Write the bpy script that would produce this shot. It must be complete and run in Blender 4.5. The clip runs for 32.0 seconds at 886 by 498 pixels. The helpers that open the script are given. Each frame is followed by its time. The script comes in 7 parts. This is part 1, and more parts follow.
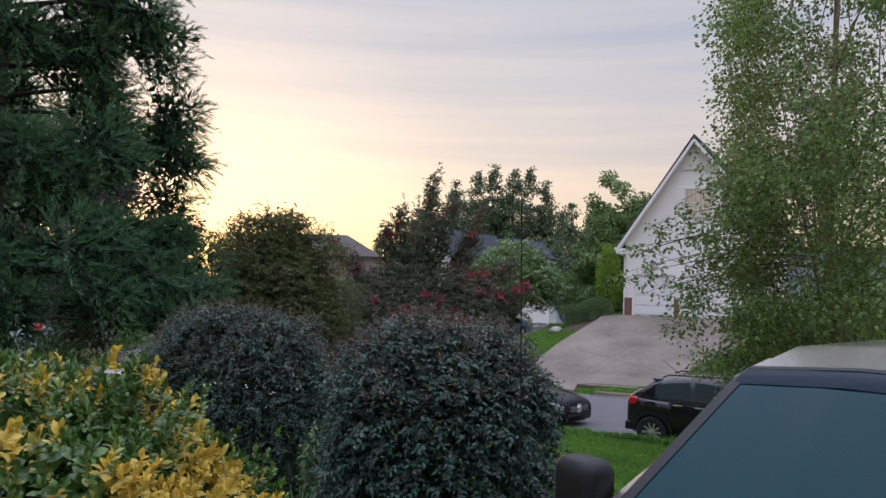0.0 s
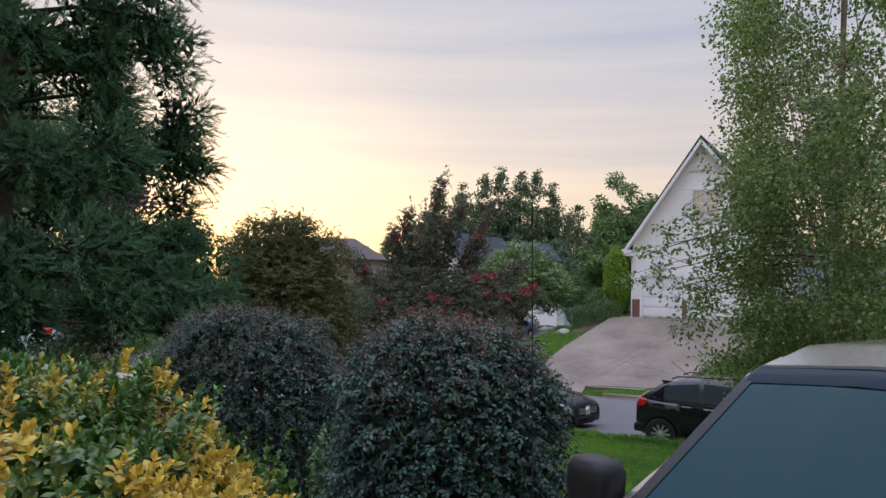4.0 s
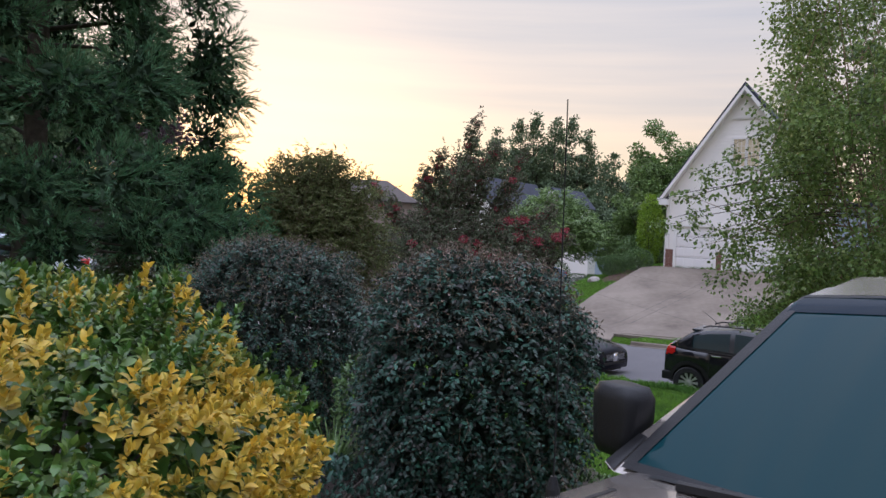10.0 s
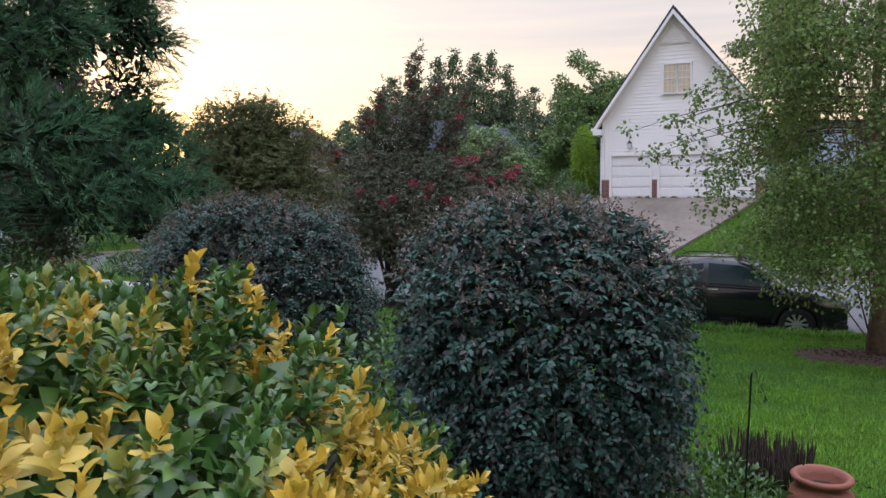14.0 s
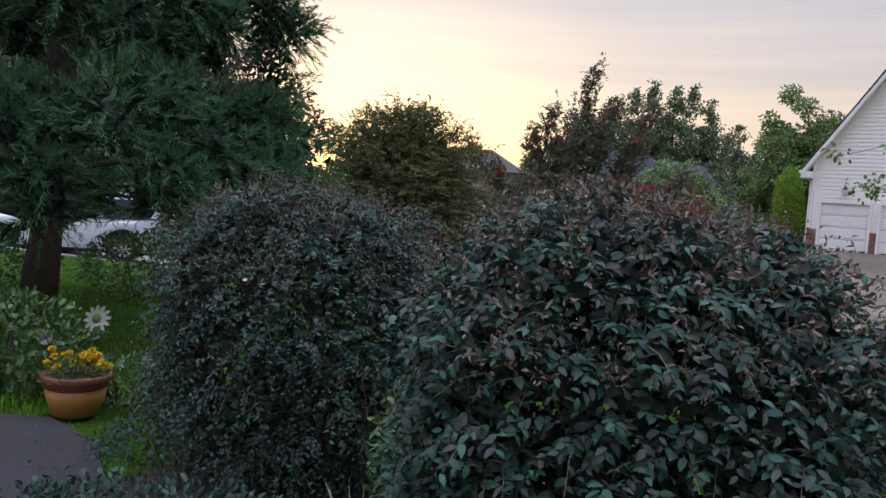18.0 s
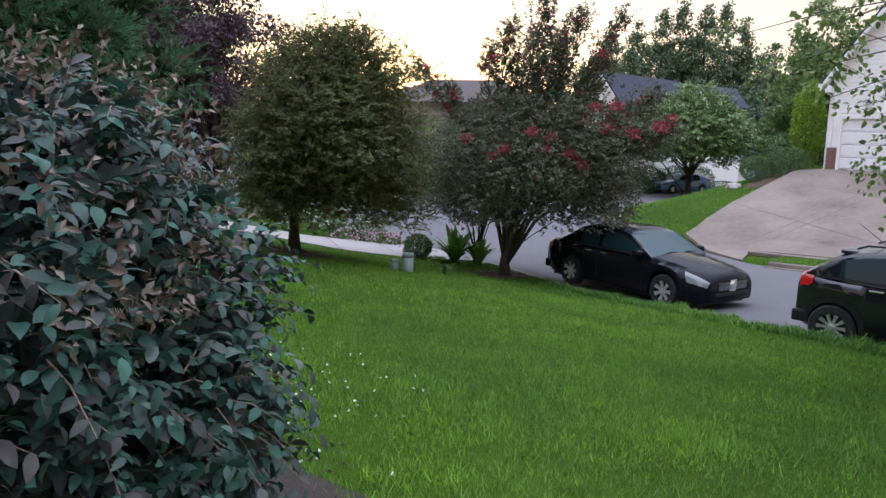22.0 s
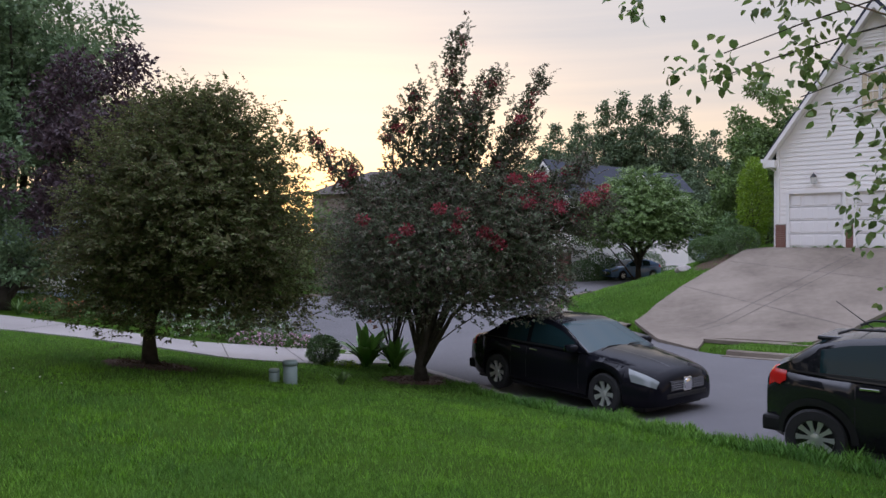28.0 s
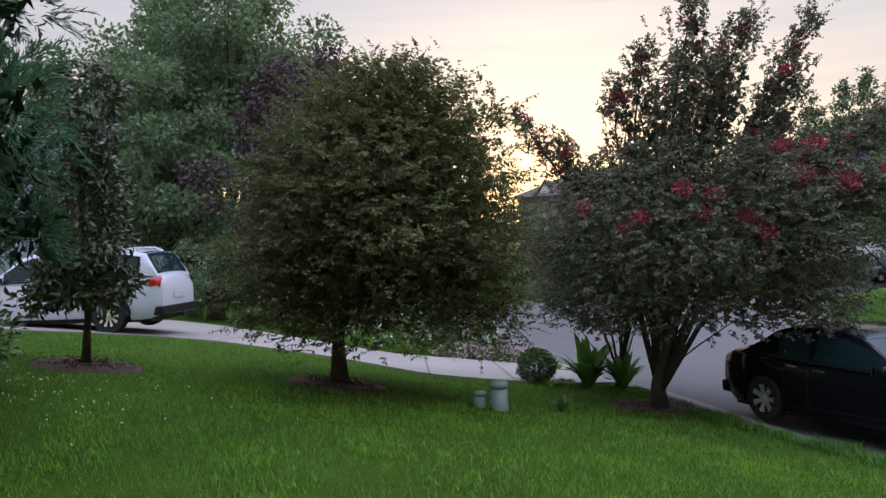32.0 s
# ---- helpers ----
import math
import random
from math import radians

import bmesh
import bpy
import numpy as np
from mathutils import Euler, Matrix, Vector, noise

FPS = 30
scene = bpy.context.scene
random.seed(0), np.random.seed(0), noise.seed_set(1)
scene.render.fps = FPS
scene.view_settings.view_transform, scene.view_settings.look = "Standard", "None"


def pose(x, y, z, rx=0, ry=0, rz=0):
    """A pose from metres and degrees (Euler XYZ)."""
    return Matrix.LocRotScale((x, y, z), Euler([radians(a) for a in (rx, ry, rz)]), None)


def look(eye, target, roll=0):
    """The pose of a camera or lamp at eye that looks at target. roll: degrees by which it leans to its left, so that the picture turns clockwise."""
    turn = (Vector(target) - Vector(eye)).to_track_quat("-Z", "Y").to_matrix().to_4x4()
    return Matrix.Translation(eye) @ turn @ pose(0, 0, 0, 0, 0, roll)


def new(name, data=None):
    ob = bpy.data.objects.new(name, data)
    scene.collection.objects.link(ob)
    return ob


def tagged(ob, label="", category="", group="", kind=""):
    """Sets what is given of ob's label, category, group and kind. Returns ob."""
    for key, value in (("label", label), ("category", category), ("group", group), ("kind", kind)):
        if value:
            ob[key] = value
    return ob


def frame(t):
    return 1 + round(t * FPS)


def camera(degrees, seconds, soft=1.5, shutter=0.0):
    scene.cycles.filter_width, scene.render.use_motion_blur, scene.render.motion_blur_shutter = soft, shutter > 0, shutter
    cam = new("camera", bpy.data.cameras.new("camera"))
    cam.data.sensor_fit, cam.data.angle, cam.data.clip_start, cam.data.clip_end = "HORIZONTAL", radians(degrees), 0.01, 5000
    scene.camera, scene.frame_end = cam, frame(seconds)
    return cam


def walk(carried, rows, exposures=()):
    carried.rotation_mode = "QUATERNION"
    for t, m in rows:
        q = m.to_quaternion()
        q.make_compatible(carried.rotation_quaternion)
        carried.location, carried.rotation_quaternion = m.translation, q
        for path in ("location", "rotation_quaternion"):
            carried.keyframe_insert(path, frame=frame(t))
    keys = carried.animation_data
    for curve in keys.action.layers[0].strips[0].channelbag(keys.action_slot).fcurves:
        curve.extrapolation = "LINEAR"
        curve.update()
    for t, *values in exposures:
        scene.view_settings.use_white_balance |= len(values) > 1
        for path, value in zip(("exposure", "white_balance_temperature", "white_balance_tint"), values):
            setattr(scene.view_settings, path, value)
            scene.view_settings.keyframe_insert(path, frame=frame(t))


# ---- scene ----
cam = camera(61.2, 32.0)
PATH = [
    (0, (0.075, -1.799, 1.709), (0.262, 0.189, 1.815), 1.7),
    (0.5, (0.069, -1.809, 1.711), (0.253, 0.179, 1.829), 1.8),
    (1, (0.062, -1.816, 1.712), (0.247, 0.171, 1.833), 1.9),
    (1.5, (0.059, -1.829, 1.713), (0.238, 0.159, 1.842), 1.8),
    (2, (0.061, -1.817, 1.71), (0.233, 0.171, 1.842), 1.8),
    (2.5, (0.063, -1.813, 1.708), (0.232, 0.175, 1.844), 1.6),
    (4.5, (0.065, -1.793, 1.693), (0.234, 0.197, 1.79), 1.4),
    (5, (0.071, -1.771, 1.669), (0.242, 0.22, 1.743), 1.6),
    (5.5, (0.069, -1.746, 1.625), (0.246, 0.246, 1.635), 1.6),
    (6, (0.08, -1.738, 1.626), (0.258, 0.251, 1.51), 1.9),
    (6.5, (0.084, -1.721, 1.62), (0.258, 0.267, 1.477), 1.9),
    (7, (0.083, -1.725, 1.622), (0.252, 0.263, 1.495), 2.0),
    (7.5, (0.083, -1.726, 1.622), (0.247, 0.263, 1.497), 1.8),
    (8, (0.079, -1.745, 1.628), (0.238, 0.245, 1.506), 1.7),
    (8.5, (0.077, -1.752, 1.63), (0.235, 0.239, 1.515), 1.5),
    (9, (0.071, -1.768, 1.636), (0.227, 0.224, 1.534), 1.3),
    (9.5, (0.075, -1.757, 1.633), (0.217, 0.237, 1.55), 1.3),
    (10, (0.095, -1.681, 1.607), (0.185, 0.317, 1.572), 3.0),
    (10.5, (0.065, -1.711, 1.622), (0.094, 0.288, 1.579), 3.7),
    (11, (-0.013, -1.627, 1.638), (0.026, 0.372, 1.582), 1.8),
    (11.5, (-0.081, -1.493, 1.625), (0.081, 0.499, 1.548), 0.4),
    (12, (-0.183, -1.271, 1.619), (0.024, 0.716, 1.535), -0.7),
    (12.5, (-0.304, -1.082, 1.593), (-0.096, 0.903, 1.47), -0.7),
    (13, (-0.441, -0.883, 1.604), (-0.145, 1.089, 1.458), -0.8),
    (13.5, (-0.53, -0.686, 1.597), (-0.198, 1.28, 1.439), -1.1),
    (14, (-0.631, -0.46, 1.595), (-0.33, 1.509, 1.414), -0.7),
    (14.5, (-0.742, -0.287, 1.632), (-0.492, 1.694, 1.523), 0.1),
    (15, (-0.755, -0.107, 1.608), (-0.571, 1.882, 1.519), 1.8),
    (15.5, (-0.593, 0.058, 1.591), (-0.531, 2.055, 1.502), 1.8),
    (17.5, (-0.086, 0.835, 1.464), (-0.233, 2.826, 1.349), 4.2),
    (18, (0.145, 1.086, 1.423), (-0.04, 3.074, 1.304), 4.2),
    (18.5, (0.393, 1.319, 1.434), (0.114, 3.295, 1.298), 4.1),
    (19, (0.674, 1.549, 1.451), (0.417, 3.529, 1.334), 3.6),
    (19.5, (1.026, 1.724, 1.426), (0.784, 3.707, 1.321), 3.0),
    (20, (1.392, 1.86, 1.392), (1.181, 3.845, 1.266), 2.8),
    (20.5, (1.64, 1.969, 1.403), (1.596, 3.963, 1.253), 2.5),
    (21, (1.82, 2.191, 1.328), (1.677, 4.167, 1.053), 2.3),
    (21.5, (1.949, 2.408, 1.29), (1.723, 4.37, 0.974), 2.3),
    (22, (2.106, 2.583, 1.283), (1.818, 4.542, 0.999), 1.8),
    (22.5, (2.313, 2.718, 1.29), (1.976, 4.682, 1.119), 2.8),
    (23, (2.461, 2.912, 1.272), (2.143, 4.883, 1.157), 3.5),
    (23.5, (2.657, 3.119, 1.224), (2.395, 5.1, 1.136), 3.4),
    (24, (2.843, 3.345, 1.226), (2.506, 5.314, 1.13), 3.5),
    (24.5, (2.931, 3.521, 1.229), (2.584, 5.488, 1.123), 4.3),
    (26.5, (2.966, 4.596, 1.054), (2.581, 6.552, 0.895), 2.7),
    (27, (2.894, 4.8, 1.061), (2.541, 6.767, 0.984), 2.0),
    (27.5, (2.843, 5.072, 1.038), (2.619, 7.059, 0.99), 0.3),
    (28, (2.863, 5.392, 1.005), (2.676, 7.384, 0.978), -0.2),
    (28.5, (2.848, 5.668, 0.982), (2.709, 7.662, 0.953), -0.4),
    (29, (2.847, 5.968, 0.944), (2.744, 7.964, 0.892), -0.6),
    (29.5, (2.845, 6.274, 0.92), (2.676, 8.266, 0.868), 0.0),
    (30, (2.718, 6.544, 0.883), (2.48, 8.529, 0.826), 0.2),
    (30.5, (2.602, 6.883, 0.841), (2.262, 8.853, 0.783), -0.7),
    (31, (2.492, 7.137, 0.867), (2.073, 9.092, 0.817), -0.7),
    (31.5, (2.297, 7.453, 0.864), (1.828, 9.397, 0.84), -0.9),
    (32, (2.143, 7.793, 0.786), (1.428, 9.661, 0.791), -1.8),
]
walk(cam, [(t, look(eye, target, roll)) for t, eye, target, roll in PATH], [(0, .22), (5, .28), (7, .40), (9, .42), (11, .30), (12.5, .36), (14, .55), (15, .24), (18, .26), (20, .44), (20.9, .72), (21.6, .84), (22.3, .66), (23.2, .48), (24.5, .40), (28, .27), (30, .30), (32, .38)])

# ---------------------------------------------------------------- world and light
SUN_AZ, SUN_EL = radians(-13), radians(4.0)
world = bpy.data.worlds.new("sky")
scene.world = world
world.use_nodes = True
wn, wl = world.node_tree.nodes, world.node_tree.links
wn.clear()


def wnode(kind, **values):
    n = wn.new(kind)
    for k, v in values.items():
        n.inputs[k].default_value = v
    return n


sky = wn.new("ShaderNodeTexSky")
sky.sky_type = "NISHITA"
sky.sun_disc = False
sky.sun_elevation, sky.sun_rotation = SUN_EL, SUN_AZ
sky.air_density, sky.dust_density, sky.ozone_density = 1.0, 0.7, 1.5
tex = wn.new("ShaderNodeTexCoord")
sep = wn.new("ShaderNodeSeparateXYZ")
wl.new(tex.outputs["Generated"], sep.inputs[0])
# thin cloud veil: warm by the horizon, blue grey above
ramp = wn.new("ShaderNodeValToRGB")
ramp.color_ramp.elements[0].position, ramp.color_ramp.elements[0].color = 0.0, (0.68, 0.43, 0.25, 1)
ramp.color_ramp.elements[1].position, ramp.color_ramp.elements[1].color = 0.62, (0.43, 0.465, 0.61, 1)
for p, c in ((0.07, (0.73, 0.53, 0.41, 1)), (0.17, (0.67, 0.545, 0.51, 1)), (0.26, (0.57, 0.52, 0.545, 1)), (0.38, (0.475, 0.485, 0.575, 1))):
    e = ramp.color_ramp.elements.new(p)
    e.color = c
wl.new(sep.outputs[2], ramp.inputs[0])
# glow round the low sun
glow_dir = Vector((math.sin(SUN_AZ), math.cos(SUN_AZ), 0.09)).normalized()
dot = wn.new("ShaderNodeVectorMath")
dot.operation = "DOT_PRODUCT"
dot.inputs[1].default_value = glow_dir
wl.new(tex.outputs["Generated"], dot.inputs[0])
gramp = wn.new("ShaderNodeValToRGB")
gramp.color_ramp.interpolation = "EASE"
gramp.color_ramp.elements[0].position, gramp.color_ramp.elements[0].color = 0.80, (0, 0, 0, 1)
gramp.color_ramp.elements[1].position, gramp.color_ramp.elements[1].color = 1.0, (0.16, 0.11, 0.055, 1)
e = gramp.color_ramp.elements.new(0.93)
e.color = (0.055, 0.038, 0.014, 1)
wl.new(dot.outputs["Value"], gramp.inputs[0])
# streaked cloud bands
cmap = wnode("ShaderNodeMapping", Scale=(1.0, 1.0, 21.0), Rotation=(0.03, 0.04, 0.3))
cnoise = wnode("ShaderNodeTexNoise", Scale=1.6, Detail=5.0, Roughness=0.55)
wl.new(tex.outputs["Generated"], cmap.inputs[0])
wl.new(cmap.outputs[0], cnoise.inputs["Vector"])
cramp = wn.new("ShaderNodeValToRGB")
cramp.color_ramp.elements[0].position, cramp.color_ramp.elements[0].color = 0.35, (0.87, 0.89, 0.95, 1)
cramp.color_ramp.elements[1].position, cramp.color_ramp.elements[1].color = 0.66, (1.11, 1.06, 1.02, 1)
wl.new(cnoise.outputs["Fac"], cramp.inputs[0])
mul = wn.new("ShaderNodeMix")
mul.data_type, mul.blend_type = "RGBA", "MULTIPLY"
mul.inputs["Factor"].default_value = 1.0
wl.new(ramp.outputs[0], mul.inputs[6])
wl.new(cramp.outputs[0], mul.inputs[7])
add = wn.new("ShaderNodeMix")
add.data_type, add.blend_type = "RGBA", "ADD"
add.inputs["Factor"].default_value = 1.0
wl.new(mul.outputs[2], add.inputs[6])
wl.new(gramp.outputs[0], add.inputs[7])
gain = wnode("ShaderNodeMapRange")
gain.interpolation_type = "SMOOTHSTEP"
gain.inputs["From Min"].default_value, gain.inputs["From Max"].default_value = 0.36, 0.95
gain.inputs["To Min"].default_value, gain.inputs["To Max"].default_value = 0.78, 4.5
wl.new(sep.outputs[2], gain.inputs["Value"])
bg_veil = wnode("ShaderNodeBackground")
wl.new(gain.outputs[0], bg_veil.inputs["Strength"])
bg_sky = wnode("ShaderNodeBackground", Strength=0.05)
wl.new(add.outputs[2], bg_veil.inputs[0])
wl.new(sky.outputs[0], bg_sky.inputs[0])
sky_sum = wn.new("ShaderNodeAddShader")
wl.new(bg_veil.outputs[0], sky_sum.inputs[0])
wl.new(bg_sky.outputs[0], sky_sum.inputs[1])
wout = wn.new("ShaderNodeOutputWorld")
wl.new(sky_sum.outputs[0], wout.inputs[0])

sun_data = bpy.data.lights.new("sun", "SUN")
sun_data.energy, sun_data.angle, sun_data.color = 0.8, radians(10), (1.0, 0.74, 0.48)
sun = new("sun", sun_data)
sun_from = Vector((math.sin(SUN_AZ) * math.cos(SUN_EL), math.cos(SUN_AZ) * math.cos(SUN_EL), math.sin(SUN_EL)))
sun.matrix_world = look(sun_from * 100, (0, 0, 0))

# ---------------------------------------------------------------- helpers
RNG = np.random.default_rng(7)


def material(name, color, rough=0.6, metal=0.0, vary=0.0, scale=6.0, dark=None, bump=0.0, bump_scale=40.0, spec=0.5,
             island=0.0, coat=0.0, see=0.0, tint=None):
    """A procedural surface: base colour mixed towards `dark` by two scales of noise, with fine relief.
    island: brightness spread from leaf to leaf (or piece to piece); tint: second colour for some of them; see: light let through."""
    m = bpy.data.materials.new(name)
    m.use_nodes = True
    t, ln = m.node_tree.nodes, m.node_tree.links
    b = t["Principled BSDF"]
    b.inputs["Roughness"].default_value, b.inputs["Metallic"].default_value = rough, metal
    b.inputs["Specular IOR Level"].default_value = spec
    b.inputs["Coat Weight"].default_value = coat
    b.inputs["Coat Roughness"].default_value = 0.06
    c = (*color, 1)
    if not vary and not island and tint is None:
        b.inputs["Base Color"].default_value = c
    else:
        d = (*(dark or [v * 0.45 for v in color]), 1)
        co = t.new("ShaderNodeTexCoord")
        n1 = t.new("ShaderNodeTexNoise")
        n1.inputs["Scale"].default_value, n1.inputs["Detail"].default_value = scale, 6
        n2 = t.new("ShaderNodeTexNoise")
        n2.inputs["Scale"].default_value, n2.inputs["Detail"].default_value = scale * 9, 3
        ln.new(co.outputs["Object"], n1.inputs["Vector"])
        ln.new(co.outputs["Object"], n2.inputs["Vector"])
        sm = t.new("ShaderNodeMath")
        sm.operation = "MULTIPLY_ADD"
        sm.inputs[1].default_value = 0.35
        ln.new(n2.outputs["Fac"], sm.inputs[0])
        ln.new(n1.outputs["Fac"], sm.inputs[2])
        mr = t.new("ShaderNodeMapRange")
        mr.inputs["From Min"].default_value, mr.inputs["From Max"].default_value = 0.45, 0.95
        mr.inputs["To Max"].default_value = vary
        ln.new(sm.outputs[0], mr.inputs["Value"])
        mx = t.new("ShaderNodeMix")
        mx.data_type = "RGBA"
        mx.inputs[6].default_value, mx.inputs[7].default_value = c, d
        ln.new(mr.outputs[0], mx.inputs["Factor"])
        last = mx.outputs[2]
        if island or tint is not None:
            g = t.new("ShaderNodeNewGeometry")
            if tint is not None:
                tm = t.new("ShaderNodeMix")
                tm.data_type = "RGBA"
                ln.new(last, tm.inputs[6])
                tm.inputs[7].default_value = (*tint, 1)
                ms = t.new("ShaderNodeMath")
                ms.operation = "MULTIPLY"
                ms.inputs[1].default_value = 7.31
                mf = t.new("ShaderNodeMath")
                mf.operation = "FRACT"
                ln.new(g.outputs["Random Per Island"], ms.inputs[0])
                ln.new(ms.outputs[0], mf.inputs[0])
                pw = t.new("ShaderNodeMath")
                pw.operation = "POWER"
                pw.inputs[1].default_value = 2.0
                ln.new(mf.outputs[0], pw.inputs[0])
                ln.new(pw.outputs[0], tm.inputs["Factor"])
                last = tm.outputs[2]
            hv = t.new("ShaderNodeHueSaturation")
            ir = t.new("ShaderNodeMapRange")
            ir.inputs["To Min"].default_value, ir.inputs["To Max"].default_value = 1 - island, 1 + island
            ln.new(g.outputs["Random Per Island"], ir.inputs["Value"])
            ln.new(ir.outputs[0], hv.inputs["Value"])
            ln.new(last, hv.inputs["Color"])
            last = hv.outputs[0]
        ln.new(last, b.inputs["Base Color"])
        if see:
            tr = t.new("ShaderNodeBsdfTranslucent")
            ln.new(last, tr.inputs["Color"])
            ms2 = t.new("ShaderNodeMixShader")
            ms2.inputs[0].default_value = see
            ln.new(b.outputs[0], ms2.inputs[1])
            ln.new(tr.outputs[0], ms2.inputs[2])
            ln.new(ms2.outputs[0], t["Material Output"].inputs[0])
    if bump:
        co = t.new("ShaderNodeTexCoord")
        nb = t.new("ShaderNodeTexNoise")
        nb.inputs["Scale"].default_value, nb.inputs["Detail"].default_value = bump_scale, 5
        ln.new(co.outputs["Object"], nb.inputs["Vector"])
        bp = t.new("ShaderNodeBump")
        bp.inputs["Strength"].default_value, bp.inputs["Distance"].default_value = bump, 0.02
        ln.new(nb.outputs["Fac"], bp.inputs["Height"])
        ln.new(bp.outputs[0], b.inputs["Normal"])
    return m


def mesh_of(name, verts, faces, mat, smooth=False):
    me = bpy.data.meshes.new(name)
    me.from_pydata([tuple(v) for v in verts], [], [tuple(f) for f in faces])
    if mat is not None:
        me.materials.append(mat)
    if smooth:
        me.shade_smooth()
    me.update()
    return me


def array_mesh(name, verts, faces, mat, smooth=False):
    """A mesh from numpy arrays; faces all of one size."""
    verts, faces = np.asarray(verts, np.float32), np.asarray(faces, np.int32)
    me = bpy.data.meshes.new(name)
    k = faces.shape[1]
    me.vertices.add(len(verts))
    me.vertices.foreach_set("co", verts.ravel())
    me.loops.add(faces.size)
    me.loops.foreach_set("vertex_index", faces.ravel())
    me.polygons.add(len(faces))
    me.polygons.foreach_set("loop_start", np.arange(0, faces.size, k, dtype=np.int32))
    if mat is not None:
        me.materials.append(mat)
    me.update(calc_edges=True)
    me.validate()
    if smooth:
        me.shade_smooth()
    return me


GROUPS = {"forest_tree": "trees in the wood", "daylily": "daylilies along the drive", "crape_myrtle": "crape myrtles by the road", "utility_pedestal": "utility pedestals on the lawn",
          "canna_clump": "canna clumps by the road", "flower_clump": "flowers in the bed", "bed_shrub": "shrubs behind the bed", "neighbour_house": "neighbouring houses", "hedge_shrub": "shrubs by the path"}


def thing(name, label, category, at=(0, 0, 0), rz=0.0, group="", kind=""):
    ob = new(name)
    ob.empty_display_size = 0.2
    ob.matrix_basis = pose(*at, 0, 0, rz)
    return tagged(ob, label, category, group or GROUPS.get(name, ""), kind)


def part(name, data, mat, parent, label="", smooth=False):
    """Links a bmesh or a mesh as one object under a thing or a part (in the parent's own axes)."""
    if isinstance(data, bmesh.types.BMesh):
        me = bpy.data.meshes.new(name)
        bmesh.ops.recalc_face_normals(data, faces=data.faces)
        data.to_mesh(me)
        data.free()
        if mat is not None:
            me.materials.append(mat)
        if smooth:
            me.shade_smooth()
    else:
        me = data
    ob = new(name, me)
    ob.parent = parent
    if label:
        tagged(ob, label)
    return ob


def box(x0, y0, z0, x1, y1, z1, bevel=0.0, bm=None):
    bm = bm or bmesh.new()
    r = bmesh.ops.create_cube(bm, size=1.0)["verts"]
    for v in r:
        v.co = Vector(((x0 + x1) / 2 + v.co.x * (x1 - x0), (y0 + y1) / 2 + v.co.y * (y1 - y0), (z0 + z1) / 2 + v.co.z * (z1 - z0)))
    if bevel:
        es = list({e for v in r for e in v.link_edges})
        bmesh.ops.bevel(bm, geom=es, offset=bevel, segments=2, affect="EDGES", profile=0.6)
    return bm


def lathe(profile, seg=24, bm=None, m=None):
    """A turned body from (radius, height) pairs."""
    bm = bm or bmesh.new()
    m = m or Matrix()
    rings = []
    for r, z in profile:
        rings.append([bm.verts.new(m @ Vector((r * math.cos(2 * math.pi * i / seg), r * math.sin(2 * math.pi * i / seg), z))) for i in range(seg)])
    for a, b in zip(rings, rings[1:]):
        for i in range(seg):
            bm.faces.new((a[i], a[(i + 1) % seg], b[(i + 1) % seg], b[i]))
    bm.faces.new(rings[0][::-1])
    bm.faces.new(rings[-1])
    return bm


def tube(points, radii, seg=7, bm=None):
    """A tapered limb along points."""
    bm = bm or bmesh.new()
    pts = [Vector(p) for p in points]
    rings = []
    for i, p in enumerate(pts):
        d = (pts[min(i + 1, len(pts) - 1)] - pts[max(i - 1, 0)]).normalized()
        a = d.orthogonal().normalized() if i == 0 else (rings_a - d * rings_a.dot(d)).normalized()
        rings_a = a
        b = d.cross(a)
        rings.append([bm.verts.new(p + radii[i] * (math.cos(2 * math.pi * k / seg) * a + math.sin(2 * math.pi * k / seg) * b)) for k in range(seg)])
    for q, r in zip(rings, rings[1:]):
        for k in range(seg):
            bm.faces.new((q[k], q[(k + 1) % seg], r[(k + 1) % seg], r[k]))
    bm.faces.new(rings[0][::-1])
    bm.faces.new(rings[-1])
    return bm


def unit(a):
    return a / np.maximum(np.linalg.norm(a, axis=-1, keepdims=True), 1e-9)


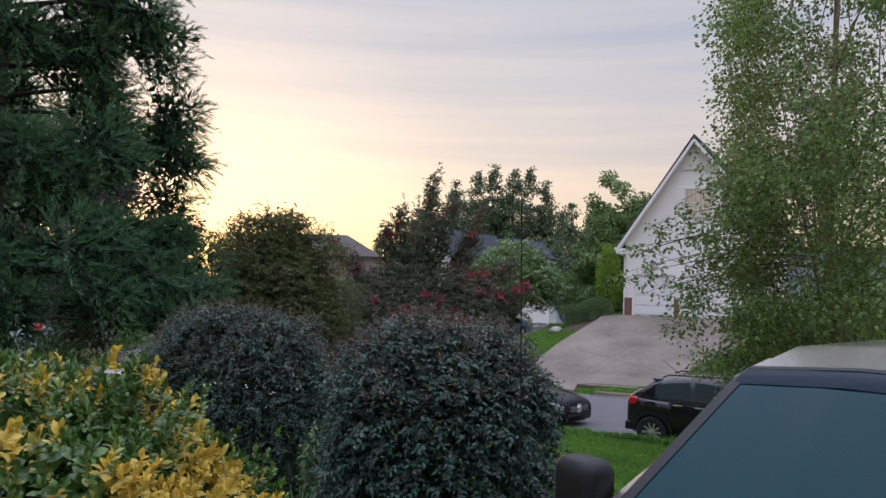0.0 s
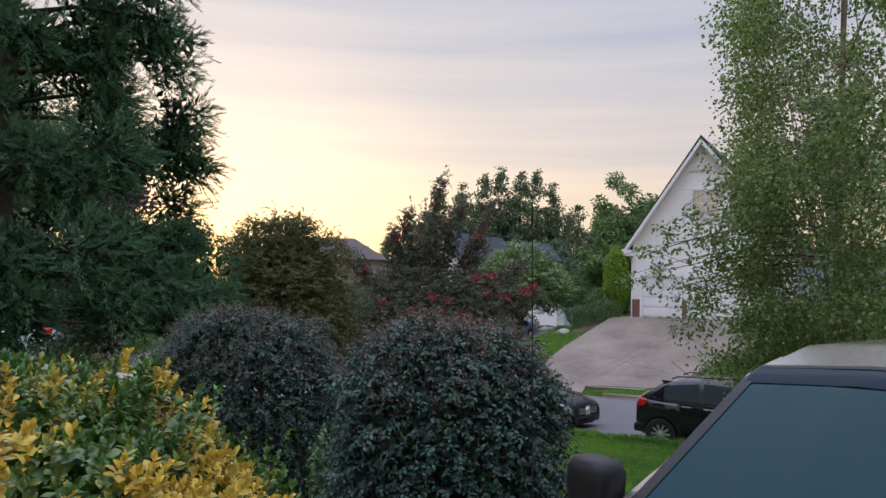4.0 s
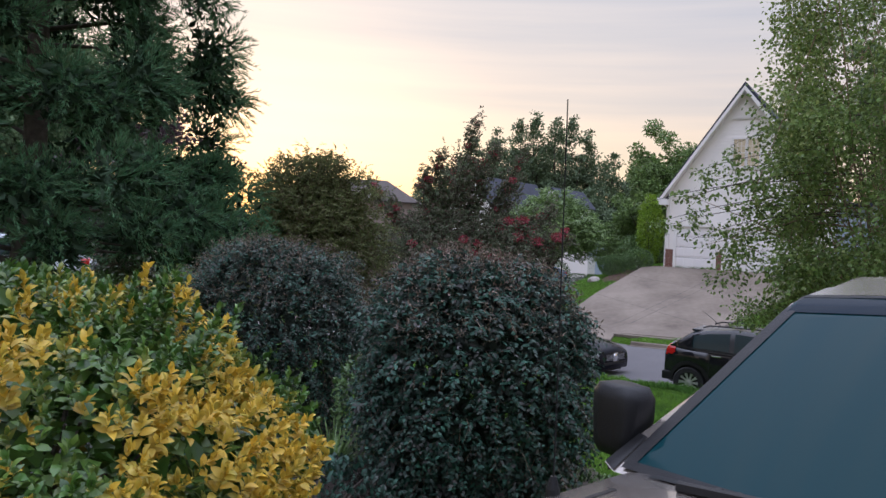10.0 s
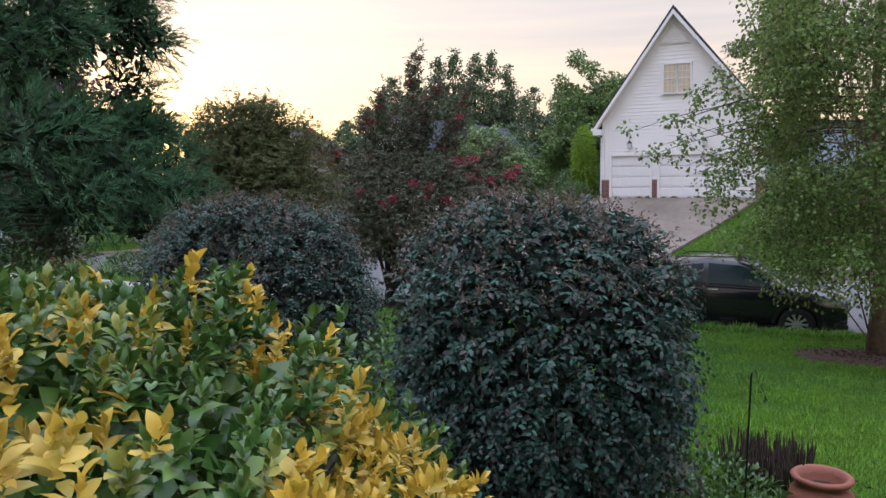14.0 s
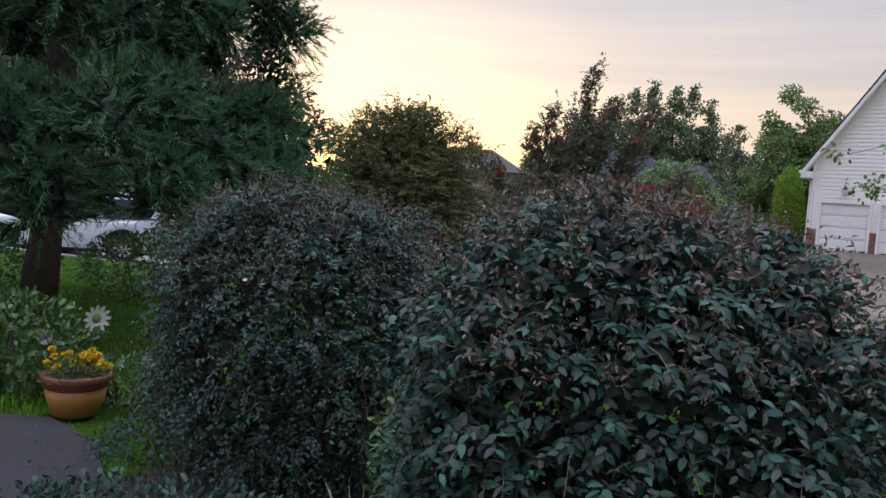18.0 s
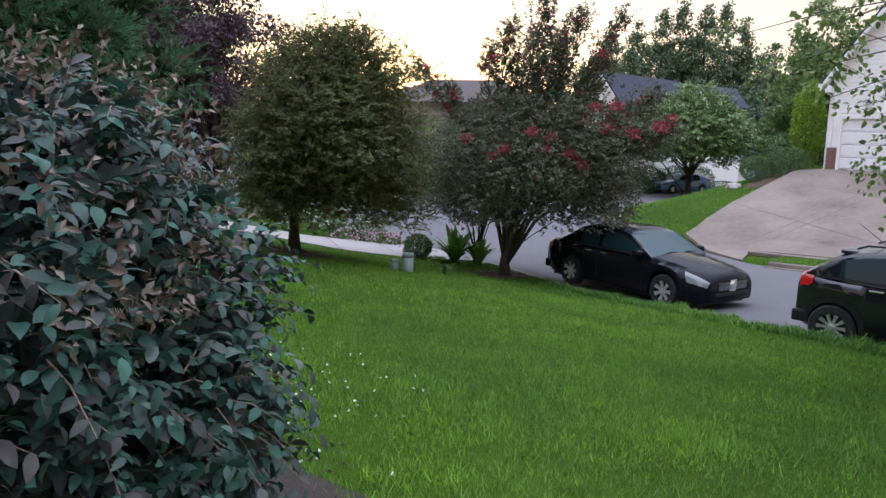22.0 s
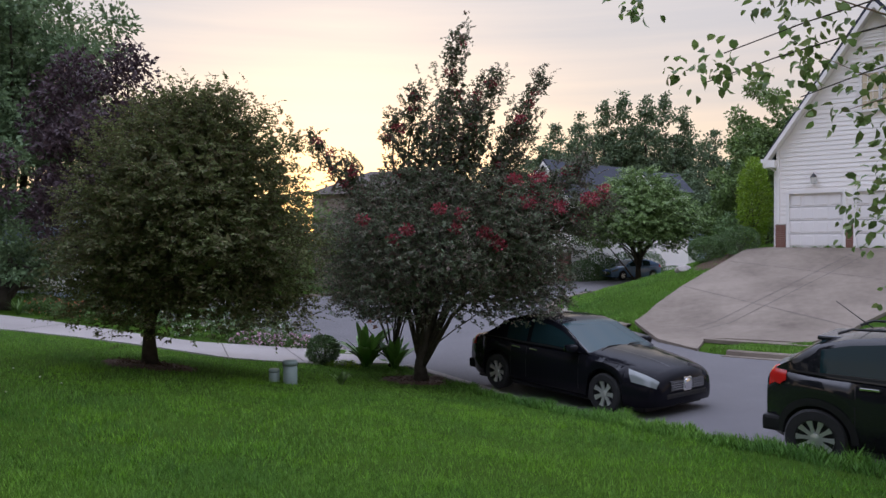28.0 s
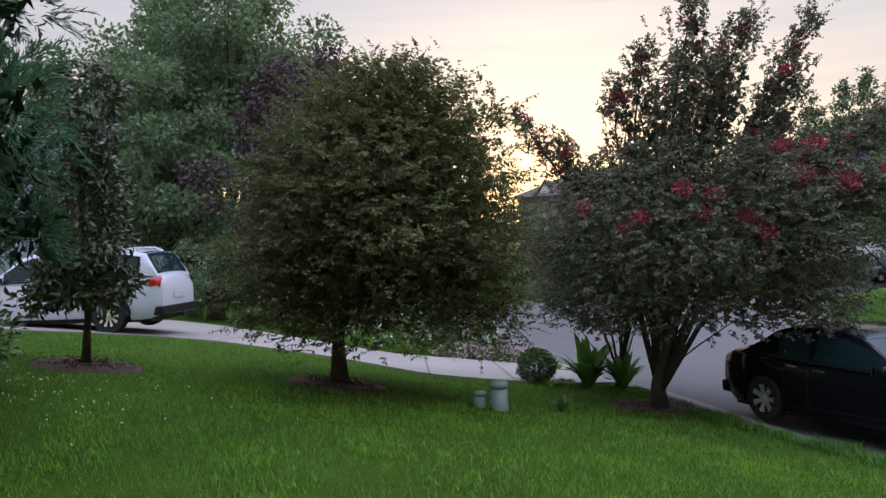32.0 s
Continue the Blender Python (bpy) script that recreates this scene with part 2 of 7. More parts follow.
def leaf_mesh(name, where, along, face, length, width, mat, fold=0.25, fine=False):
    """Many folded pointed leaves as one mesh: each grows from `where` along `along`, facing `face`. fine: rounded, arched blades."""
    n = len(where)
    along = unit(along)
    side = unit(np.cross(along, face))
    up = np.cross(side, along)
    ln, wd = np.broadcast_to(length, n)[:, None], np.broadcast_to(width, n)[:, None]
    if not fine:
        tip = where + along * ln - up * ln * 0.12
        mid = where + along * ln * 0.45
        l = mid + side * wd * 0.5 + up * wd * fold
        r = mid - side * wd * 0.5 + up * wd * fold
        v = np.stack([where, l, tip, r], 1).reshape(-1, 3)
        k = np.arange(n)[:, None] * 4
        f = np.concatenate([k + [0, 2, 1], k + [0, 3, 2]], 1).reshape(-1, 3)
        return array_mesh(name, v, f, mat)
    if fine == 2:
        cols = [where]
        for t, w, drop in ((.3, .9, .0), (.68, .8, -.06)):
            m = where + along * ln * t + up * ln * drop
            cols += [m + side * wd * .5 * w + up * wd * fold * w, m - side * wd * .5 * w + up * wd * fold * w]
        cols.append(where + along * ln - up * ln * .2)
        v = np.stack(cols, 1).reshape(-1, 3)
        q = np.array([(0, 1, 2), (1, 3, 4), (1, 4, 2), (3, 5, 4)])
        return array_mesh(name, v, (np.arange(n)[:, None, None] * 6 + q[None]).reshape(-1, 3), mat, True)
    cols = []
    for t, w, drop in ((0, 0, 0), (.22, .74, .02), (.5, 1.0, -.01), (.8, .62, -.10), (1, 0, -.24)):
        m = where + along * ln * t + up * ln * drop
        if w == 0:
            cols.append(m)
        else:
            cols += [m, m + side * wd * .5 * w + up * wd * fold * w, m - side * wd * .5 * w + up * wd * fold * w]
    v = np.stack(cols, 1).reshape(-1, 3)
    q = np.array([(0, 1, 2), (0, 3, 1), (1, 4, 5), (1, 5, 2), (1, 3, 6), (1, 6, 4), (4, 7, 8), (4, 8, 5), (4, 6, 9), (4, 9, 7), (7, 10, 8), (7, 9, 10)])
    f = (np.arange(n)[:, None, None] * 11 + q[None]).reshape(-1, 3)
    return array_mesh(name, v, f, mat, True)


def randdir(n, rng=RNG):
    return unit(rng.normal(size=(n, 3)))


# ---------------------------------------------------------------- materials
M_BARK = material("bark", (0.090, 0.076, 0.064), 0.95, vary=0.9, scale=9, bump=0.9, bump_scale=30, spec=0.15)
M_BARK_PALE = material("bark_pale", (0.30, 0.20, 0.14), 0.85, vary=0.9, scale=14, dark=(0.10, 0.07, 0.05), bump=0.8, bump_scale=26)
M_HEDGE = material("hedge_leaf", (0.036, 0.098, 0.068), 0.48, vary=0.4, scale=3, spec=0.22, island=0.5, see=0.15, tint=(0.070, 0.062, 0.058))
M_HEDGE_TIP = material("hedge_tip", (0.190, 0.128, 0.098), 0.5, vary=0.3, scale=3, island=0.4, see=0.2, tint=(0.085, 0.090, 0.055))
M_EUON = material("euonymus_leaf", (0.048, 0.125, 0.022), 0.32, vary=0.3, scale=4, island=0.35, see=0.2, tint=(0.110, 0.180, 0.035))
M_EUON_Y = material("euonymus_yellow", (0.66, 0.425, 0.048), 0.45, vary=0.4, scale=5, dark=(0.44, 0.37, 0.08), island=0.25, see=0.3, tint=(0.44, 0.37, 0.068))
M_EUON_V = material("euonymus_variegated", (0.115, 0.190, 0.032), 0.35, vary=0.5, scale=5, island=0.3, see=0.25, tint=(0.42, 0.38, 0.075))
M_CEDAR = material("cedar_needle", (0.085, 0.205, 0.100), 0.6, vary=0.5, scale=0.8, spec=.2, island=0.4, see=0.25, tint=(0.085, 0.130, 0.060))
M_MAPLE = material("maple_leaf", (0.128, 0.162, 0.056), 0.55, vary=0.5, scale=0.8, spec=.2, island=0.4, see=0.40, tint=(0.135, 0.108, 0.058))
M_MYRTLE = material("myrtle_leaf", (0.110, 0.152, 0.082), 0.5, vary=0.5, scale=0.8, spec=.25, island=0.45, see=0.35, tint=(0.150, 0.100, 0.085))
M_MYRTLE_FL = material("myrtle_flower", (0.34, 0.050, 0.070), 0.6, vary=0.4, scale=3, island=0.35, see=0.25)
M_BIRCH = material("birch_leaf", (0.150, 0.240, 0.068), 0.42, vary=0.4, scale=1.0, spec=.35, island=0.45, see=0.42, tint=(0.190, 0.235, 0.075))
M_OAK = material("tree_leaf", (0.150, 0.225, 0.110), 0.55, vary=0.5, scale=0.4, spec=.25, island=0.4, see=0.35)
M_GREENTREE = material("green_tree_leaf", (0.160, 0.250, 0.075), 0.5, vary=0.5, scale=0.5, island=0.4, see=0.25)
M_PURPLE = material("plum_leaf", (0.078, 0.050, 0.060), 0.5, vary=0.5, scale=0.6, spec=.25, island=0.4, see=0.15)
M_PINE = material("far_pine", (0.125, 0.185, 0.095), 0.6, vary=0.5, scale=0.3, island=0.4, see=0.2)
M_BRIGHT = material("arborvitae_leaf", (0.22, 0.36, 0.030), 0.5, vary=0.4, scale=1.5, island=0.35, see=0.25)
M_GRASS = material("lawn", (0.042, 0.088, 0.008), 1.0, vary=0.9, scale=0.55, dark=(0.024, 0.048, 0.006), bump=0.5, bump_scale=60, spec=0.05)
M_BLADE = material("grass_blade", (0.145, 0.280, 0.033), 0.6, vary=1.0, scale=0.30, dark=(0.052, 0.135, 0.029), spec=.2, island=0.45, see=0.3)
M_TUFT = material("grass_tuft", (0.162, 0.318, 0.026), 0.6, vary=0.9, scale=0.6, dark=(0.085, 0.205, 0.022), spec=.2, island=0.45, see=0.3)
M_ROAD = material("asphalt", (0.108, 0.102, 0.106), 0.9, vary=0.6, scale=0.7, dark=(0.078, 0.074, 0.077), bump=0.35, bump_scale=140)
M_CONC = material("concrete", (0.225, 0.188, 0.152), 0.9, vary=1.0, scale=0.5, dark=(0.115, 0.093, 0.074), bump=0.25, bump_scale=90, spec=0.2)
M_CONC_PALE = material("concrete_pale", (0.29, 0.265, 0.25), 0.9, vary=0.8, scale=0.6, dark=(0.22, 0.195, 0.18), bump=0.2, bump_scale=90)
M_SIDING = material("white_siding", (0.83, 0.80, 0.77), 0.55, vary=0.25, scale=0.7, dark=(0.58, 0.55, 0.52))
M_TRIM = material("white_trim", (0.78, 0.76, 0.74), 0.5, vary=0.2, scale=2, dark=(0.62, 0.60, 0.58))
# blue siding; on the garage house's wing this colour carries the shade
M_BLUEWALL = material("blue_and_shaded_siding", (0.40, 0.47, 0.60), 0.6, vary=0.3, scale=1)
M_SHINGLE = material("slate_shingle", (0.036, 0.041, 0.060), 0.9, vary=0.6, scale=2.5, bump=0.4, bump_scale=20)
M_SHINGLE_BR = material("brown_shingle", (0.085, 0.068, 0.060), 0.9, vary=0.6, scale=2.5, bump=0.4, bump_scale=20)
M_BRICK = material("brick", (0.25, 0.115, 0.085), 0.85, vary=0.8, scale=8, dark=(0.110, 0.062, 0.055), bump=0.4, bump_scale=60)
M_MORTAR = material("mortar", (0.40, 0.36, 0.33), 0.9, vary=0.4, scale=8)
M_MULCH = material("mulch", (0.085, 0.045, 0.028), 0.95, vary=0.9, scale=7, bump=1.0, bump_scale=45)

# ---------------------------------------------------------------- lie of the land
LAND = np.array([
    (0, -8, .05), (0, -2, .03), (1.6, -.8, -.20), (-.1, .8, -.14), (1.4, 1.9, -.21), (2.5, 2.9, -.33), (3, 4.6, -.55), (2.85, 6, -.66), (2.1, 7.8, -.80),
    (-3.2, 17.4, -1.10), (-.8, 17.5, -1.37), (-.5, 19.6, -1.70), (1, 20.3, -1.86), (.1, 22.3, -1.95), (8.3, 12.5, -1.48), (6.2, 14.1, -1.50),
    (4.3, 16.6, -1.70), (2.6, 19.3, -1.84), (7.7, 9.9, -1.20), (-6.5, 15.9, -.70), (-10, 18.5, -.62), (-18, 20, -.35), (-3.4, 6.9, -.52),
    (13.8, 36.5, .60), (19.5, 32.5, .60), (12.5, 38, .45), (7.2, 31, -1.72), (5.6, 34, -1.85), (12, 24.3, -1.80), (22, 18, -1.6), (8, 45, -1.6),
    (16, 8, -1.25), (-8, 45, -1.95), (0, 56, -1.95)])


def tps_fit(pts, smooth=0.02):
    n = len(pts)
    r2 = ((pts[:, None, :2] - pts[None, :, :2]) ** 2).sum(-1)
    k = 0.5 * r2 * np.log(r2 + 1e-9)
    p = np.c_[np.ones(n), pts[:, :2]]
    a = np.block([[k + smooth * n * np.eye(n), p], [p.T, np.zeros((3, 3))]])
    return np.linalg.solve(a, np.r_[pts[:, 2], np.zeros(3)])


TPS = tps_fit(LAND)


def spline(pts, step=0.5):
    """A smooth line through points, at even steps."""
    p = np.array(pts, float)
    p = np.vstack([2 * p[0] - p[1], p, 2 * p[-1] - p[-2]])
    out = []
    for i in range(1, len(p) - 2):
        t = np.linspace(0, 1, 24, endpoint=False)[:, None]
        out.append(0.5 * (2 * p[i] + (p[i + 1] - p[i - 1]) * t + (2 * p[i - 1] - 5 * p[i] + 4 * p[i + 1] - p[i + 2]) * t ** 2
                          + (3 * p[i] - p[i - 1] - 3 * p[i + 1] + p[i + 2]) * t ** 3))
    out = np.vstack(out + [p[-2:-1]])
    s = np.r_[0, np.cumsum(np.linalg.norm(np.diff(out, axis=0), axis=1))]
    at = np.linspace(0, s[-1], max(2, int(s[-1] / step)))
    return np.c_[np.interp(at, s, out[:, 0]), np.interp(at, s, out[:, 1])]


KERB_NEAR = spline([(60, -26), (30, -3.2), (20, 4.3), (14, 8.5), (11, 10.6), (8.4, 12.35), (6.2, 14.1), (4.3, 16.6), (2.7, 19.2), (1.35, 21.3), (.2, 22.9),
                    (-2, 25.6), (-4.4, 28.3), (-7.4, 30.4), (-10.8, 32.2), (-14, 33.9), (-16.2, 36), (-14.8, 38.8), (-11.4, 42), (-8, 44.9), (-4.2, 47.8), (1, 52.5), (8, 63), (18, 80)])
KERB_FAR = spline([(66, -18), (36, 5.5), (26, 12.6), (20, 16.8), (14, 21.0), (9.9, 23.9), (7.9, 25.5), (7.3, 28), (6.9, 30.8), (5.6, 34), (4.6, 38.5),
                   (5.6, 44), (10, 53), (16, 62), (26, 78)])
ROAD_POLY = np.vstack([KERB_NEAR, KERB_FAR[::-1]])


def road_depth(x, y):
    """How far a place lies inside the road's edge (negative: outside)."""
    q = np.stack([x, y], -1)
    a, b = ROAD_POLY, np.roll(ROAD_POLY, -1, 0)
    best = np.full(x.shape, 1e9)
    inside = np.zeros(x.shape, bool)
    for p0, p1 in zip(a, b):
        d = p1 - p0
        t = np.clip(((q - p0) @ d) / max(d @ d, 1e-9), 0, 1)
        best = np.minimum(best, np.hypot(q[..., 0] - p0[0] - t * d[0], q[..., 1] - p0[1] - t * d[1]))
        hit = (p0[1] > y) != (p1[1] > y)
        with np.errstate(divide="ignore", invalid="ignore"):
            inside ^= hit & (x < (p1[0] - p0[0]) * (y - p0[1]) / (p1[1] - p0[1]) + p0[0])
    return np.where(inside, best, -best)


def road_z(x, y):
    s = -0.62 * np.asarray(x, float) + 0.78 * np.asarray(y, float)
    return np.interp(s, [-40, 2, 4.8, 7.3, 11.3, 15, 20, 60], [-1.2, -1.56, -1.61, -1.63, -1.92, -2.0, -2.05, -2.08])


def land_z(x, y):
    """Height of the open ground, before the road is cut."""
    x, y = np.asarray(x, float), np.asarray(y, float)
    r2 = (x[..., None] - LAND[:, 0]) ** 2 + (y[..., None] - LAND[:, 1]) ** 2
    z = (0.5 * r2 * np.log(r2 + 1e-9)) @ TPS[:-3] + TPS[-3] + TPS[-2] * x + TPS[-1] * y
    far = np.clip((np.hypot(x - 3, y - 18) - 24) / 22, 0, 1)
    far = far * far * (3 - 2 * far)
    # towards the house behind the camera the land stays level, beyond the road it falls slightly
    rest = np.where(y < 5, 0.1, -1.9)
    z = np.clip(z, -2.3, 0.7)
    return z * (1 - far) + rest * far


def ground_z(x, y):
    """What a thing standing at x, y rests on."""
    x, y = np.float64(x), np.float64(y)
    return float(land_z(x, y))


NECK = (13.82, 36.56)
UX, UY = math.cos(radians(-35.3)), math.sin(radians(-35.3))


def drive_z(x, y):
    d = (NECK[0] - x) * -UY + (NECK[1] - y) * UX
    return np.interp(d, [-2, 0, 1.2, 8.6, 11, 14], [0.62, 0.60, 0.50, -1.66, -1.86, -1.98])


def steps(lo, hi, fine, far):
    mid = list(np.arange(lo, hi + 1e-6, fine))
    out, d = [], fine
    while (out[-1] if out else hi) < far:
        d *= 1.35
        out.append((out[-1] if out else hi) + d)
    left, d = [], fine
    while (left[-1] if left else lo) > -far:
        d *= 1.35
        left.append((left[-1] if left else lo) - d)
    return np.array(left[::-1] + mid + out)


DRIVE = np.array([(6.95, 30.75), (12.75, 37.2), (13.4, 36.9), (19.6, 32.45), (19.9, 31.9), (10.9, 25.9), (9.2, 26.6), (7.75, 25.7), (7.2, 28)])


def in_poly(poly, x, y):
    inside = np.zeros(np.shape(x), bool)
    for p0, p1 in zip(poly, np.roll(poly, -1, 0)):
        hit = (p0[1] > y) != (p1[1] > y)
        with np.errstate(divide="ignore", invalid="ignore"):
            inside ^= hit & (x < (p1[0] - p0[0]) * (y - p0[1]) / (p1[1] - p0[1]) + p0[0])
    return inside


gx, gy = steps(-22, 24, 0.34, 900), steps(-7, 47, 0.34, 900)
GX, GY = np.meshgrid(gx, gy)
GZ = land_z(GX, GY)
near = (np.abs(GX - 1) < 80) & (np.abs(GY - 20) < 80)
depth = np.full(GX.shape, -9.0)
depth[near] = road_depth(GX[near], GY[near])
RZ = road_z(GX, GY)
# beside the kerb the ground comes up to its top
blend = np.clip((depth + 2.2) / 2.0, 0, 1)
crest = 0.13 + 0.13 * np.clip((19.0 - GY) / 2, 0, 1) * (GX < 12)
GZ = GZ * (1 - blend) + (RZ + crest) * blend
GZ = np.where(depth > -0.10 + 0.24 * np.clip((19.0 - GY) / 2, 0, 1) * (GX < 12), RZ - 0.22, GZ)
on_drive = in_poly(DRIVE, GX, GY)
GZ = np.where(on_drive, np.minimum(GZ, drive_z(GX, GY) - 0.10), GZ)
idx = np.arange(GX.size).reshape(GX.shape)
gf = np.stack([idx[:-1, :-1], idx[:-1, 1:], idx[1:, 1:], idx[1:, :-1]], -1).reshape(-1, 4)
ground = new("ground", array_mesh("ground", np.stack([GX, GY, GZ], -1).reshape(-1, 3), gf, M_GRASS, True))
tagged(ground, "mown green lawn sloping down to the street", "lawn", kind="structure")


def lawn_z(x, y):
    """Height of the built ground sheet at x, y (arrays)."""
    x, y = np.asarray(x, float), np.asarray(y, float)
    i = np.clip(np.searchsorted(gx, x) - 1, 0, len(gx) - 2)
    j = np.clip(np.searchsorted(gy, y) - 1, 0, len(gy) - 2)
    a, b = (x - gx[i]) / (gx[i + 1] - gx[i]), (y - gy[j]) / (gy[j + 1] - gy[j])
    return (GZ[j, i] * (1 - a) + GZ[j, i + 1] * a) * (1 - b) + (GZ[j + 1, i] * (1 - a) + GZ[j + 1, i + 1] * a) * b


def at_ground(x, y):
    return float(lawn_z(x, y))


# road surface between the kerbs
n_road = 260
ka = KERB_NEAR[np.linspace(0, len(KERB_NEAR) - 1, n_road).astype(int)]
best_far = []
for p in ka:
    best_far.append(KERB_FAR[np.argmin(((KERB_FAR - p) ** 2).sum(1))])
kb = np.array(best_far)
cols = np.linspace(0, 1, 15)
rp = ka[:, None] * (1 - cols[None, :, None]) + kb[:, None] * cols[None, :, None]
rz = road_z(rp[..., 0], rp[..., 1]) + 0.06 * np.sin(np.pi * cols)[None]
rv = np.concatenate([rp, rz[..., None]], -1).reshape(-1, 3)
ri = np.arange(n_road * 15).reshape(n_road, 15)
rf = np.stack([ri[:-1, :-1], ri[:-1, 1:], ri[1:, 1:], ri[1:, :-1]], -1).reshape(-1, 4)
road = tagged(new("road", array_mesh("road", rv, rf, M_ROAD, True)), "worn grey asphalt street curving away", "road", kind="structure")


def ribbon(name, line, profile, mat, zfun, label, category, flip=1):
    """A kerb: the profile of (offset to the road, height) pairs drawn along a line."""
    t = np.gradient(line, axis=0)
    t /= np.linalg.norm(t, axis=1, keepdims=True)
    nrm = np.c_[-t[:, 1], t[:, 0]] * flip
    k = len(profile)
    v = []
    for p, n in zip(line, nrm):
        z = float(zfun(p[0], p[1]))
        for o, h in profile:
            v.append((p[0] + n[0] * o, p[1] + n[1] * o, z + h))
    f = []
    for i in range(len(line) - 1):
        for j in range(k - 1):
            f.append((i * k + j, i * k + j + 1, (i + 1) * k + j + 1, (i + 1) * k + j))
    ob = new(name, mesh_of(name, v, f, mat))
    return tagged(ob, label, category, kind="structure")


KERB = [(-.16, -.3), (-.16, .12), (-.14, .135), (-.02, .135), (.02, .11), (.05, .015), (.34, .025), (.34, -.3)]


def stretch(line, y0, y1, x_min=-99):
    keep = (line[:, 1] >= y0) & (line[:, 1] <= y1) & (line[:, 0] > x_min)
    return line[keep]


ribbon("kerb", stretch(KERB_NEAR, -30, 22.9), KERB, M_CONC_PALE, road_z, "pale concrete kerb and gutter along the lawn", "kerb", -1)
ribbon("kerb", stretch(KERB_NEAR, 25.4, 80), KERB, M_CONC, road_z, "weathered concrete kerb round the bend", "kerb", -1)
ribbon("kerb", stretch(KERB_FAR, -20, 25.4), KERB, M_CONC, road_z, "weathered concrete kerb across the street", "kerb", 1)
ribbon("kerb", stretch(KERB_FAR, 31.0, 80), KERB, M_CONC, road_z, "weathered concrete kerb by the sloping lawn", "kerb", 1)

# ---------------------------------------------------------------- foliage builders
def shell_points(n, center, radii, inner=0.75, lump=0.12, rng=RNG, power=2.0, freq=2.2, low=-1.0):
    """Points in the outer skin of a lumpy rounded body, and their outward ways."""
    d = randdir(int(n * 2.6), rng)
    d = d[d[:, 2] > low][:n]
    s = (np.abs(d) ** power).sum(1) ** (-1 / power)
    off = np.array([noise.noise(Vector(v * freq)) + 0.5 * noise.noise(Vector(v * freq * 2.7)) for v in d]) * lump
    r = (s * (1 + off)) * (inner + (1 - inner) * rng.random(len(d)) ** 0.5)
    return np.array(center) + d * r[:, None] * np.array(radii), unit(d / np.array(radii))


def clump_tree(clumps, per, size, rng=RNG, spread=0.5):
    """Leaf places round many clump centres (x, y, z, radius)."""
    c = np.asarray(clumps, float)
    w = (c[:, 3] ** 2 / (c[:, 3] ** 2).sum() * per * len(c)).astype(int) + 1
    who = np.repeat(np.arange(len(c)), w)
    d = randdir(len(who), rng)
    r = rng.random(len(who)) ** spread
    p = c[who, :3] + d * (r * c[who, 3])[:, None] * np.array([1, 1, 0.72])
    return p, d


def blob_clumps(n, center, radii, rad, rng=RNG, low=-0.9, bias=0.35, lump=0.25):
    """Clump centres spread through a rounded crown with an uneven outline."""
    out = []
    seed = rng.random(3) * 50
    while len(out) < n:
        d = randdir(1, rng)[0]
        if d[2] < low:
            continue
        k = 1 + lump * 2 * noise.noise(Vector(d * 1.7 + seed))
        r = rng.random() ** bias * k
        out.append((*(np.array(center) + d * r * np.array(radii)), rad * (0.65 + 0.7 * rng.random())))
    return out


def limbs(trunk, targets, r0, rng=RNG, seg=6, droop=0.0):
    """Limbs from a trunk to some targets, each a bmesh of its own."""
    out = []
    tp = [Vector(p) for p in trunk]
    for t in targets:
        t = Vector(t)
        k = min(len(tp) - 1, max(1, int(len(tp) * (0.35 + 0.5 * rng.random()))))
        a = tp[k - 1].lerp(tp[k], rng.random())
        m = a.lerp(t, 0.5) + Vector((rng.normal() * .12, rng.normal() * .12, 0.10 * (t - a).length * (1 - droop)))
        r = r0 * (0.30 + 0.25 * rng.random())
        out.append(tube([a, a.lerp(m, .5) + Vector((0, 0, .03)), m, m.lerp(t, .55), t], [r, r * .8, r * .6, r * .4, r * .12], seg))
    return out


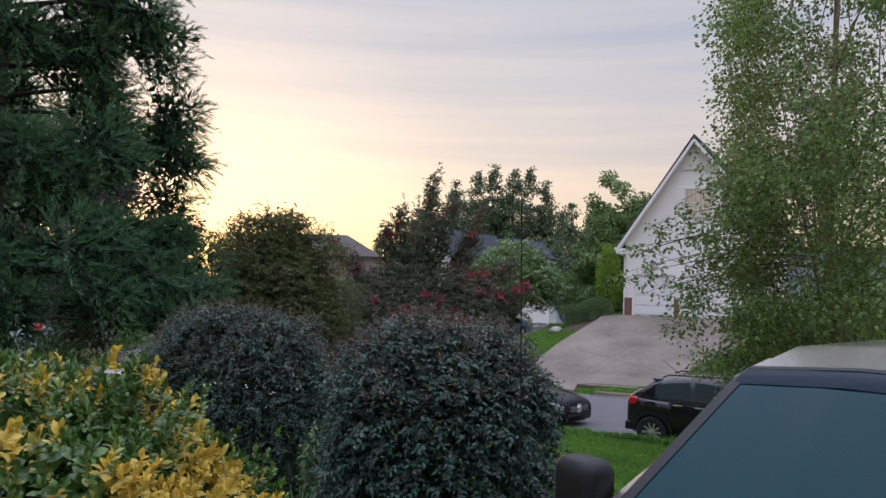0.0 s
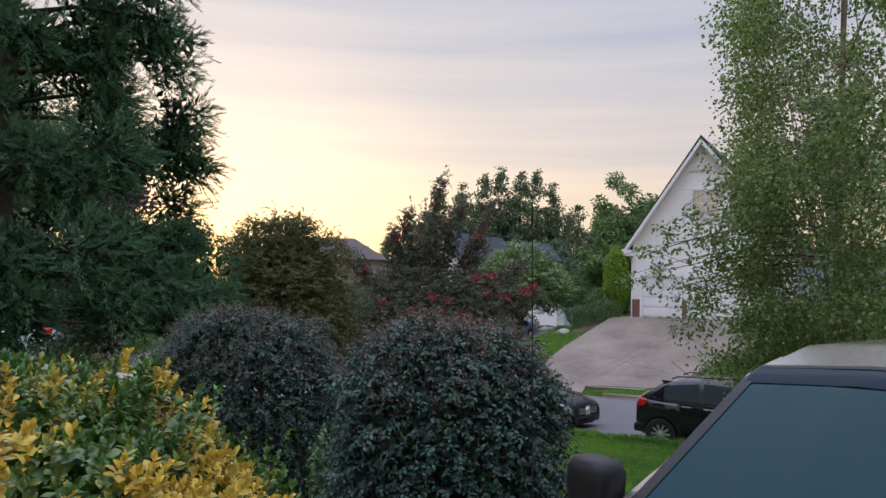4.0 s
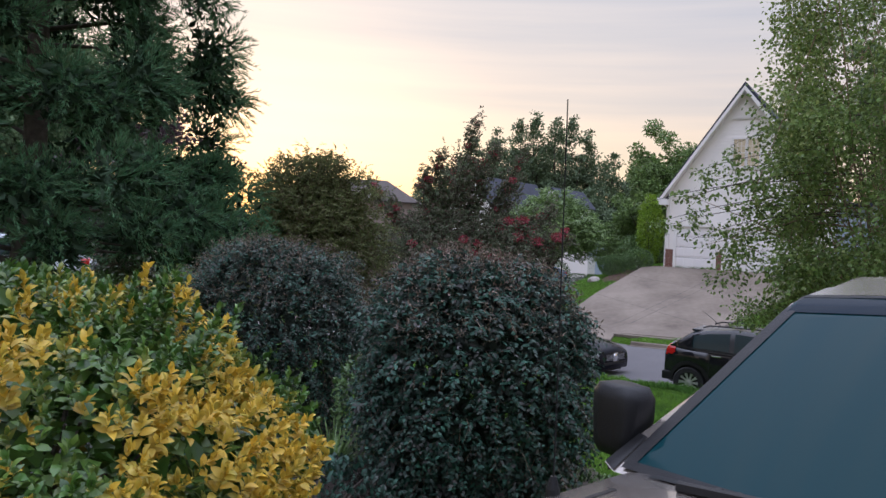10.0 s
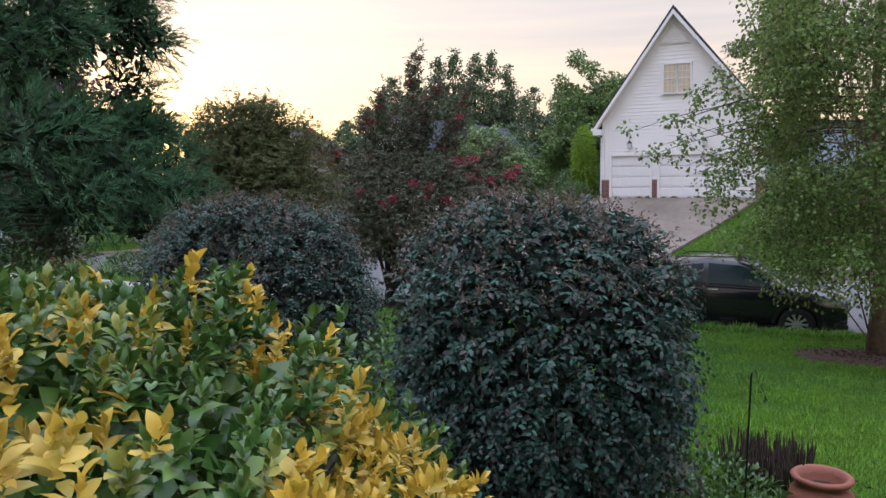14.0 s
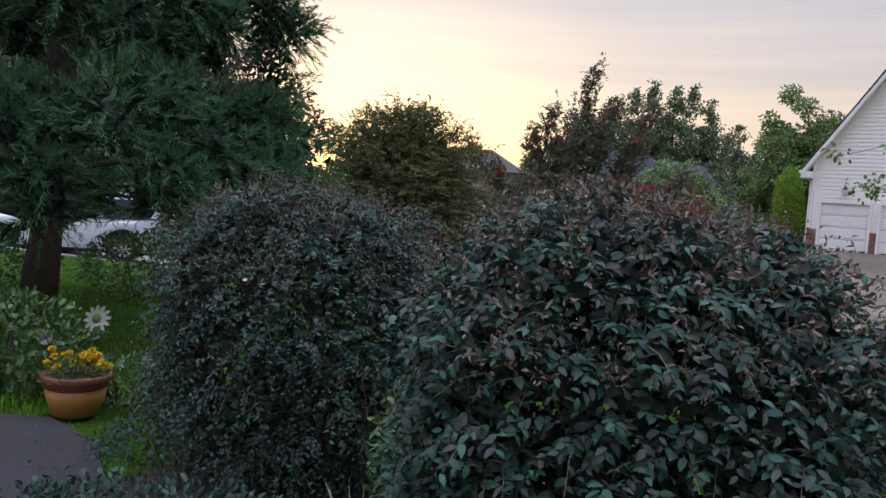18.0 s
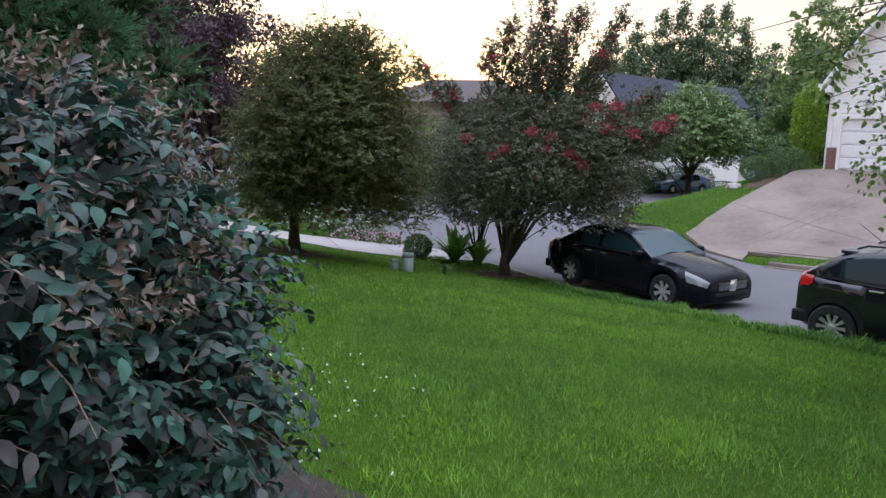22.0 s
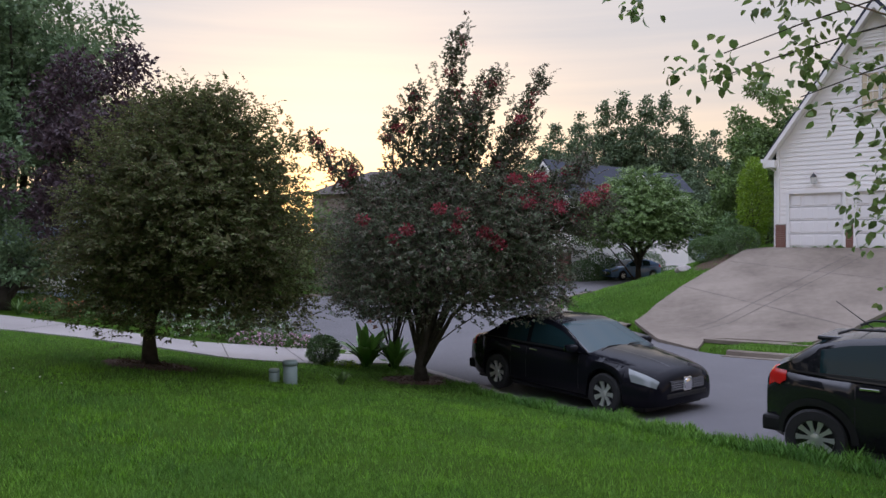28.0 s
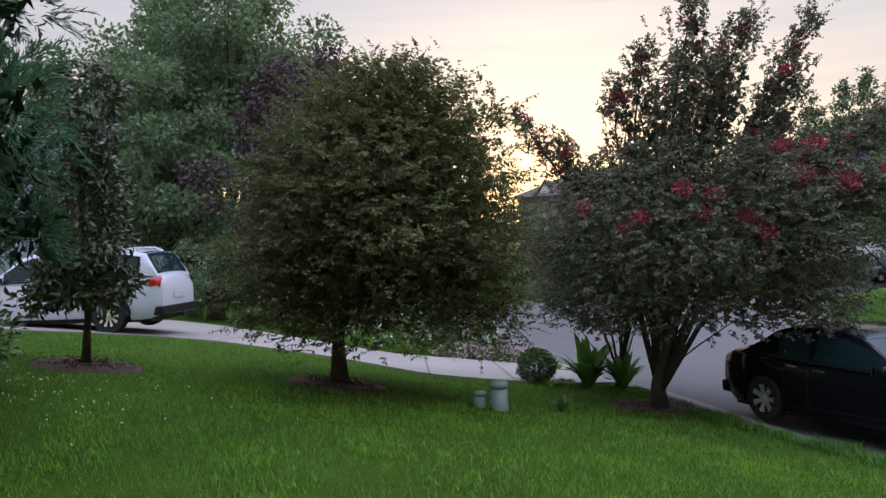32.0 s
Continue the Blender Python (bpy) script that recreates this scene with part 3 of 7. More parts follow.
def tree(name, label, base, trunk, r0, clumps, per, leaf, mat, bark, limbs_to=24, flowers=None, rng=RNG, width=0.55, hang=0.25, spread=0.5, fill=0.0, limb=1.0, fine=False, body=1.0):
    """A tree: tapered trunk, limbs out to the clumps and a crown of single leaves. Trunk and clumps are in world axes."""
    b = Vector((*base, at_ground(*base) - 0.05))
    th = thing(name, label, "tree", b)
    n = len(trunk)
    loc = [Vector(p) - b for p in trunk]
    loc[0].z = min(loc[0].z, 0.0)
    part("trunk", tube(loc, [r0 * (1.35 if i == 0 else 1.0) * (1 - 0.75 * i / (n - 1)) for i in range(n)], 10), bark, th, smooth=True)
    cl = np.array(clumps)
    pick = rng.choice(len(cl), min(limbs_to, len(cl)), replace=False)
    for lb in limbs(loc, [Vector(cl[i, :3]) - b for i in pick], r0 * limb, rng):
        part("limb", lb, bark, th, smooth=True)
    p, d = clump_tree(cl, per, leaf, rng, spread)
    along = unit(d + rng.normal(size=d.shape) * .7 + [0, 0, -hang])
    face = unit(rng.normal(size=d.shape) + [0, 0, 0.8])
    ln = leaf * (0.7 + 0.6 * rng.random(len(p)))
    part("crown", leaf_mesh("crown", p - np.array(b), along, face, ln, ln * width, mat, .2, fine), mat, th)
    if fill:
        big = cl[: int(len(cl) * body)]
        p, d = clump_tree(np.c_[big[:, :3], big[:, 3] * .6], max(3, int(per * fill)), leaf, rng, .7)
        ln = cl[:, 3].mean() * .34 * (0.6 + 0.7 * rng.random(len(p)))
        part("inner_foliage", leaf_mesh("inner_foliage", p - np.array(b), randdir(len(p), rng), randdir(len(p), rng), ln, ln * .8, mat), mat, th)
    if flowers:
        fm, fc, fper, fs = flowers
        p, d = clump_tree(fc, fper, fs, rng, 0.6)
        ln = fs * (0.7 + 0.6 * rng.random(len(p)))
        part("blossom", leaf_mesh("blossom", p - np.array(b), d, randdir(len(p), rng), ln, ln * .8, fm), fm, th)
    return th


def spray_leaves(base, ways, length, m, leaf, rng=RNG, droop=.3, spread=.85, jitter=.25, taper=.35):
    """Leaves in two ranks along short arching twigs: where each grows, its way, its facing and its length."""
    n = len(base)
    t = (np.arange(m)[None] + .2 + .6 * rng.random((n, m))) / m
    L = np.broadcast_to(length, n)[:, None, None]
    d = unit(ways)[:, None, :]
    down = np.array([0, 0, -1.0])
    p = base[:, None, :] + d * L * t[..., None] + down * (droop * L * t[..., None] ** 2)
    tang = unit(d + down * (2 * droop * t[..., None]))
    side = unit(np.cross(tang, [0, 0, 1.0]) + .3 * rng.normal(size=(n, 1, 3)))
    sg = np.where((np.arange(m)[None] + rng.integers(0, 2, (n, 1))) % 2, 1.0, -1.0)[..., None]
    up = np.cross(side, tang)
    up = np.where(up[..., 2:3] < 0, -up, up)
    along = unit(tang * .6 + side * sg * spread + jitter * rng.normal(size=p.shape) + down * .12)
    face = unit(up + 1.3 * jitter * rng.normal(size=p.shape))
    ln = leaf * (.65 + .6 * rng.random((n, m))) * (1 - taper * t)
    return p.reshape(-1, 3), along.reshape(-1, 3), face.reshape(-1, 3), ln.ravel(), p[:, [0, m // 2, -1]]


def twig_mesh(name, lines, r, mat):
    """Thin three-sided twigs along lines of three points each, as one mesh."""
    n = len(lines)
    d = unit(lines[:, 2] - lines[:, 0])
    a = unit(np.cross(d, [.3, .2, .93]))
    b = np.cross(d, a)
    v = []
    for k, q in ((0, 1.0), (1, .7), (2, .25)):
        for c in (0, 2.094, 4.189):
            v.append(lines[:, k] + (a * math.cos(c) + b * math.sin(c)) * r * q)
    v = np.stack(v, 1).reshape(-1, 3)
    f = np.array([(o + i, o + (i + 1) % 3, o + 3 + (i + 1) % 3, o + 3 + i) for o in (0, 3) for i in range(3)])
    return array_mesh(name, v, (np.arange(n)[:, None, None] * 9 + f[None]).reshape(-1, 4), mat)


def spray_tree(name, label, base, trunk, r0, sprays, length, m, leaf, mat, bark, rng, width=.5, droop=.2, spread=.85, jitter=.25, limb_n=40, limb=.5, fill=0, fill_leaf=.2, fill_in=.8, fine=False, axis=None, stems=(), flowers=None):
    """A tree whose crown is made of leafy twigs: trunk, limbs, twigs, leaves. sprays: (places, ways) in world axes."""
    b = np.array((*base, at_ground(*base) - .05))
    th = thing(name, label, "tree", tuple(b))
    n = len(trunk)
    loc = [Vector(p) - Vector(b) for p in trunk]
    loc[0].z = min(loc[0].z, 0.0)
    part("trunk", tube(loc, [r0 * (1.4 if i == 0 else 1.0) * (1 - .7 * i / (n - 1)) for i in range(n)], 10), bark, th, smooth=True)
    for line in stems:
        q = [Vector(p) - Vector(b) for p in line]
        part("stem", tube(q, [r0 * .40 * (1 - .85 * i / (len(q) - 1)) for i in range(len(q))], 8), bark, th, smooth=True)
    at, way = sprays
    pick = rng.choice(len(at), limb_n, replace=False)
    for lb in limbs(loc, [Vector(at[i]) - Vector(b) for i in pick], r0 * limb, rng):
        part("limb", lb, bark, th, smooth=True)
    p, al, fa, ln, lines = spray_leaves(at - b, way, length * (.7 + .6 * rng.random(len(at))), m, leaf, rng, droop, spread, jitter)
    part("crown", leaf_mesh("crown", p, al, fa, ln, ln * width, mat, .15, fine), mat, th)
    tagged(part("branchwork", twig_mesh("branchwork", lines[::2], .004, bark), bark, th), kind="stuff")
    if fill:
        k = rng.integers(0, len(at), fill)
        c = np.array(axis) if axis is not None else at.mean(0)
        q = c + (at[k] - c) * (fill_in * (.75 + .3 * rng.random((fill, 1)))) - b
        ln = fill_leaf * (.6 + .7 * rng.random(fill))
        part("inner_foliage", leaf_mesh("inner_foliage", q, randdir(fill, rng), randdir(fill, rng), ln, ln * .7, mat), mat, th)
    if flowers:
        fm, fc, fper, fs = flowers
        p, d = clump_tree(fc, fper, fs, rng, .6)
        ln = fs * (.7 + .6 * rng.random(len(p)))
        part("blossom", leaf_mesh("blossom", p - b, d, randdir(len(p), rng), ln, ln * .8, fm), fm, th)
    return th


def crown_sprays(n, axis, profile, rng, layers=0.0, lump=.16, inner=.45, up=.12, freq=1.3, squash=1.0):
    """Places and outward ways of twigs in a crown; profile: (height, reach) pairs; layers: the spacing of level planes of foliage."""
    zs, rs = np.array(profile).T
    z = rng.uniform(zs[0], zs[-1], n * 3)
    r = np.interp(z, zs, rs)
    keep = rng.random(len(z)) < (r / rs.max()) ** 1.2 + .05
    z, r = z[keep][:n], r[keep][:n]
    a = rng.random(len(z)) * 6.283
    seed = rng.random() * 40
    k = 1 + lump * 1.6 * np.array([noise.noise(Vector((math.cos(q) * freq + seed, math.sin(q) * freq, h * freq * .75))) + .6 * noise.noise(Vector((math.cos(q) * freq * 3, math.sin(q) * freq * 3 + seed, h * freq * 2))) for q, h in zip(a, z)])
    f = inner + (1 - inner) * rng.random(len(z)) ** .45
    rr = r * k * f
    if layers:
        z = np.round(z / layers) * layers + rng.normal(size=len(z)) * layers * .30 - .13 * rr + .13 * r.mean()
    p = np.c_[axis[0] + rr * np.cos(a), axis[1] + rr * np.sin(a) * squash, z]
    high = np.clip((z - zs[0]) / (zs[-1] - zs[0]), 0, 1)
    w = np.c_[np.cos(a), np.sin(a), up + .7 * high ** 3] + rng.normal(size=(len(z), 3)) * [.45, .45, .22]
    return p, w


# hedge leaf darkened: the shade deep inside the shrub is put into the colour
M_HEDGE_SHADE = material("hedge_shaded_leaf", (0.022, 0.034, 0.024), 0.7, vary=0.4, scale=3, island=0.4)


# ---------------------------------------------------------------- clipped hedges by the path
def hedge(label, center, radii, top, n, leaf, tips, rng, fine=True):
    gz = at_ground(*center)
    th = thing("hedge_shrub", label, "shrub", (*center, gz))
    h = top - gz
    # stems
    for i in range(9):
        a = rng.random() * 6.28
        r = rng.random() * .18
        e = (math.cos(a) * radii[0] * .6, math.sin(a) * radii[1] * .6, h * .62)
        part("stem", tube([(math.cos(a) * r, math.sin(a) * r, -.05), (math.cos(a) * r * 2, math.sin(a) * r * 2, h * .25), e], [.03, .024, .008], 6), M_BARK, th, smooth=True)
    # core of leaves, coloured dark to stand for the shrub's inner shade
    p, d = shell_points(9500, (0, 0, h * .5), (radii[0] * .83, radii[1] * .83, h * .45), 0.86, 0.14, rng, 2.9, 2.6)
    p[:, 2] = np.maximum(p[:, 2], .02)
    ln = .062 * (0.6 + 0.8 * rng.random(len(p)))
    part("inner_foliage", leaf_mesh("inner_foliage", p, unit(rng.normal(size=d.shape)), unit(d + rng.normal(size=d.shape) * .4), ln, ln * .8, M_HEDGE_SHADE), M_HEDGE_SHADE, th)
    # leafy sprays in tufts, arching out of the sides and up out of the top
    p, d = shell_points(n // 9, (0, 0, h * .5), (radii[0] * .97, radii[1] * .97, h * .485), 0.86, 0.14, rng, 2.9, 2.6)
    p[:, 2] = np.maximum(p[:, 2], .02)
    tuft = np.array([noise.noise(Vector(v * 4.2)) + .6 * noise.noise(Vector(v * 10)) for v in p])
    p = p + d * (tuft * .075 - .035)[:, None]
    keep = tuft > -.50 - .25 * rng.random(len(p))
    p, d, tuft = p[keep], d[keep], tuft[keep]
    way = unit(d * .75 + rng.normal(size=d.shape) * .5 + [0, 0, .25])
    q, al, fa, ln, lines = spray_leaves(p, way, .13 + .09 * rng.random(len(p)), 9, leaf * 1.25, rng, .55, .9, .25)
    q[:, 2] = np.maximum(q[:, 2], .01)
    part("foliage", leaf_mesh("foliage", q, al, fa, ln, ln * .50, M_HEDGE, .12, fine), M_HEDGE, th)
    part("branchwork", twig_mesh("branchwork", lines[::3], .0028, M_BARK_PALE), M_BARK_PALE, th, "thin reddish brown twigs")
    # young reddish shoots standing out of the top
    q, d = shell_points(tips, (0, 0, h * .5), (radii[0] * 1.0, radii[1] * 1.0, h * .5), 0.96, 0.14, rng, 2.9, 2.6, 0.40)
    q = np.repeat(q - d * .03, 7, 0)
    up = np.repeat(unit(d * .8 + rng.normal(size=d.shape) * .6 + [0, 0, .25]), 7, 0)
    q = q + up * (np.tile(np.linspace(0, .12, 7), tips)[: len(q)])[:, None]
    al = unit(rng.normal(size=q.shape) * .8 + up)
    ln = leaf * .62 * (0.6 + 0.7 * rng.random(len(q)))
    part("young_shoot", leaf_mesh("young_shoot", q, al, unit(rng.normal(size=q.shape) + [0, 0, .6]), ln, ln * .42, M_HEDGE_TIP), M_HEDGE_TIP, th, "reddish young shoots")
    return th


hedge("dense dark green leafy shrub clipped to a rounded block", (.63, 3.92), (.83, .80), 1.45, 36000, .043, 1150, np.random.default_rng(11))
hedge("dark purplish green rounded shrub beside the path", (-1.22, 6.1), (.96, .94), 1.43, 40000, .036, 1200, np.random.default_rng(12), 2)


def euonymus(center, radii, top, rng):
    gz = at_ground(*center)
    th = thing("euonymus_bush", "golden variegated bush with yellow shoots and green leaves", "shrub", (*center, gz))
    h = top - gz
    for i in range(10):
        a = rng.random() * 6.28
        part("stem", tube([(math.cos(a) * .1, math.sin(a) * .1, -.05), (math.cos(a) * .35, math.sin(a) * .35, h * .4), (math.cos(a) * radii[0] * .7, math.sin(a) * radii[1] * .7, h * .75)], [.022, .016, .006], 6), M_BARK, th, smooth=True)
    p, d = shell_points(5200, (0, 0, h * .45), (radii[0] * .86, radii[1] * .86, h * .48), 0.85, 0.18, rng, 2.05, 2.4)
    p[:, 2] = np.maximum(p[:, 2], .03)
    ln = .075 * (0.6 + 0.8 * rng.random(len(p)))
    part("inner_foliage", leaf_mesh("inner_foliage", p, unit(rng.normal(size=d.shape)), unit(d + rng.normal(size=d.shape) * .4), ln, ln * .8, M_EUON), M_EUON, th)
    # shoots, each with whorls of leaves
    q, d = shell_points(3500, (0, 0, h * .45), (radii[0], radii[1], h * .55), 0.80, 0.18, rng, 2.05, 2.4)
    q[:, 2] = np.maximum(q[:, 2], .05)
    up = unit(d * .7 + rng.normal(size=d.shape) * .3 + [0, 0, .75])
    warm = np.array([noise.noise(Vector(v * 2.3 + np.array([3.1, 0, 0]))) for v in q]) + .16 * rng.normal(size=len(q)) - .30 * q[:, 1] - .10 * q[:, 0] - .42 * (q[:, 2] / h - .55) + .11
    for name, sel, mat, count, size in (("green_leaf_shoot", warm <= -.10, M_EUON, 11, .045), ("variegated_leaf_shoot", (warm > -.10) & (warm <= .03), M_EUON_V, 11, .043), ("yellow_leaf_shoot", warm > .03, M_EUON_Y, 12, .045)):
        b, u = np.repeat(q[sel], count, 0), np.repeat(up[sel], count, 0)
        k = np.tile(np.arange(count), sel.sum())
        b = b + u * (k / count * .085)[:, None]
        out = unit(np.cross(u, rng.normal(size=u.shape)))
        al = unit(out * (1.15 - k / count)[:, None] + u * (.35 + .9 * k / count)[:, None])
        ln = size * (0.65 + 0.6 * rng.random(len(b))) * (1.1 - .4 * k / count)
        part(name, leaf_mesh(name, b, al, unit(u + .3 * rng.normal(size=u.shape)), ln, ln * .56, mat, .18, True if mat is M_EUON_Y else 2), mat, th)
    return th


euonymus((-1.37, 1.2), (1.06, 1.05), 1.34, np.random.default_rng(13))

# ---------------------------------------------------------------- trees
RT = np.random.default_rng(21)
# tall conifer: boughs that end in many foxtail shoots of needles
def conifer(label, base, height, reach, rng):
    gz = at_ground(*base) - .05
    th = thing("conifer", label, "tree", (*base, gz))
    part("trunk", tube([(0, 0, 0), (.10, .02, 1.2), (.22, .05, 3), (.2, 0, 8), (.1, 0, height)], [.27, .20, .18, .12, .03], 12), M_BARK, th, smooth=True)
    # rounded lobes of foliage round the trunk, their places in the tree's own axes
    lobes = [(2.40, -2.65, 2.55, .72), (1.55, -2.75, 2.45, .62), (2.75, -2.20, 2.0, .5), (1.9, -2.9, 1.95, .45)]
    for i in range(330):
        k = rng.random() ** 1.25
        z = 1.75 + k * (height - 2.2)
        R = reach * (1 - (z - 1.3) / (height - 1.0)) ** .45 - .3
        r = R * (.30 + .70 * rng.random() ** .45)
        a = i * 2.399 + rng.normal() * .2
        size = (.42 + .30 * rng.random()) * (1 if z < 9 else .8)
        lobes.append((r * math.cos(a), r * math.sin(a), max(z - .10 * r + rng.normal() * .15, 1.45 + size * .5), size))
    for x, y, z, size in lobes[:90:2]:
        e = Vector((x, y, z)) * .9
        part("bough", tube([(.15, .03, e.z - .25), Vector((.15, .03, e.z - .2)).lerp(e, .5) + Vector((0, 0, .12)), e], [.045, .03, .01], 6), M_BARK, th, smooth=True)
    lobes = np.array(lobes)
    who = np.repeat(np.arange(len(lobes)), np.where(lobes[:, 2] < 8.5, 46, 20))
    d = randdir(len(who), rng)
    out = unit(lobes[who, :2] - [.15, .03])
    d = unit(d + np.c_[out * .45, np.full(len(who), .30)])
    size = lobes[who, 3][:, None]
    at = lobes[who, :3] + d * size * [1, 1, .8] * (.35 + .45 * rng.random((len(who), 1)))
    way = unit(d + rng.normal(size=d.shape) * .25 + [0, 0, .05])
    # foxtail shoots: needles all round a short arching axis
    n, m = len(at), 22
    L = size[:, :, None] * (.42 + .25 * rng.random((n, 1, 1)))
    t = ((np.arange(m) + .5) / m)[None, :, None]
    p = at[:, None] + way[:, None] * L * t + np.array([0, 0, -.09]) * t ** 2
    ring = unit(np.cross(way[:, None], rng.normal(size=(n, m, 3))))
    along = unit(way[:, None] * (.9 + .7 * t) + ring * .6)
    ln = (.115 * (.8 + .4 * rng.random((n, m))) * (1 - .2 * t[..., 0])).ravel()
    part("needles", leaf_mesh("needles", p.reshape(-1, 3), along.reshape(-1, 3), unit(rng.normal(size=(n * m, 3))), ln, ln * .13, M_CEDAR, .1), M_CEDAR, th)
    # filling inside the lobes, its colour darkened in place of shade between boughs
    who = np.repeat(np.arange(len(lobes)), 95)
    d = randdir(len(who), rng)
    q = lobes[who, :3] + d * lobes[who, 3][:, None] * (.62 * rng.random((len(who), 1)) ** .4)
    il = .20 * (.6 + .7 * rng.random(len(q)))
    part("inner_foliage", leaf_mesh("inner_foliage", q, randdir(len(q), rng), randdir(len(q), rng), il, il * .40, M_CEDAR_SHADE), M_CEDAR_SHADE, th)
    return th


# needle green with the crown's inner shade painted in
M_CEDAR_SHADE = material("cedar_shaded_inner", (0.038, 0.066, 0.038), 0.8, vary=0.5, scale=1.2, spec=.1, island=0.4)
conifer("tall dense green conifer with drooping foxtail boughs", (-6.15, 10.5), 14.5, 3.95, RT)

# spreading maple on the lawn, its foliage in level layers
mb = (-3.2, 17.4)
mz = at_ground(*mb)
maple = crown_sprays(7200, (-2.45, 17.45), [(-.35, 1.35), (.2, 1.75), (.9, 1.95), (1.5, 1.85), (2.1, 1.55), (2.6, 1.15), (3.0, .7), (3.3, .3)], RT, .34, .30, .36, .12, 1.9)
tuft = np.array([(-2.45, 17.5, 3.2), (-1.95, 17.55, 3.25), (-1.35, 17.5, 2.95), (-.9, 17.6, 2.55), (-3.2, 17.4, 3.0), (-3.8, 17.3, 2.65), (-2.2, 17.0, 3.05), (-.75, 17.3, -.1), (-1.2, 16.9, -.12)])
k = RT.integers(0, len(tuft), 520)
maple = (np.vstack([maple[0], tuft[k] + RT.normal(size=(520, 3)) * [.20, .24, .15]]), np.vstack([maple[1], RT.normal(size=(520, 3)) * .6 + np.c_[np.zeros((520, 2)), np.where(k < 7, .9, 0)]]))
spray_tree("maple_tree", "dark spreading small maple with layered foliage on the lawn", mb, [(mb[0], mb[1], mz), (mb[0] - .01, mb[1], mz + .5), (mb[0] + .01, mb[1], mz + 1.0), (mb[0] + .15, mb[1], mz + 1.7), (mb[0] + .4, mb[1], mz + 2.6), (mb[0] + .7, mb[1], mz + 4.2)],
           .115, maple, .27, 11, .078, M_MAPLE, M_BARK, RT, .52, .18, .9, .38, 40, .4, 11000, .15, .84, axis=(-2.6, 17.45, 1.3))

# crape myrtles: dense low crown, airy leaning plumes above
yb = (1.02, 20.3)
yz = at_ground(*yb)
low = crown_sprays(4700, (1.65, 20.3), [(-.55, 1.7), (-.1, 2.35), (.5, 2.65), (1.2, 2.6), (1.8, 2.2), (2.3, 1.3)], RT, 0, .24, .35, .05, 1.5, .8)
PLUMES = [((1.2, 1.6), (1.9, 5.05), .27, 190), ((1.6, 1.5), (2.55, 4.3), .30, 190), ((2.2, 1.4), (3.45, 4.25), .24, 150), ((.7, 1.5), (.95, 4.1), .26, 170), ((.6, 1.6), (.45, 3.5), .22, 90), ((1.5, 1.6), (2.1, 3.9), .30, 160),
          ((1.1, 1.8), (1.5, 4.0), .24, 110), ((2.6, 1.2), (3.1, 3.3), .32, 170), ((3.0, 1.2), (4.3, 2.5), .34, 220), ((.1, 1.2), (-1.15, 3.05), .17, 80), ((.0, 1.3), (-.45, 2.6), .24, 90), ((3.2, .9), (4.6, 1.7), .34, 180)]
pts, ways, blooms, STEMS = [], [], [], []
for (x0, z0), (x1, z1), w, cnt in PLUMES:
    y0, y1 = 20.4 + RT.normal() * .2, 20.5 + RT.normal() * .4
    a, e = np.array((x0, y0, z0)), np.array((x1, y1, z1))
    mid = (a + e) / 2 + np.array((-.18, 0, .15))
    curve = lambda q: a * (1 - q) ** 2 + 2 * mid * q * (1 - q) + e * q ** 2
    q = RT.random(int(cnt * 1.7)) ** .75
    p = np.array([curve(v) for v in q])
    pts.append(p + RT.normal(size=p.shape) * (w * (1.0 - .62 * q))[:, None])
    ways.append(unit(e - a) * .9 + RT.normal(size=p.shape) * .5)
    STEMS.append([(yb[0], yb[1], yz + .25), (yb[0] + .3 * (x0 - yb[0]), y0, (yz + z0) / 2), tuple(a), tuple(curve(.5)), tuple(curve(.92))])
    blooms += [(*(curve(v) + RT.normal(size=3) * .1), .11) for v in (.95, .78, .62, .45)[: (3 if z1 > 3.6 else 4)]]
blooms += [(3.4 + RT.normal() * .5, 19.8 + RT.normal() * .4, 1.5 + RT.random() * .9, .17) for _ in range(13)]
blooms += [(1.9 + RT.normal() * .7, 18.5 + RT.random() * .3, .8 + RT.random() * .9, .13) for _ in range(9)]
myrtle = (np.vstack([low[0]] + pts), np.vstack([low[1]] + ways))
spray_tree("crape_myrtle", "flowering crape myrtle with several stems and red blooms", yb, [(yb[0], yb[1], yz), (yb[0] - .03, yb[1], yz + .4), (yb[0] + .12, yb[1], yz + 1.0), (yb[0] + .4, yb[1], yz + 2.0), (yb[0] + .7, yb[1], yz + 3.6)],
           .125, myrtle, .24, 12, .072, M_MYRTLE, M_BARK, RT, .58, .30, .9, .42, 24, .3, 9000, .13, .80, axis=(1.6, 20.3, .5), stems=STEMS, flowers=(M_MYRTLE_FL, blooms, 95, .05))

wb = (.1, 22.3)
wz = at_ground(*wb)
small = crown_sprays(1500, (.0, 22.0), [(-.75, .9), (-.2, 1.35), (.5, 1.5), (1.1, 1.3), (1.7, .7)], RT, 0, .25, .3, .3, 1.5)
STEMS = [[(wb[0], wb[1], wz + .2), (wb[0] + dx * .4, wb[1], wz + .8), (wb[0] + dx, wb[1] - .1, wz + 1.6), (wb[0] + dx * 1.5, wb[1] - .2, wz + 2.5)] for dx in (-.45, -.2, .15, .4)]
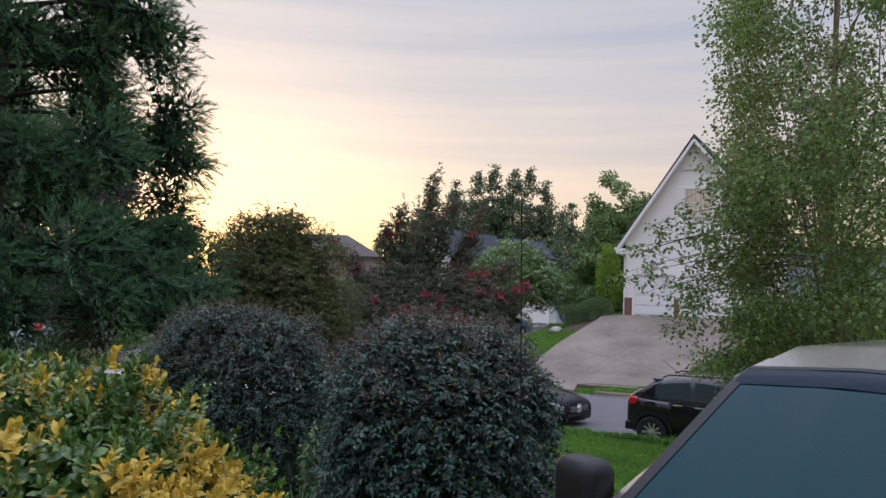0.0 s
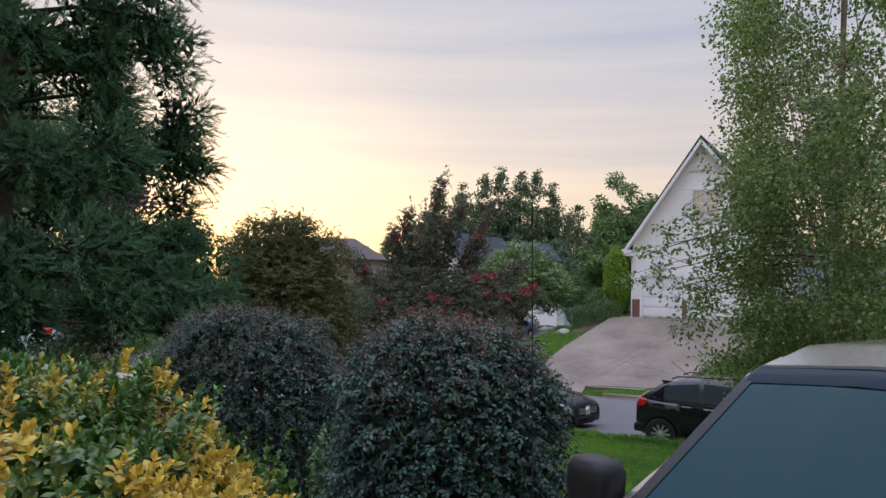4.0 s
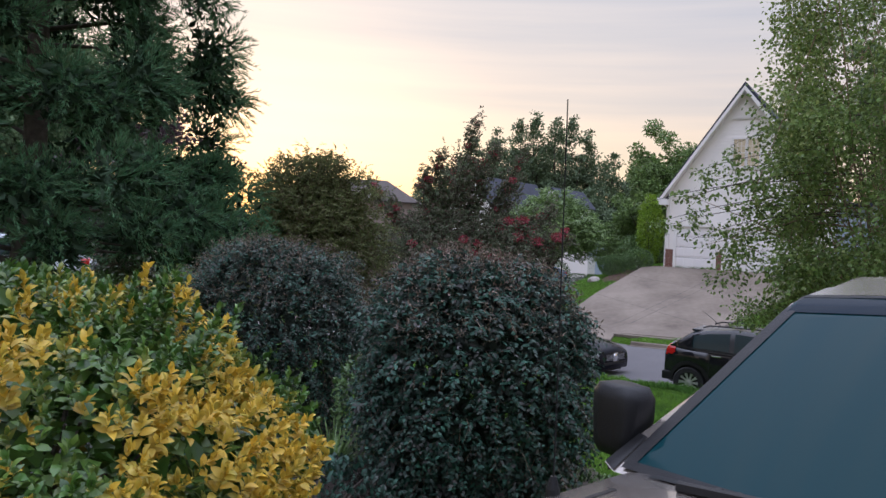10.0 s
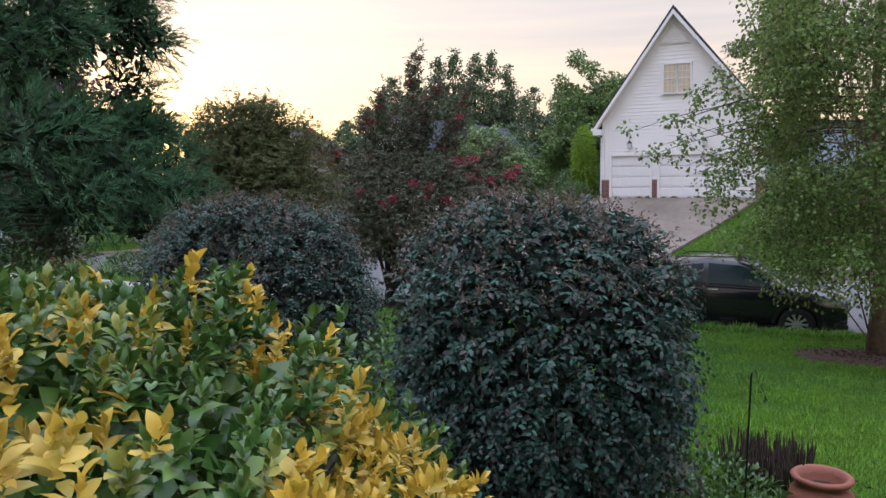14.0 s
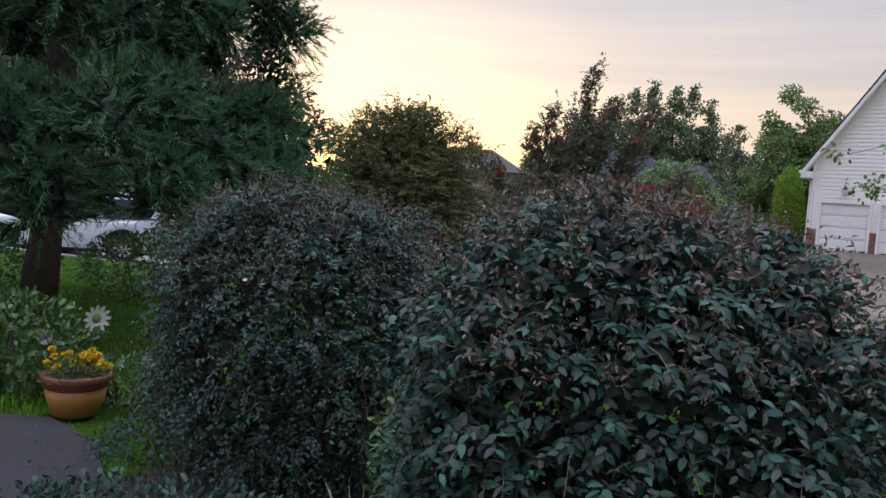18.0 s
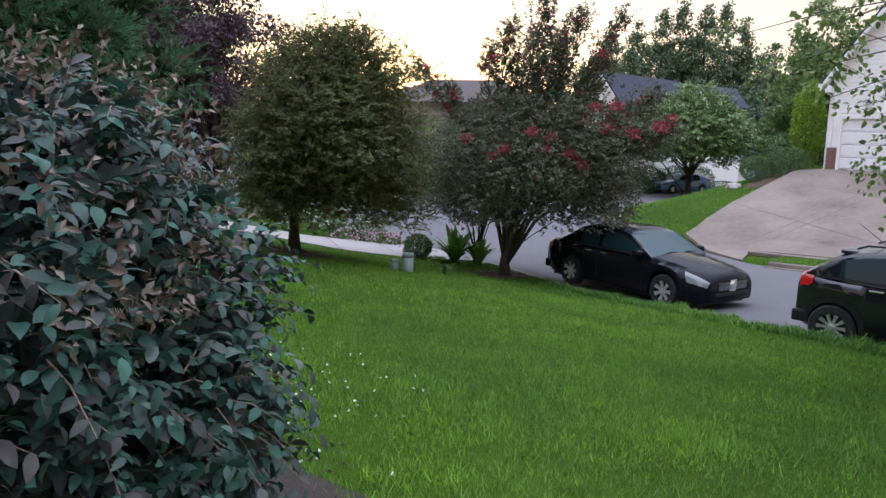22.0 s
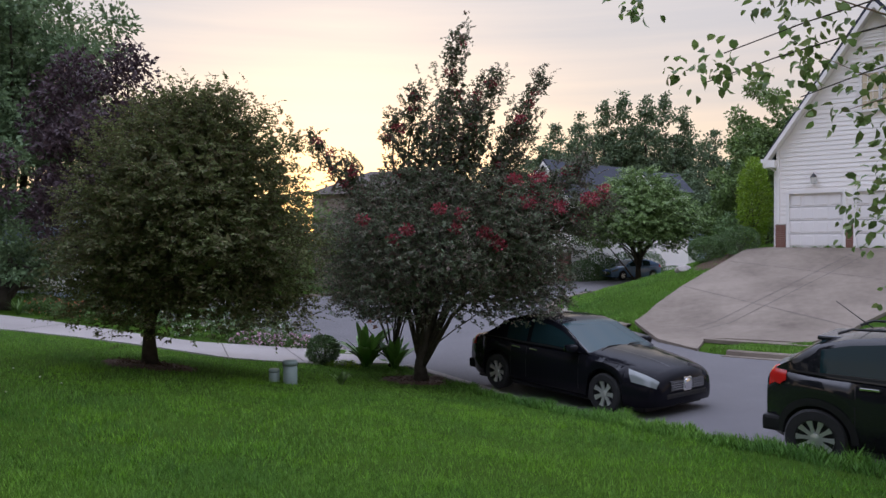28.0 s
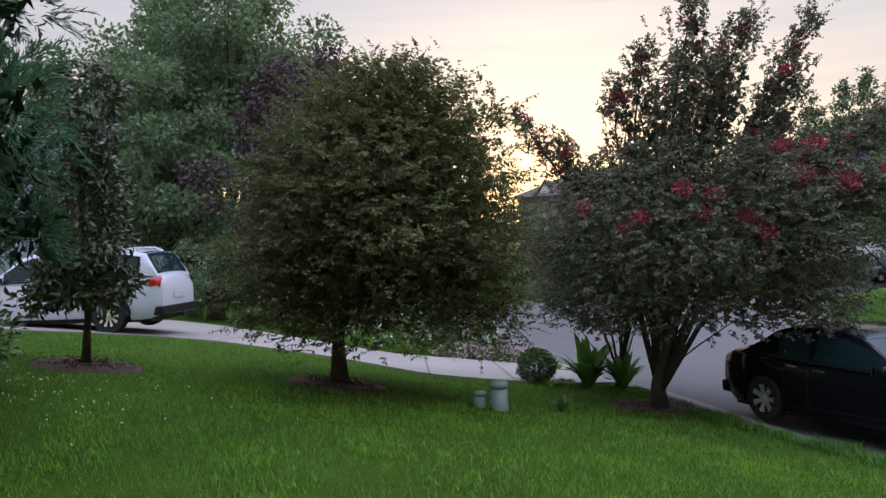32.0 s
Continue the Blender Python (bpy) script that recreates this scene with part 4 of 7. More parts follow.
spray_tree("crape_myrtle", "smaller crape myrtle with slender forked stems", wb, [(wb[0], wb[1], wz), (wb[0] + .06, wb[1], wz + .4), (wb[0] + .2, wb[1], wz + 1.2), (wb[0] + .3, wb[1], wz + 2.6)],
           .075, small, .24, 11, .072, M_MYRTLE, M_BARK, RT, .58, .25, .9, .42, 14, .4, 2200, .12, .75, stems=STEMS)

bb = (7.7, 9.8)
bz = at_ground(*bb)
cl = []
for k in range(310):
    a, s = RT.random() * 6.283, RT.random()
    z = .2 + 8.6 * s
    r = (1.1 + 3.1 * math.sin(math.pi * min(1, .18 + .75 * s)) ** .8) * RT.random() ** .42
    side = math.cos(a - radians(215))
    if side > 0:
        r *= 1 - .26 * side
        if z < 1.9 and RT.random() < .3 * side:
            z += 2.2
    # thinner towards the street corner
    r = min(r, (1.3 + 2.5 * (1 - max(0, math.cos(a - radians(150)))) ** .8) * (1.0 if z < 5.6 else 1.12) * (.75 + .25 * RT.random()))
    cl.append((bb[0] + r * math.cos(a), bb[1] + r * math.sin(a), z - .10 * r, .44 + .36 * RT.random()))
for k in range(60):
    a, r = RT.random() * 6.283, .7 + 1.9 * RT.random()
    cl.append((bb[0] + r * math.cos(a), bb[1] + r * math.sin(a), .15 + 1.7 * RT.random(), .30 + .25 * RT.random()))
# thin outer twigs that hang towards the lawn
TWIGS = []
for k in range(16):
    z = 1.7 + 1.9 * RT.random() if k < 13 else .50 + .25 * RT.random()
    if k < 6:
        z = 1.6 + .7 * RT.random()
    e = np.array(((3.6 if k < 6 else 4.2 if k < 13 else 4.7) + 1.3 * RT.random(), 9.2 + 1.5 * RT.random(), z))
    a = np.array((7.3, 9.8, z + .5))
    m = (a + e) / 2 + np.array((0, RT.normal() * .2, .35))
    line = [a * (1 - q) ** 2 + 2 * m * q * (1 - q) + e * q ** 2 for q in np.linspace(0, 1, 9)]
    TWIGS.append(line)
    for p in line[4:]:
        cl.append((*(p + RT.normal(size=3) * .09), .13 + .11 * RT.random()))
birch = tree("river_birch", "light green river birch with drooping leafy twigs", bb, [(bb[0], bb[1], bz), (bb[0] + .05, bb[1], bz + 1.5), (bb[0] - .1, bb[1] + .1, bz + 4), (bb[0], bb[1], bz + 10)],
     .12, cl, 245, .062, M_BIRCH, M_BARK_PALE, 80, rng=RT, hang=.6, width=.68, spread=.55, limb=.30, fine=2)
for line in TWIGS:
    part("twig", tube([Vector(p) - birch.matrix_basis.translation for p in line], [.012 - .0011 * k for k in range(9)], 5), M_BARK, birch, smooth=True)

# trees farther off: (name, label, x, y, crown centre height, radii, clumps, per, leaf, material)
FAR = [
    ("shade_tree", "tall broad leafy tree beyond the driveway", -20.2, 38, 7.6, (5.9, 5.5, 7.2), 190, 260, .25, M_OAK),
    ("shade_tree", "tall leafy tree in the next garden", -29, 42, 8.0, (7, 6, 8), 110, 150, .28, M_OAK),
    ("plum_tree", "dark purple leaved plum tree", -11.0, 30.2, 3.1, (3.3, 3.0, 3.9), 130, 170, .17, M_PURPLE),
    ("shade_tree", "dark leafy tree behind the conifer", -26, 27, 6, (6, 5, 7), 90, 130, .26, M_OAK),
    ("shade_tree", "dark leafy tree beside the white car", -19, 31, 3.6, (4.2, 3.5, 4.6), 130, 170, .22, M_OAK),
    ("shrub_tree", "dark green shrub beside the white car", -13.2, 27.5, .2, (1.9, 1.8, 1.6), 50, 130, .13, M_OAK),
    ("tulip_tree", "tall upright leafy tree beside the garage", 19.9, 57, 4.3, (3.8, 3.6, 6.2), 210, 190, .25, M_GREENTREE),
    ("shade_tree", "green tree behind the garage house", 25.5, 53, 4.5, (4, 4, 5.5), 80, 140, .28, M_GREENTREE),
    ("shade_tree", "round green tree at the foot of the wood", 19.6, 64, 1.6, (2.6, 2.6, 3.6), 70, 140, .24, M_GREENTREE),
    ("pine_tree", "tall dark pine behind the garage roof", 33, 50, 13, (3.5, 3.5, 6), 80, 130, .28, M_PINE),
]
for name, label, x, y, zc, rad, nc, per, lf, mat in FAR:
    z0 = at_ground(x, y)
    cl = blob_clumps(nc, (x, y, zc), rad, min(rad) * .22, RT, -.8, .45, .3)
    tree(name, label, (x, y), [(x, y, z0), (x + .1, y, z0 + 1), (x, y, (z0 + zc) / 2), (x, y, zc + rad[2] * .2)], .24, cl, per, lf, mat, M_BARK, 24, rng=RT, hang=.1, spread=.4, fill=.06)
dz = at_ground(11.3, 57)
dog = crown_sprays(3000, (11.3, 57), [(.6, 2.6), (1.3, 3.9), (2.3, 4.3), (3.3, 3.5), (4.2, 2.2), (4.9, .9)], RT, .55, .16, .35)
spray_tree("dogwood", "small spreading green tree with layered boughs on the far lawn", (11.3, 57), [(11.3, 57, dz), (11.25, 57, dz + 1.4), (11.3, 57, dz + 2.2), (11.3, 57, dz + 4.5)], .2, dog, .8, 9, .26, M_GREENTREE, M_BARK, RT, .55, .3, .9, .25, 40, .6, 2500, .5, .75)
# wood beyond the houses
WOOD = [(2, 98, 10.5, 4.5), (6.5, 92, 13.0, 4.0), (9.8, 93, 13.5, 3.6), (8.0, 99, 16.2, 3.6), (10.9, 97, 17.2, 3.6), (13.5, 95, 18.3, 3.4), (15.6, 95, 19.4, 3.0), (18.2, 94, 18.6, 3.2), (20.8, 96, 19.2, 2.8), (23, 97, 17.6, 3.2), (26, 95, 14.5, 4.2),
        (30, 97, 14.5, 4.5), (34, 94, 15, 4.5), (-3, 100, 8.0, 5), (38, 92, 16, 5), (12, 90, 9, 5), (22, 90, 9.5, 5), (28, 88, 9, 5), (5, 103, 12.5, 6.5), (12.5, 102, 15, 6), (19.5, 103, 16.5, 6), (26, 101, 14.5, 6.5), (33, 100, 14.5, 7), (15.5, 99, 13.5, 6.5)]
for i, (x, y, h, w) in enumerate(WOOD):
    z0 = at_ground(x, y)
    cl = []
    for k in range(150):
        s = RT.random()
        r = 1.25 * w * ((1 - s) ** .8 + .06) * RT.random() ** .5
        a = RT.random() * 6.283
        cl.append((x + r * math.cos(a), y + r * math.sin(a), z0 + 1.0 + s * (h - .3), (.9 + .55 * RT.random()) * (1.2 - .85 * s)))
    tree("forest_tree", "dark tall tree in the wood beyond the houses", (x, y), [(x, y, z0), (x, y, z0 + h * .3), (x, y, z0 + h * .8)], .3, cl, 70, .36, M_PINE, M_BARK, 6, rng=RT, spread=.4, fill=.22)

# ---------------------------------------------------------------- white garage house
M_DARKBRICK = material("dark_brick", (0.12, 0.055, 0.045), 0.9, vary=.6, scale=9, bump=.4, bump_scale=50)
M_GLASS = material("window_glass", (0.03, 0.035, 0.04), 0.05, spec=0.9)
M_BLIND = material("window_blind", (0.62, 0.52, 0.36), 0.7, vary=0.3, scale=6)
M_BLACK = material("black_metal", (0.012, 0.012, 0.013), 0.4, metal=0.2)
M_LAMPGLASS = material("lamp_glass", (0.55, 0.55, 0.52), 0.15)
M_DARKTRIM = material("dark_trim", (0.05, 0.045, 0.045), 0.7)
M_DOOR = material("garage_door_paint", (0.76, 0.74, 0.73), 0.45, vary=0.2, scale=1.5, dark=(0.66, 0.63, 0.61))
M_TAN = material("tan_wall", (0.34, 0.26, 0.23), 0.8, vary=0.4, scale=1.2)


def prism(pts, y0, y1, bm=None):
    """A solid from an outline in x, z, drawn from y0 to y1."""
    bm = bm or bmesh.new()
    a = [bm.verts.new((x, y0, z)) for x, z in pts]
    b = [bm.verts.new((x, y1, z)) for x, z in pts]
    n = len(pts)
    bm.faces.new(a)
    bm.faces.new(b[::-1])
    for i in range(n):
        bm.faces.new((a[i], b[i], b[(i + 1) % n], a[(i + 1) % n]))
    return bm


def sash_window(parent, x0, z0, x1, z1, y, cols, rows, blind=False):
    """A hung window in a wall that faces -y: frame, sill, muntins and pane."""
    w = part("window", box(x0 - .09, y - .05, z0 - .09, x0, y + .04, z1 + .09), M_TRIM, parent, "white framed window")
    for n, b in (("frame", (x1, y - .05, z0 - .09, x1 + .09, y + .04, z1 + .09)), ("frame", (x0, y - .05, z1, x1, y + .04, z1 + .09)),
                 ("sill", (x0 - .02, y - .08, z0 - .09, x1 + .02, y + .04, z0)), ("frame", (x0, y - .035, (z0 + z1) / 2 - .02, x1, y + .02, (z0 + z1) / 2 + .02))):
        part(n, box(*b), M_TRIM, w)
    for i in range(1, cols):
        x = x0 + (x1 - x0) * i / cols
        part("muntin", box(x - .008, y - .03, z0, x + .008, y - .014, z1), M_TRIM, w)
    for j in range(1, rows * 2):
        if j != rows:
            z = z0 + (z1 - z0) * j / rows / 2
            part("muntin", box(x0, y - .03, z - .008, x1, y - .014, z + .008), M_TRIM, w)
    part("pane", box(x0, y, z0, x1, y + .02, z1), M_GLASS, w)
    if blind:
        part("blind", box(x0 + .01, y - .012, z0 + .02, x1 - .01, y - .002, z1), M_BLIND, w, "pale drawn blind")
    return w


def garage_door(parent, x0, x1, z0, z1, y, cols, rows=4):
    d = part("garage_door", box(x0, y, z0, x1, y + .05, z1), M_DOOR, parent, "white panelled garage door")
    pw, ph = (x1 - x0) / cols, (z1 - z0) / rows
    me = None
    for j in range(rows):
        for i in range(cols):
            if me is None:
                ob = part("panel", box(-pw / 2 + .07, -.022, -ph / 2 + .07, pw / 2 - .07, .002, ph / 2 - .07, .012), M_DOOR, d)
                me = ob.data
            else:
                ob = part("panel", me, None, d)
            ob.location = (x0 + pw * (i + .5), y, z0 + ph * (j + .5))
        if j:
            part("section_joint", box(x0, y - .004, z0 + ph * j - .006, x1, y + .01, z0 + ph * j + .006), M_DARKTRIM, d)
    return d


HOUSE = thing("garage_house", "white clapboard house end with two garage doors and a gable", "house", (NECK[0], NECK[1], .62), -35.3)
G0, G1 = -.45, 7.25
APEX_X, APEX_Z = 3.05, 8.95


def gable_edge(z):
    """Left and right end of the front wall at a height."""
    if z < 3.9:
        return G0, G1
    return G0 + (z - 3.9) / (APEX_Z - 3.9) * (APEX_X - G0), G1 - (z - 3.9) / (APEX_Z - 3.9) * (G1 - APEX_X)


part("wall", prism([(G0, -1.6), (G1, -1.6), (G1, 3.9), (APEX_X, APEX_Z), (G0, 3.9)], .16, 10), M_SIDING, HOUSE)
# wing wall: its shaded look is painted in as blue grey
part("wall", box(G1 + .01, 1.2, -1.6, 14, 9, 3.4), M_BLUEWALL, HOUSE, "wing wall with blue grey shade in its colour")
part("brick_base", box(G1 + .02, 1.14, -1.6, 14, 1.2, .85), M_DARKBRICK, HOUSE)
part("roof", prism([(G1 + .1, 3.4), (14.4, 3.4), (14.4, 3.55), (G1 + .1, 3.55)], .8, 9.4), M_SHINGLE, HOUSE)
part("roof", prism([(-.85, 3.62), (-.85, 3.48), (APEX_X, 9.12), (APEX_X, 9.34)], -.32, 10.3), M_SHINGLE, HOUSE)
part("roof", prism([(APEX_X, 9.34), (APEX_X, 9.12), (7.65, 3.48), (7.65, 3.62)], -.32, 10.3), M_SHINGLE, HOUSE)
part("rake_board", prism([(-.87, 3.50), (-.87, 3.26), (APEX_X, 8.90), (APEX_X, 9.14)], -.36, -.28), M_TRIM, HOUSE)
part("rake_board", prism([(APEX_X, 9.14), (APEX_X, 8.90), (7.67, 3.26), (7.67, 3.50)], -.36, -.28), M_TRIM, HOUSE)
part("soffit", prism([(-.83, 3.38), (-.83, 3.34), (APEX_X, 8.94), (APEX_X, 8.98)], -.28, .16), M_TRIM, HOUSE)
part("soffit", prism([(APEX_X, 8.98), (APEX_X, 8.94), (7.63, 3.34), (7.63, 3.38)], -.28, .16), M_TRIM, HOUSE)
part("eave_return", box(-.87, -.34, 3.20, G0 + .02, .10, 3.50, .02), M_TRIM, HOUSE)
part("gutter", box(-.98, -.3, 3.42, -.86, 10.2, 3.56, .02), M_TRIM, HOUSE)
part("downspout", tube([(-.86, -.10, 3.42), (-.70, -.02, 3.22), (-.53, .10, 3.08), (-.53, .10, -.1)], [.04] * 4, 8), M_TRIM, HOUSE)
D1, D2, DTOP = (0.02, 1.97), (2.44, 6.80), 2.13
garage_door(HOUSE, *D1, .0, DTOP, .13, 4)
garage_door(HOUSE, *D2, .0, DTOP, .13, 8)
for a, b in (D1, D2):
    for x0, x1, z0, z1 in ((a - .10, a, 0, DTOP + .12), (b, b + .10, 0, DTOP + .12), (a, b, DTOP, DTOP + .12)):
        part("door_trim", box(x0, .02, z0, x1, .16, z1), M_TRIM, HOUSE)
part("corner_board", box(G0 - .02, .03, .93, G0 + .09, .16, 3.9), M_TRIM, HOUSE)
part("corner_board", box(G1 - .09, .03, .93, G1 + .02, .16, 3.9), M_TRIM, HOUSE)
# clapboards, one by one
z = 0.95
k = 0
while z < APEX_Z - .25:
    e0, e1 = gable_edge(z + .17)
    spans = [(e0, e1)]
    if z < DTOP + .12:
        spans = [(G0, D1[0] - .1), (D1[1] + .1, D2[0] - .1), (D2[1] + .1, G1)]
    elif 6.95 < z + 1e-6 and z < 8.6:
        spans = [(e0, e1)]
    for a, b in spans:
        bm = prism([(a, z), (b, z), (b, z + .185), (a, z + .185)], .15, .16)
        for v in bm.verts:
            if v.co.y < .155:
                v.co.y = .124 if v.co.z < z + .01 else .146
        part("clapboard", bm, M_SIDING, HOUSE)
    z += .178
# window pair and louvre
sash_window(HOUSE, 2.60, 5.20, 3.16, 6.55, .085, 3, 2, True)
sash_window(HOUSE, 3.28, 5.20, 3.84, 6.55, .085, 3, 2, True)
vent = part("gable_vent", prism([(2.35, 7.55), (3.75, 7.55), (3.05, 8.5)], .06, .10), M_TRIM, HOUSE, "white triangular louvre")
for i in range(6):
    zz = 7.62 + i * .13
    hw = .62 * (8.42 - zz) / .87
    if hw > .06:
        part("slat", prism([(3.05 - hw, zz), (3.05 + hw, zz), (3.05 + hw * .9, zz + .09), (3.05 - hw * .9, zz + .09)], .03, .06), M_TRIM, vent)
# brick piers
bme = None
for x0, x1 in ((G0 - .04, -.10), (2.07, 2.36), (6.92, G1 + .04)):
    pier = part("brick_pier", box(x0 + .012, .05, -.55, x1 - .012, .18, .92), M_MORTAR, HOUSE, "red brick pier")
    cols = max(1, round((x1 - x0) / .20))
    bw = (x1 - x0) / cols
    for j in range(17):
        for i in range(cols):
            bm = box(-bw / 2 + .006, -.012, -.036, bw / 2 - .006, .05, .036)
            ob = part("brick", bm, M_BRICK, pier)
            ob.location = (x0 + bw * (i + .5) + (.02 if j % 2 else -.02) * (cols > 1 and .5), .045, -.49 + j * .084)
for x in (.95, 4.6):
    lamp = part("wall_lamp", box(x - .05, .05, 2.50, x + .05, .12, 2.85, .01), M_BLACK, HOUSE, "black lantern wall lamp")
    part("lantern", lathe([(.05, 2.48), (.10, 2.52), (.12, 2.75), (.03, 2.86)], 6, m=Matrix.Translation((x, -.04, 0))), M_LAMPGLASS, lamp)
    part("cap", lathe([(.13, 2.75), (.10, 2.80), (.02, 2.90)], 6, m=Matrix.Translation((x, -.04, 0))), M_BLACK, lamp)
    part("arm", tube([(x, .08, 2.8), (x, .0, 2.95), (x, -.04, 2.88)], [.012] * 3, 6), M_BLACK, lamp)

# ---------------------------------------------------------------- driveways
def sheet(name, left, right, mat, zfun, label, category, n=40, cols=10, lift=0.0, thick=.10):
    """A paved sheet between two edge lines."""
    def even(p, k):
        p = np.array(p, float)
        s = np.r_[0, np.cumsum(np.linalg.norm(np.diff(p, axis=0), axis=1))]
        at = np.linspace(0, s[-1], k)
        return np.c_[np.interp(at, s, p[:, 0]), np.interp(at, s, p[:, 1])]
    a, b = even(left, n), even(right, n)
    c = np.linspace(0, 1, cols)
    p = a[:, None] * (1 - c[None, :, None]) + b[:, None] * c[None, :, None]
    z = zfun(p[..., 0], p[..., 1]) + lift
    p = np.concatenate([p, z[..., None]], -1)
    lo = p.copy()
    lo[..., 2] -= thick
    i = np.arange(n * cols).reshape(n, cols)
    f = [tuple(q) for q in np.stack([i[:-1, :-1], i[:-1, 1:], i[1:, 1:], i[1:, :-1]], -1).reshape(-1, 4)]
    rim = [*i[0], *i[1:, -1], *i[-1, :-1][::-1], *i[1:-1, 0][::-1]]
    m = n * cols
    f += [(rim[k], rim[(k + 1) % len(rim)], rim[(k + 1) % len(rim)] + m, rim[k] + m) for k in range(len(rim))]
    ob = new(name, mesh_of(name, np.vstack([p.reshape(-1, 3), lo.reshape(-1, 3)]), f, mat, False))
    return tagged(ob, label, category, kind="structure")


def joint(parent, a, b, zfun, lift, w=.02):
    """A dark saw cut in a slab."""
    a, b = np.array(a, float), np.array(b, float)
    d = (b - a) / np.linalg.norm(b - a)
    nrm = np.array([-d[1], d[0]]) * w
    v, k = [], 14
    for i in range(k):
        p = a + (b - a) * i / (k - 1)
        for s in (-1, 1):
            q = p + nrm * s
            v.append((*q, float(zfun(q[0], q[1])) + lift))
    f = [(2 * i, 2 * i + 1, 2 * i + 3, 2 * i + 2) for i in range(k - 1)]
    part("slab_joint", mesh_of("slab_joint", v, f, M_JOINT), None, parent)


M_JOINT = material("slab_joint", (0.10, 0.085, 0.075), 0.95, vary=0.5, scale=4)

def apron_z(x, y):
    """The drive, running down flush into the gutter at its mouth."""
    k = np.maximum(np.clip((x - 6.9) / 2.0, 0, 1), np.clip((y - 30.2) / 1.6, 0, 1))
    k = k * k * (3 - 2 * k)
    return np.maximum(road_z(x, y) * (1 - k) + drive_z(x, y) * k, drive_z(x, y) - .07)


drive = sheet("driveway", [(7.05, 27.6), (6.85, 30.7), (8.96, 33.3), (11.1, 35.4), (12.6, 36.9), (13.3, 37.0)], [(7.75, 25.9), (8.3, 27.3), (10.7, 26.1), (12.6, 27.6), (15.5, 29.3), (19.9, 32.3)],
              M_CONC, apron_z, "stained concrete driveway sloping up to the garage", "driveway", 44, 16, 0.02)
for a, b in (((9.0, 33.2), (12.4, 27.5)), ((11.1, 35.3), (15.7, 29.6)), ((8.0, 28.6), (16.2, 34.6)), ((8.25, 28.25), (16.55, 34.25))):
    joint(drive, a, b, apron_z, .026, .013)
walk2 = sheet("pavement", [(8.35, 27.35), (10.7, 26.15), (14, 23.9), (20, 19.8), (30, 12.8)], [(8.2, 27.1), (10.45, 25.5), (13.55, 23.3), (19.55, 19.1), (29.55, 12.2)], M_CONC, lambda x, y: lawn_z(x, y) * 0 + road_z(x, y) + .17,
              "concrete footpath along the far verge", "pavement", 40, 4, 0.0)

E_NEAR = [(-24, 16.2), (-14, 18.2), (-11, 19.0), (-9.6, 20.1), (-8.1, 20.9), (-5.2, 20.9), (-3.1, 20.5), (-1.7, 21.5), (-.7, 22.4), (.35, 22.75)]
E_FAR = [(-24, 22.6), (-14.6, 24.9), (-12.6, 25.3), (-11.2, 25.1), (-8, 24.1), (-6.3, 23.5), (-5.0, 23.3), (-4.0, 23.9), (-2.9, 24.8), (-1.7, 25.6)]
drive2 = sheet("driveway", E_NEAR, E_FAR, M_CONC_PALE, lambda x, y: np.maximum(lawn_z(x, y), road_z(x, y)), "pale concrete drive of the next house", "driveway", 60, 8, 0.035)
for a, b in (((-8.1, 20.95), (-9.0, 24.4)), ((-5.2, 20.95), (-6.3, 23.4)), ((-3.1, 20.6), (-4.4, 23.5)), ((-1.75, 21.6), (-3.1, 24.5))):
    joint(drive2, a, b, lambda x, y: np.maximum(lawn_z(x, y), road_z(x, y)), .042, .014)
patio = sheet("path", [(-6.5, 5.4), (-3.9, 6.35), (-3.4, 6.6), (-2.75, 6.15), (-2.1, 5.2), (-1.9, 4.2), (-1.6, 3.0)], [(-6.5, 3.4), (-4.6, 3.6), (-3.9, 3.7), (-3.5, 3.6), (-3.2, 3.3), (-3.0, 2.9), (-2.8, 2.4)], material("path_paving", (0.036, 0.034, 0.037), .95, vary=.9, scale=1.2, dark=(.026, .024, .023), bump=.4, bump_scale=60),
              lawn_z, "dark weathered path of old concrete", "path", 30, 6, 0.03)

